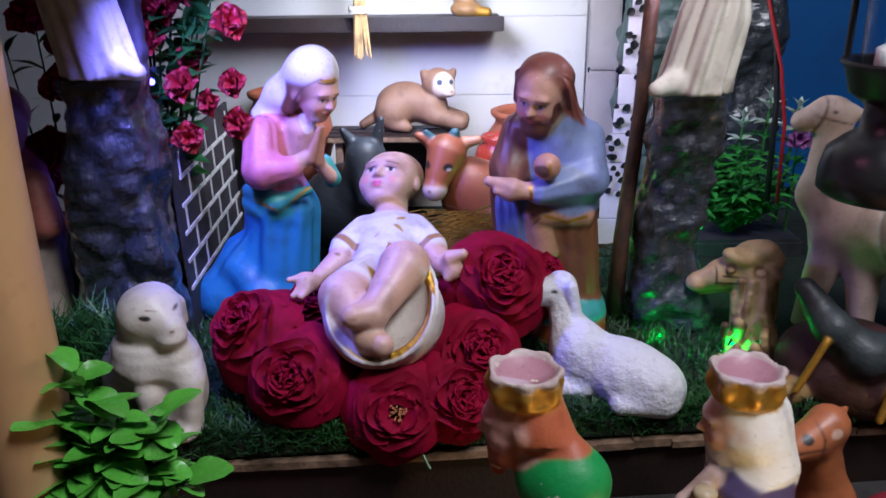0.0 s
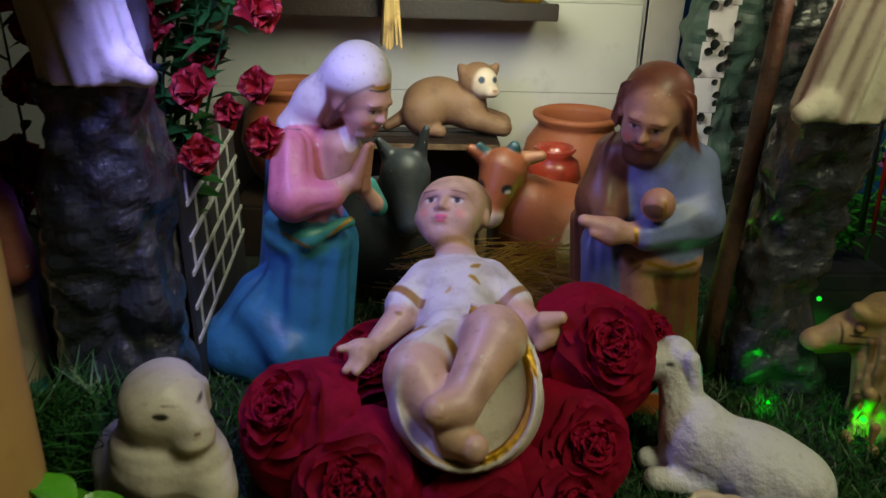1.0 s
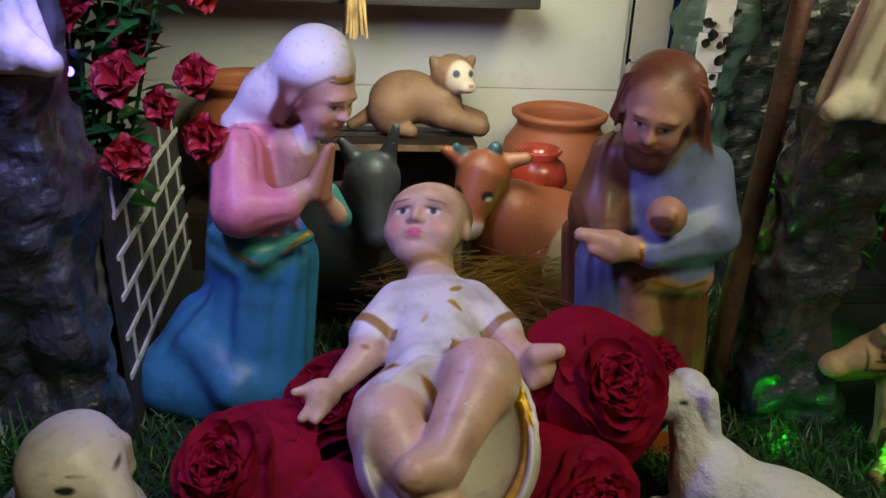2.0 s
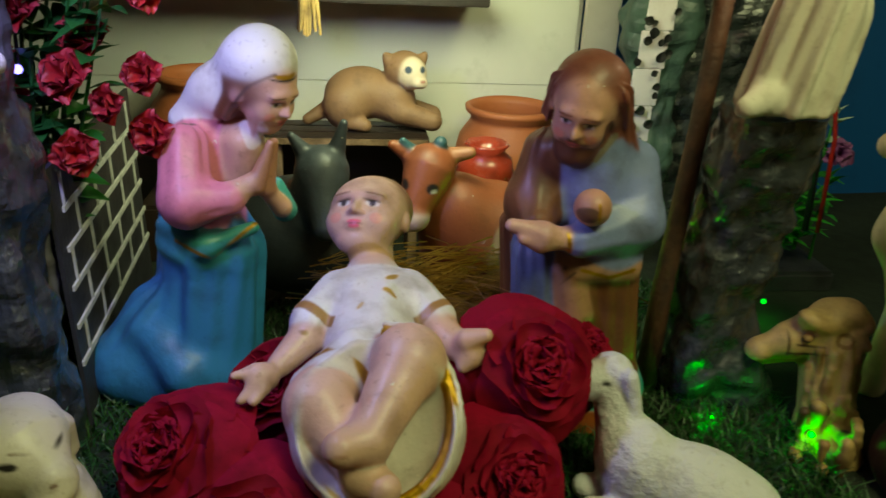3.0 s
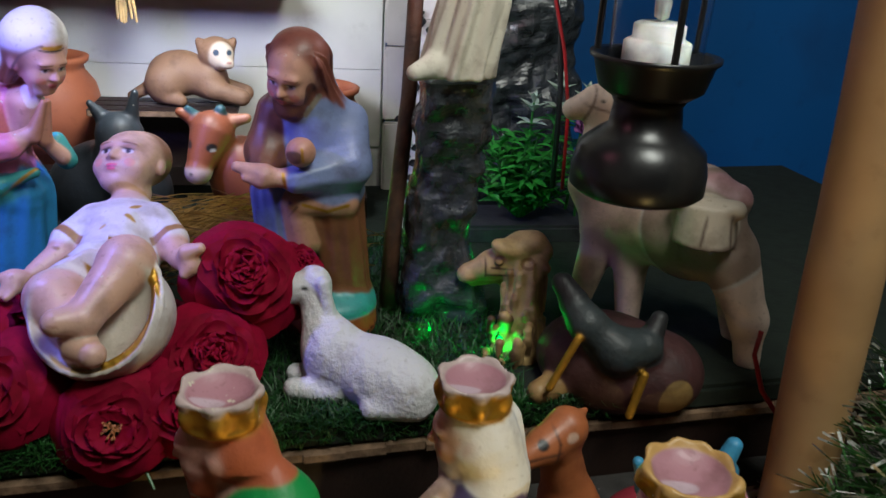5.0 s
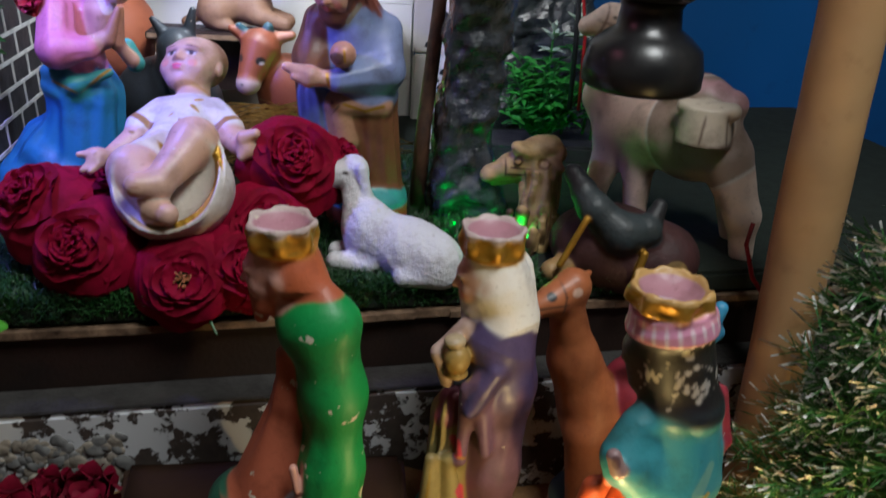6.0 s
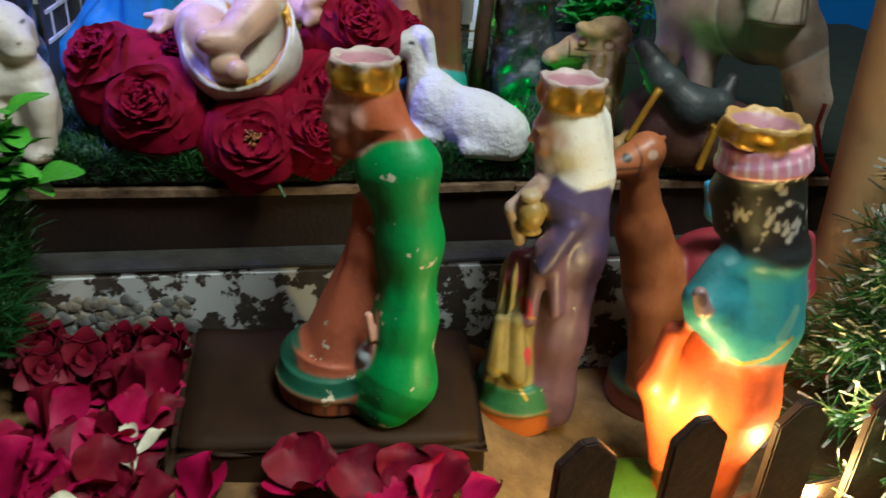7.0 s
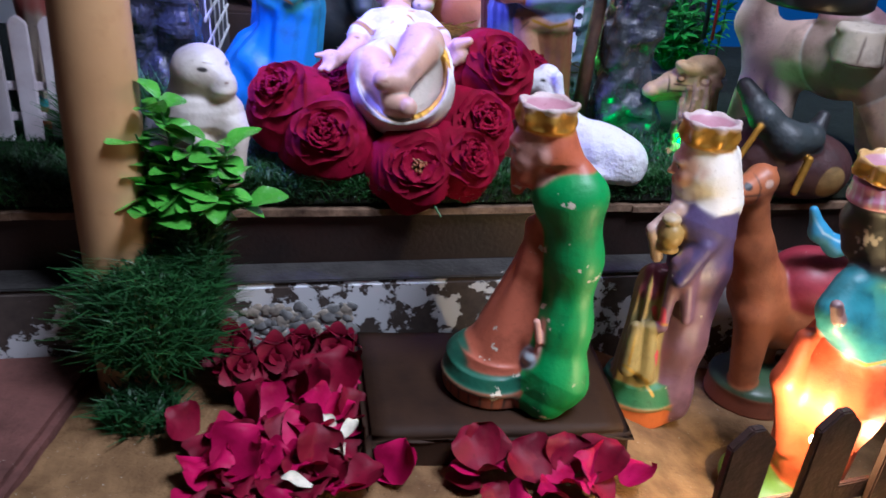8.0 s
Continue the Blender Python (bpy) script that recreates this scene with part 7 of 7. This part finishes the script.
# a tilted board painted as a wall
panel = thing("brick_panel", (-0.241, 0.705, GRASS - 0.002), "black board with pale brick lines leaning by the rock", "panel")
W, LINE = 0.235, 0.0018
across = Vector((-0.035, 0.99, 0.0)).normalized()
up = Vector((-0.03, 0.0, 1.0)).normalized()
face = across.cross(up).normalized()
PANEL = Matrix(((across.x, up.x, face.x, 0), (across.y, up.y, face.y, 0), (across.z, up.z, face.z, 0), (0, 0, 0, 1)))


def slanted(lo, hi):
    bm = box(bmesh.new(), lo, hi)
    bmesh.ops.transform(bm, matrix=PANEL, verts=bm.verts)
    return bm


part("board", slanted((0, 0.0, -0.003), (W, 0.190, 0.0)), slate_board, panel)
for j in range(6):
    z = 0.052 + 0.0265 * j
    if j < 5:
        part("mortar_line", slanted((0.004 * j, z - LINE, 0.0), (W, z + LINE, 0.0016)), chalk, panel)
    for i in range(5):
        x = 0.020 + 0.049 * (i + (0.5 if j % 2 else 0.0))
        if j < 5 and x < W - 0.004:
            part("mortar_line", slanted((x - LINE * 0.8, z + LINE + 0.0002, 0.0), (x + LINE * 0.8, z + 0.0265 - LINE - 0.0002, 0.0014)), chalk, panel)


# a pale card strip with black ivy marks
ivy = thing("ivy_strip", (0.206, 0.955, GRASS - 0.002), "white card strip with small black ivy leaves", "garland")
lean = Vector((0.10, 0.03, 1.0)).normalized()
bm = bmesh.new()
for i in range(12):
    a, b = lean * (0.036 * i), lean * (0.036 * (i + 1))
    box(bm, (min(a.x, b.x) - 0.014, a.y, a.z), (max(a.x, b.x) + 0.010, a.y + 0.002, b.z - 0.0004), 0.0006)
part("card", bm, white_fence_paint, ivy)
rnd = random.Random(44)
ivy_leaf = leaf_mesh("leaf", 0.009, 0.0038, 0.1, cable_black)
for i in range(58):
    f = rnd.uniform(0.06, 0.43)
    p = lean * f + Vector((rnd.uniform(-0.016, 0.012), -0.0035 - 0.003 * rnd.random(), 0))
    ob = new("leaf", ivy_leaf)
    ob.parent = ivy
    ob.matrix_basis = pose(*p, 90, rnd.uniform(0, 360), 0) @ Matrix.Scale(rnd.uniform(0.7, 1.3), 4)


# ---- straw ----
rnd = random.Random(31)
rows = []
for i in range(620):
    x, y = rnd.gauss(0.0, 0.05), rnd.uniform(0.70, 0.82)
    if x < -0.07:
        continue
    a, l = rnd.gauss(0.1, 0.5), rnd.uniform(0.02, 0.05)
    z = GRASS + 0.03 + 0.04 * rnd.random() + (0.02 if abs(x) < 0.06 else 0)
    dx, dy, dz = l * math.cos(a), l * math.sin(a), rnd.uniform(-0.01, 0.01)
    w = 0.0012
    rows.append(([(x - dx, y - dy, z - dz), (x, y, z + 0.003), (x + dx, y + dy, z + dz)], [(x - dx, y - dy, z - dz + w), (x, y - w, z + 0.003 + w), (x + dx, y + dy, z + dz + w)]))
hay = new("straw", strips("straw", rows, straw))
tagged(hay, "loose dry straw heaped behind the infant", "straw", kind="stuff")
# filler mound; its near-black colour stands in for shade among the straws
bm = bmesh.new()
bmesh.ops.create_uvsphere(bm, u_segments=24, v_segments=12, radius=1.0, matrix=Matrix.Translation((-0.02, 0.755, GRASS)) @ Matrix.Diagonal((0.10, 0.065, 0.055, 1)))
solid("straw_heap", bm, turf_base, "heap under the loose straw, coloured dark for shade between stalks", "straw", soft=True)
bm = bmesh.new()
bmesh.ops.create_uvsphere(bm, u_segments=24, v_segments=12, radius=1.0, matrix=Matrix.Translation((-0.045, 0.63, GRASS)) @ Matrix.Diagonal((0.085, 0.085, 0.062, 1)))
solid("red_cushion", bm, rose_red, "crimson cushion of petals under the infant", "cushion", soft=True)


# ---- lantern ----
lantern = thing("lantern", (0.343, 0.592, 0.345), "black plastic hanging lantern with glass and white candle", "lantern")
part("base", turned([(0.0, 0.0), (0.046, 0.0), (0.0505, 0.004), (0.0505, 0.018), (0.047, 0.034), (0.036, 0.044), (0.027, 0.050), (0.025, 0.066), (0.028, 0.072), (0.0, 0.072)], 56), black_plastic, lantern, soft=True)
part("dish", turned([(0.0, 0.0725), (0.030, 0.0725), (0.038, 0.078), (0.043, 0.096), (0.0465, 0.099), (0.0465, 0.102), (0.041, 0.101), (0.036, 0.086), (0.0, 0.084)], 56), black_plastic, lantern, soft=True)
g = part("glass", turned([(0.033, 0.090), (0.034, 0.14), (0.033, 0.20), (0.0318, 0.20), (0.0328, 0.14), (0.0318, 0.090)], 40), glass, lantern, "clear glass chimney", soft=True)
g.visible_shadow = False
candle = part("candle", turned([(0.0, 0.085), (0.024, 0.085), (0.024, 0.110), (0.021, 0.112), (0.0185, 0.113), (0.0185, 0.122), (0.015, 0.124), (0.0, 0.124)], 36), candle_wax, lantern, "white plastic candle", soft=True)
part("flame", turned([(0.0, 0.1245), (0.005, 0.127), (0.006, 0.137), (0.003, 0.150), (0.0, 0.156)], 16), candle_wax, candle, "white plastic flame tip", soft=True)
for a in (0.4, 2.5, 4.6):
    part("wire_rod", tube(bmesh.new(), [(0.043 * math.cos(a), 0.043 * math.sin(a), 0.098), (0.043 * math.cos(a), 0.043 * math.sin(a), 0.205)], 0.0026, 8), black_plastic, lantern)
part("lid", turned([(0.0, 0.206), (0.046, 0.206), (0.047, 0.212), (0.03, 0.235), (0.01, 0.245), (0.0, 0.245)], 40), black_plastic, lantern, soft=True)
part("knob", turned([(0.0, 0.052), (0.006, 0.052), (0.007, 0.056), (0.005, 0.060), (0.0, 0.061)], 14), black_plastic, lantern)
part("hanging_wire", tube(bmesh.new(), [(0, 0, 0.244), (0, 0.0, 0.6), (0, 0, 1.855)], 0.0015, 6), black_plastic, lantern)


# ---- fences ----
def fence(name, place, turn, posts, pitch, width, height, thick, mat, label, uneven=0.0):
    root = thing(name, place, label, "fence")
    root.rotation_euler[2] = radians(turn)
    rnd = random.Random(3)
    for i in range(posts):
        bm = bmesh.new()
        h = height * (1 + uneven * rnd.uniform(-1, 1))
        x, w = i * pitch, width / 2
        pts = [(x - w, 0), (x + w, 0), (x + w, h - w * 0.8), (x + w * 0.25, h), (x - w * 0.25, h), (x - w, h - w * 0.8)]
        front = [bm.verts.new((px, 0, pz)) for px, pz in pts]
        back = [bm.verts.new((px, thick, pz)) for px, pz in pts]
        bm.faces.new(front)
        bm.faces.new(back[::-1])
        for k in range(6):
            bm.faces.new((front[k], back[k], back[(k + 1) % 6], front[(k + 1) % 6]))
        bmesh.ops.bevel(bm, geom=list(bm.edges), offset=0.0012, segments=2, affect="EDGES")
        part("picket", bm, mat, root)
    for z in (0.20, 0.45):
        part("rail", box(bmesh.new(), (-pitch * 0.5, thick + 0.0005, height * z - width * 0.25), ((posts - 0.5) * pitch, thick * 1.7, height * z + width * 0.25), 0.001), mat, root)
    return root


fence("picket_fence", (0.177, 0.243, LOW - 0.004), 12, 5, 0.0735, 0.037, 0.162, 0.007, fence_brown, "dark brown wooden picket fence beside the fir", 0.02)
fence("picket_fence", (-0.4930, 0.605, GRASS + 0.002), 4, 6, 0.0255, 0.0175, 0.118, 0.004, white_fence_paint, "small white picket fence behind the pole")


# ---- frosted fir ----
fir = thing("fir_tree", (0.600, 0.345, LOW), "small artificial fir with frosted white needle tips", "tree")
part("trunk", tube(bmesh.new(), [(0, 0, 0), (0, 0, 0.30), (0, 0, 0.58)], [0.012, 0.009, 0.003], 10), stick_brown, fir)
rnd = random.Random(17)
green_rows, white_rows = [], []
for i in range(330):
    f = (i + 0.5) / 330
    z = 0.03 + 0.52 * f ** 1.15
    reach = (0.215 * (1 - f ** 1.3) + 0.02) * rnd.uniform(0.85, 1.08)
    a = i * 2.39996
    tip = Vector((reach * math.cos(a), reach * math.sin(a), z + 0.035))
    root = Vector((0, 0, z))
    n = int(40 + 560 * reach)
    for k in range(n):
        g = 0.25 + 0.75 * k / n
        p = root.lerp(tip, g)
        d = Vector((math.cos(a) * 0.9 + rnd.gauss(0, 0.5), math.sin(a) * 0.9 + rnd.gauss(0, 0.5), 0.1 + rnd.gauss(0, 0.5))).normalized()
        l = rnd.uniform(0.018, 0.034)
        side = d.cross(Vector((rnd.random(), rnd.random(), rnd.random()))).normalized() * 0.0006
        mid, end = p + d * l * 0.8, p + d * l
        green_rows.append(([tuple(p - side), tuple(mid - side)], [tuple(p + side), tuple(mid + side)]))
        if rnd.random() < 0.72 * g - 0.08:
            big = side * 1.7
            white_rows.append(([tuple(p + d * l * 0.68 - big), tuple(end - big)], [tuple(p + d * l * 0.68 + big), tuple(end + big)]))
for name, rows, mat in (("foliage", green_rows, needle_green), ("frosting", white_rows, needle_white)):
    ob = new(name, strips(name, rows, mat))
    ob.parent = fir

# ---- cables and fairy lights ----
solid("cable", tube(bmesh.new(), [(0.345, 0.93, 0.62), (0.352, 0.92, 0.50), (0.368, 0.90, 0.42), (0.372, 0.89, 0.36), (0.372, 0.88, 0.25)], 0.0032, 8), cable_black, "black cable hanging behind the camel", "cable", soft=True)
solid("cable", tube(bmesh.new(), [(0.340, 0.925, 0.62), (0.349, 0.915, 0.50), (0.372, 0.89, 0.40), (0.380, 0.88, 0.34), (0.382, 0.875, 0.25)], 0.0020, 8), cable_red, "red cable hanging behind the camel", "cable", soft=True)
solid("red_ribbon", tube(bmesh.new(), [(0.475, 0.59, 0.22), (0.47, 0.585, 0.20), (0.478, 0.575, 0.17), (0.490, 0.56, 0.152)], 0.0022, 8), cable_red, "red wire at the foot of the pole", "cable", soft=True)


def bulb(place, colour, strength, power, label, r=0.004):
    bm = bmesh.new()
    bmesh.ops.create_uvsphere(bm, u_segments=12, v_segments=8, radius=r)
    ob = solid("fairy_bulb", bm, glow("lit_bulb", colour, strength), label, "bulb", soft=True, place=place, group="fairy lights")
    ob.visible_shadow = False
    lamp("fairy_lamp", "POINT", place, power, colour, r)


bulb((0.2420, 0.2720, 0.0920), (1.0, 0.66, 0.26), 40, 0.75, "glowing warm white fairy bulb by the fence")
bulb((0.3500, 0.2850, 0.0450), (1.0, 0.66, 0.26), 30, 1.3, "glowing warm white fairy bulb by the fence")
bulb((0.264, 0.650, 0.186), (0.03, 1.0, 0.10), 4, 0.05, "glowing green fairy bulb beside the camel", 0.0024)
bulb((0.325, 0.845, 0.192), (0.03, 1.0, 0.10), 2, 0.03, "glowing green fairy bulb under the plants", 0.0024)
bulb((-0.2370, 0.495, 0.150), (1.0, 0.02, 0.12), 6, 0.004, "tiny glowing red fairy bulb beside the platform", 0.0014)
bulb((0.206, 0.684, 0.179), (0.03, 1.0, 0.10), 1, 0.04, "glowing green fairy bulb at the foot of the rock", 0.0014)
bulb((0.108, 0.822, 0.262), (0.10, 1.0, 0.05), 5, 0.05, "glowing green fairy bulb beside the cow")
bulb((0.200, 0.735, 0.500), (1.0, 0.75, 0.95), 25, 0.08, "glowing white fairy bulb on the rock")
BLUE_BULBS = ((-0.265, 0.735, 0.415), (-0.280, 0.735, 0.392), (-0.268, 0.738, 0.372), (-0.285, 0.735, 0.350), (-0.330, 0.735, 0.330))
solid("cable", tube(bmesh.new(), [(-0.262, 0.738, 0.60)] + [(x, y + 0.0035, z) for x, y, z in BLUE_BULBS] + [(-0.345, 0.742, 0.27), (-0.35, 0.745, 0.17)], 0.0012, 6), cable_black, "thin black fairy light wire on the rock", "cable", soft=True)
for p in BLUE_BULBS:
    bulb(p, (0.10, 0.08, 1.0), 15, 0.012, "glowing blue fairy bulb among the flowers", 0.003)


# ---- pebbles bedded in the kerb where the paint is lost ----
def pebble_mesh(seed, mat):
    bm = bmesh.new()
    bmesh.ops.create_icosphere(bm, subdivisions=2, radius=0.007)
    for v in bm.verts:
        v.co *= 1 + 0.75 * noise.noise(v.co * 110 + Vector((seed, 0, 0)))
        v.co.y *= 0.22
    return mesh_of("pebble", bm, mat, True)


pebble_cream = material("cream_pebble", (0.34, 0.30, 0.24), 0.8, second=(0.12, 0.10, 0.08), scale=60, amount=0.6, bump=0.4)
pebble_grey = material("grey_pebble", (0.22, 0.22, 0.21), 0.8, second=(0.08, 0.08, 0.08), scale=60, amount=0.6, bump=0.4)
PEBBLES = [pebble_mesh(5 * k, (pebble_cream, pebble_grey)[k % 2]) for k in range(6)]
rnd = random.Random(61)
for i in range(150):
    x, z = rnd.uniform(-0.215, -0.090), 0.020 + 0.045 * rnd.random()
    ob = new("pebble", PEBBLES[i % 6])
    ob.parent = kerb
    ob.matrix_basis = TURNED @ pose(x, 0.5083, z, rnd.uniform(-12, 12), rnd.uniform(0, 360), 0) @ Matrix.Scale(rnd.uniform(0.45, 1.2), 4)
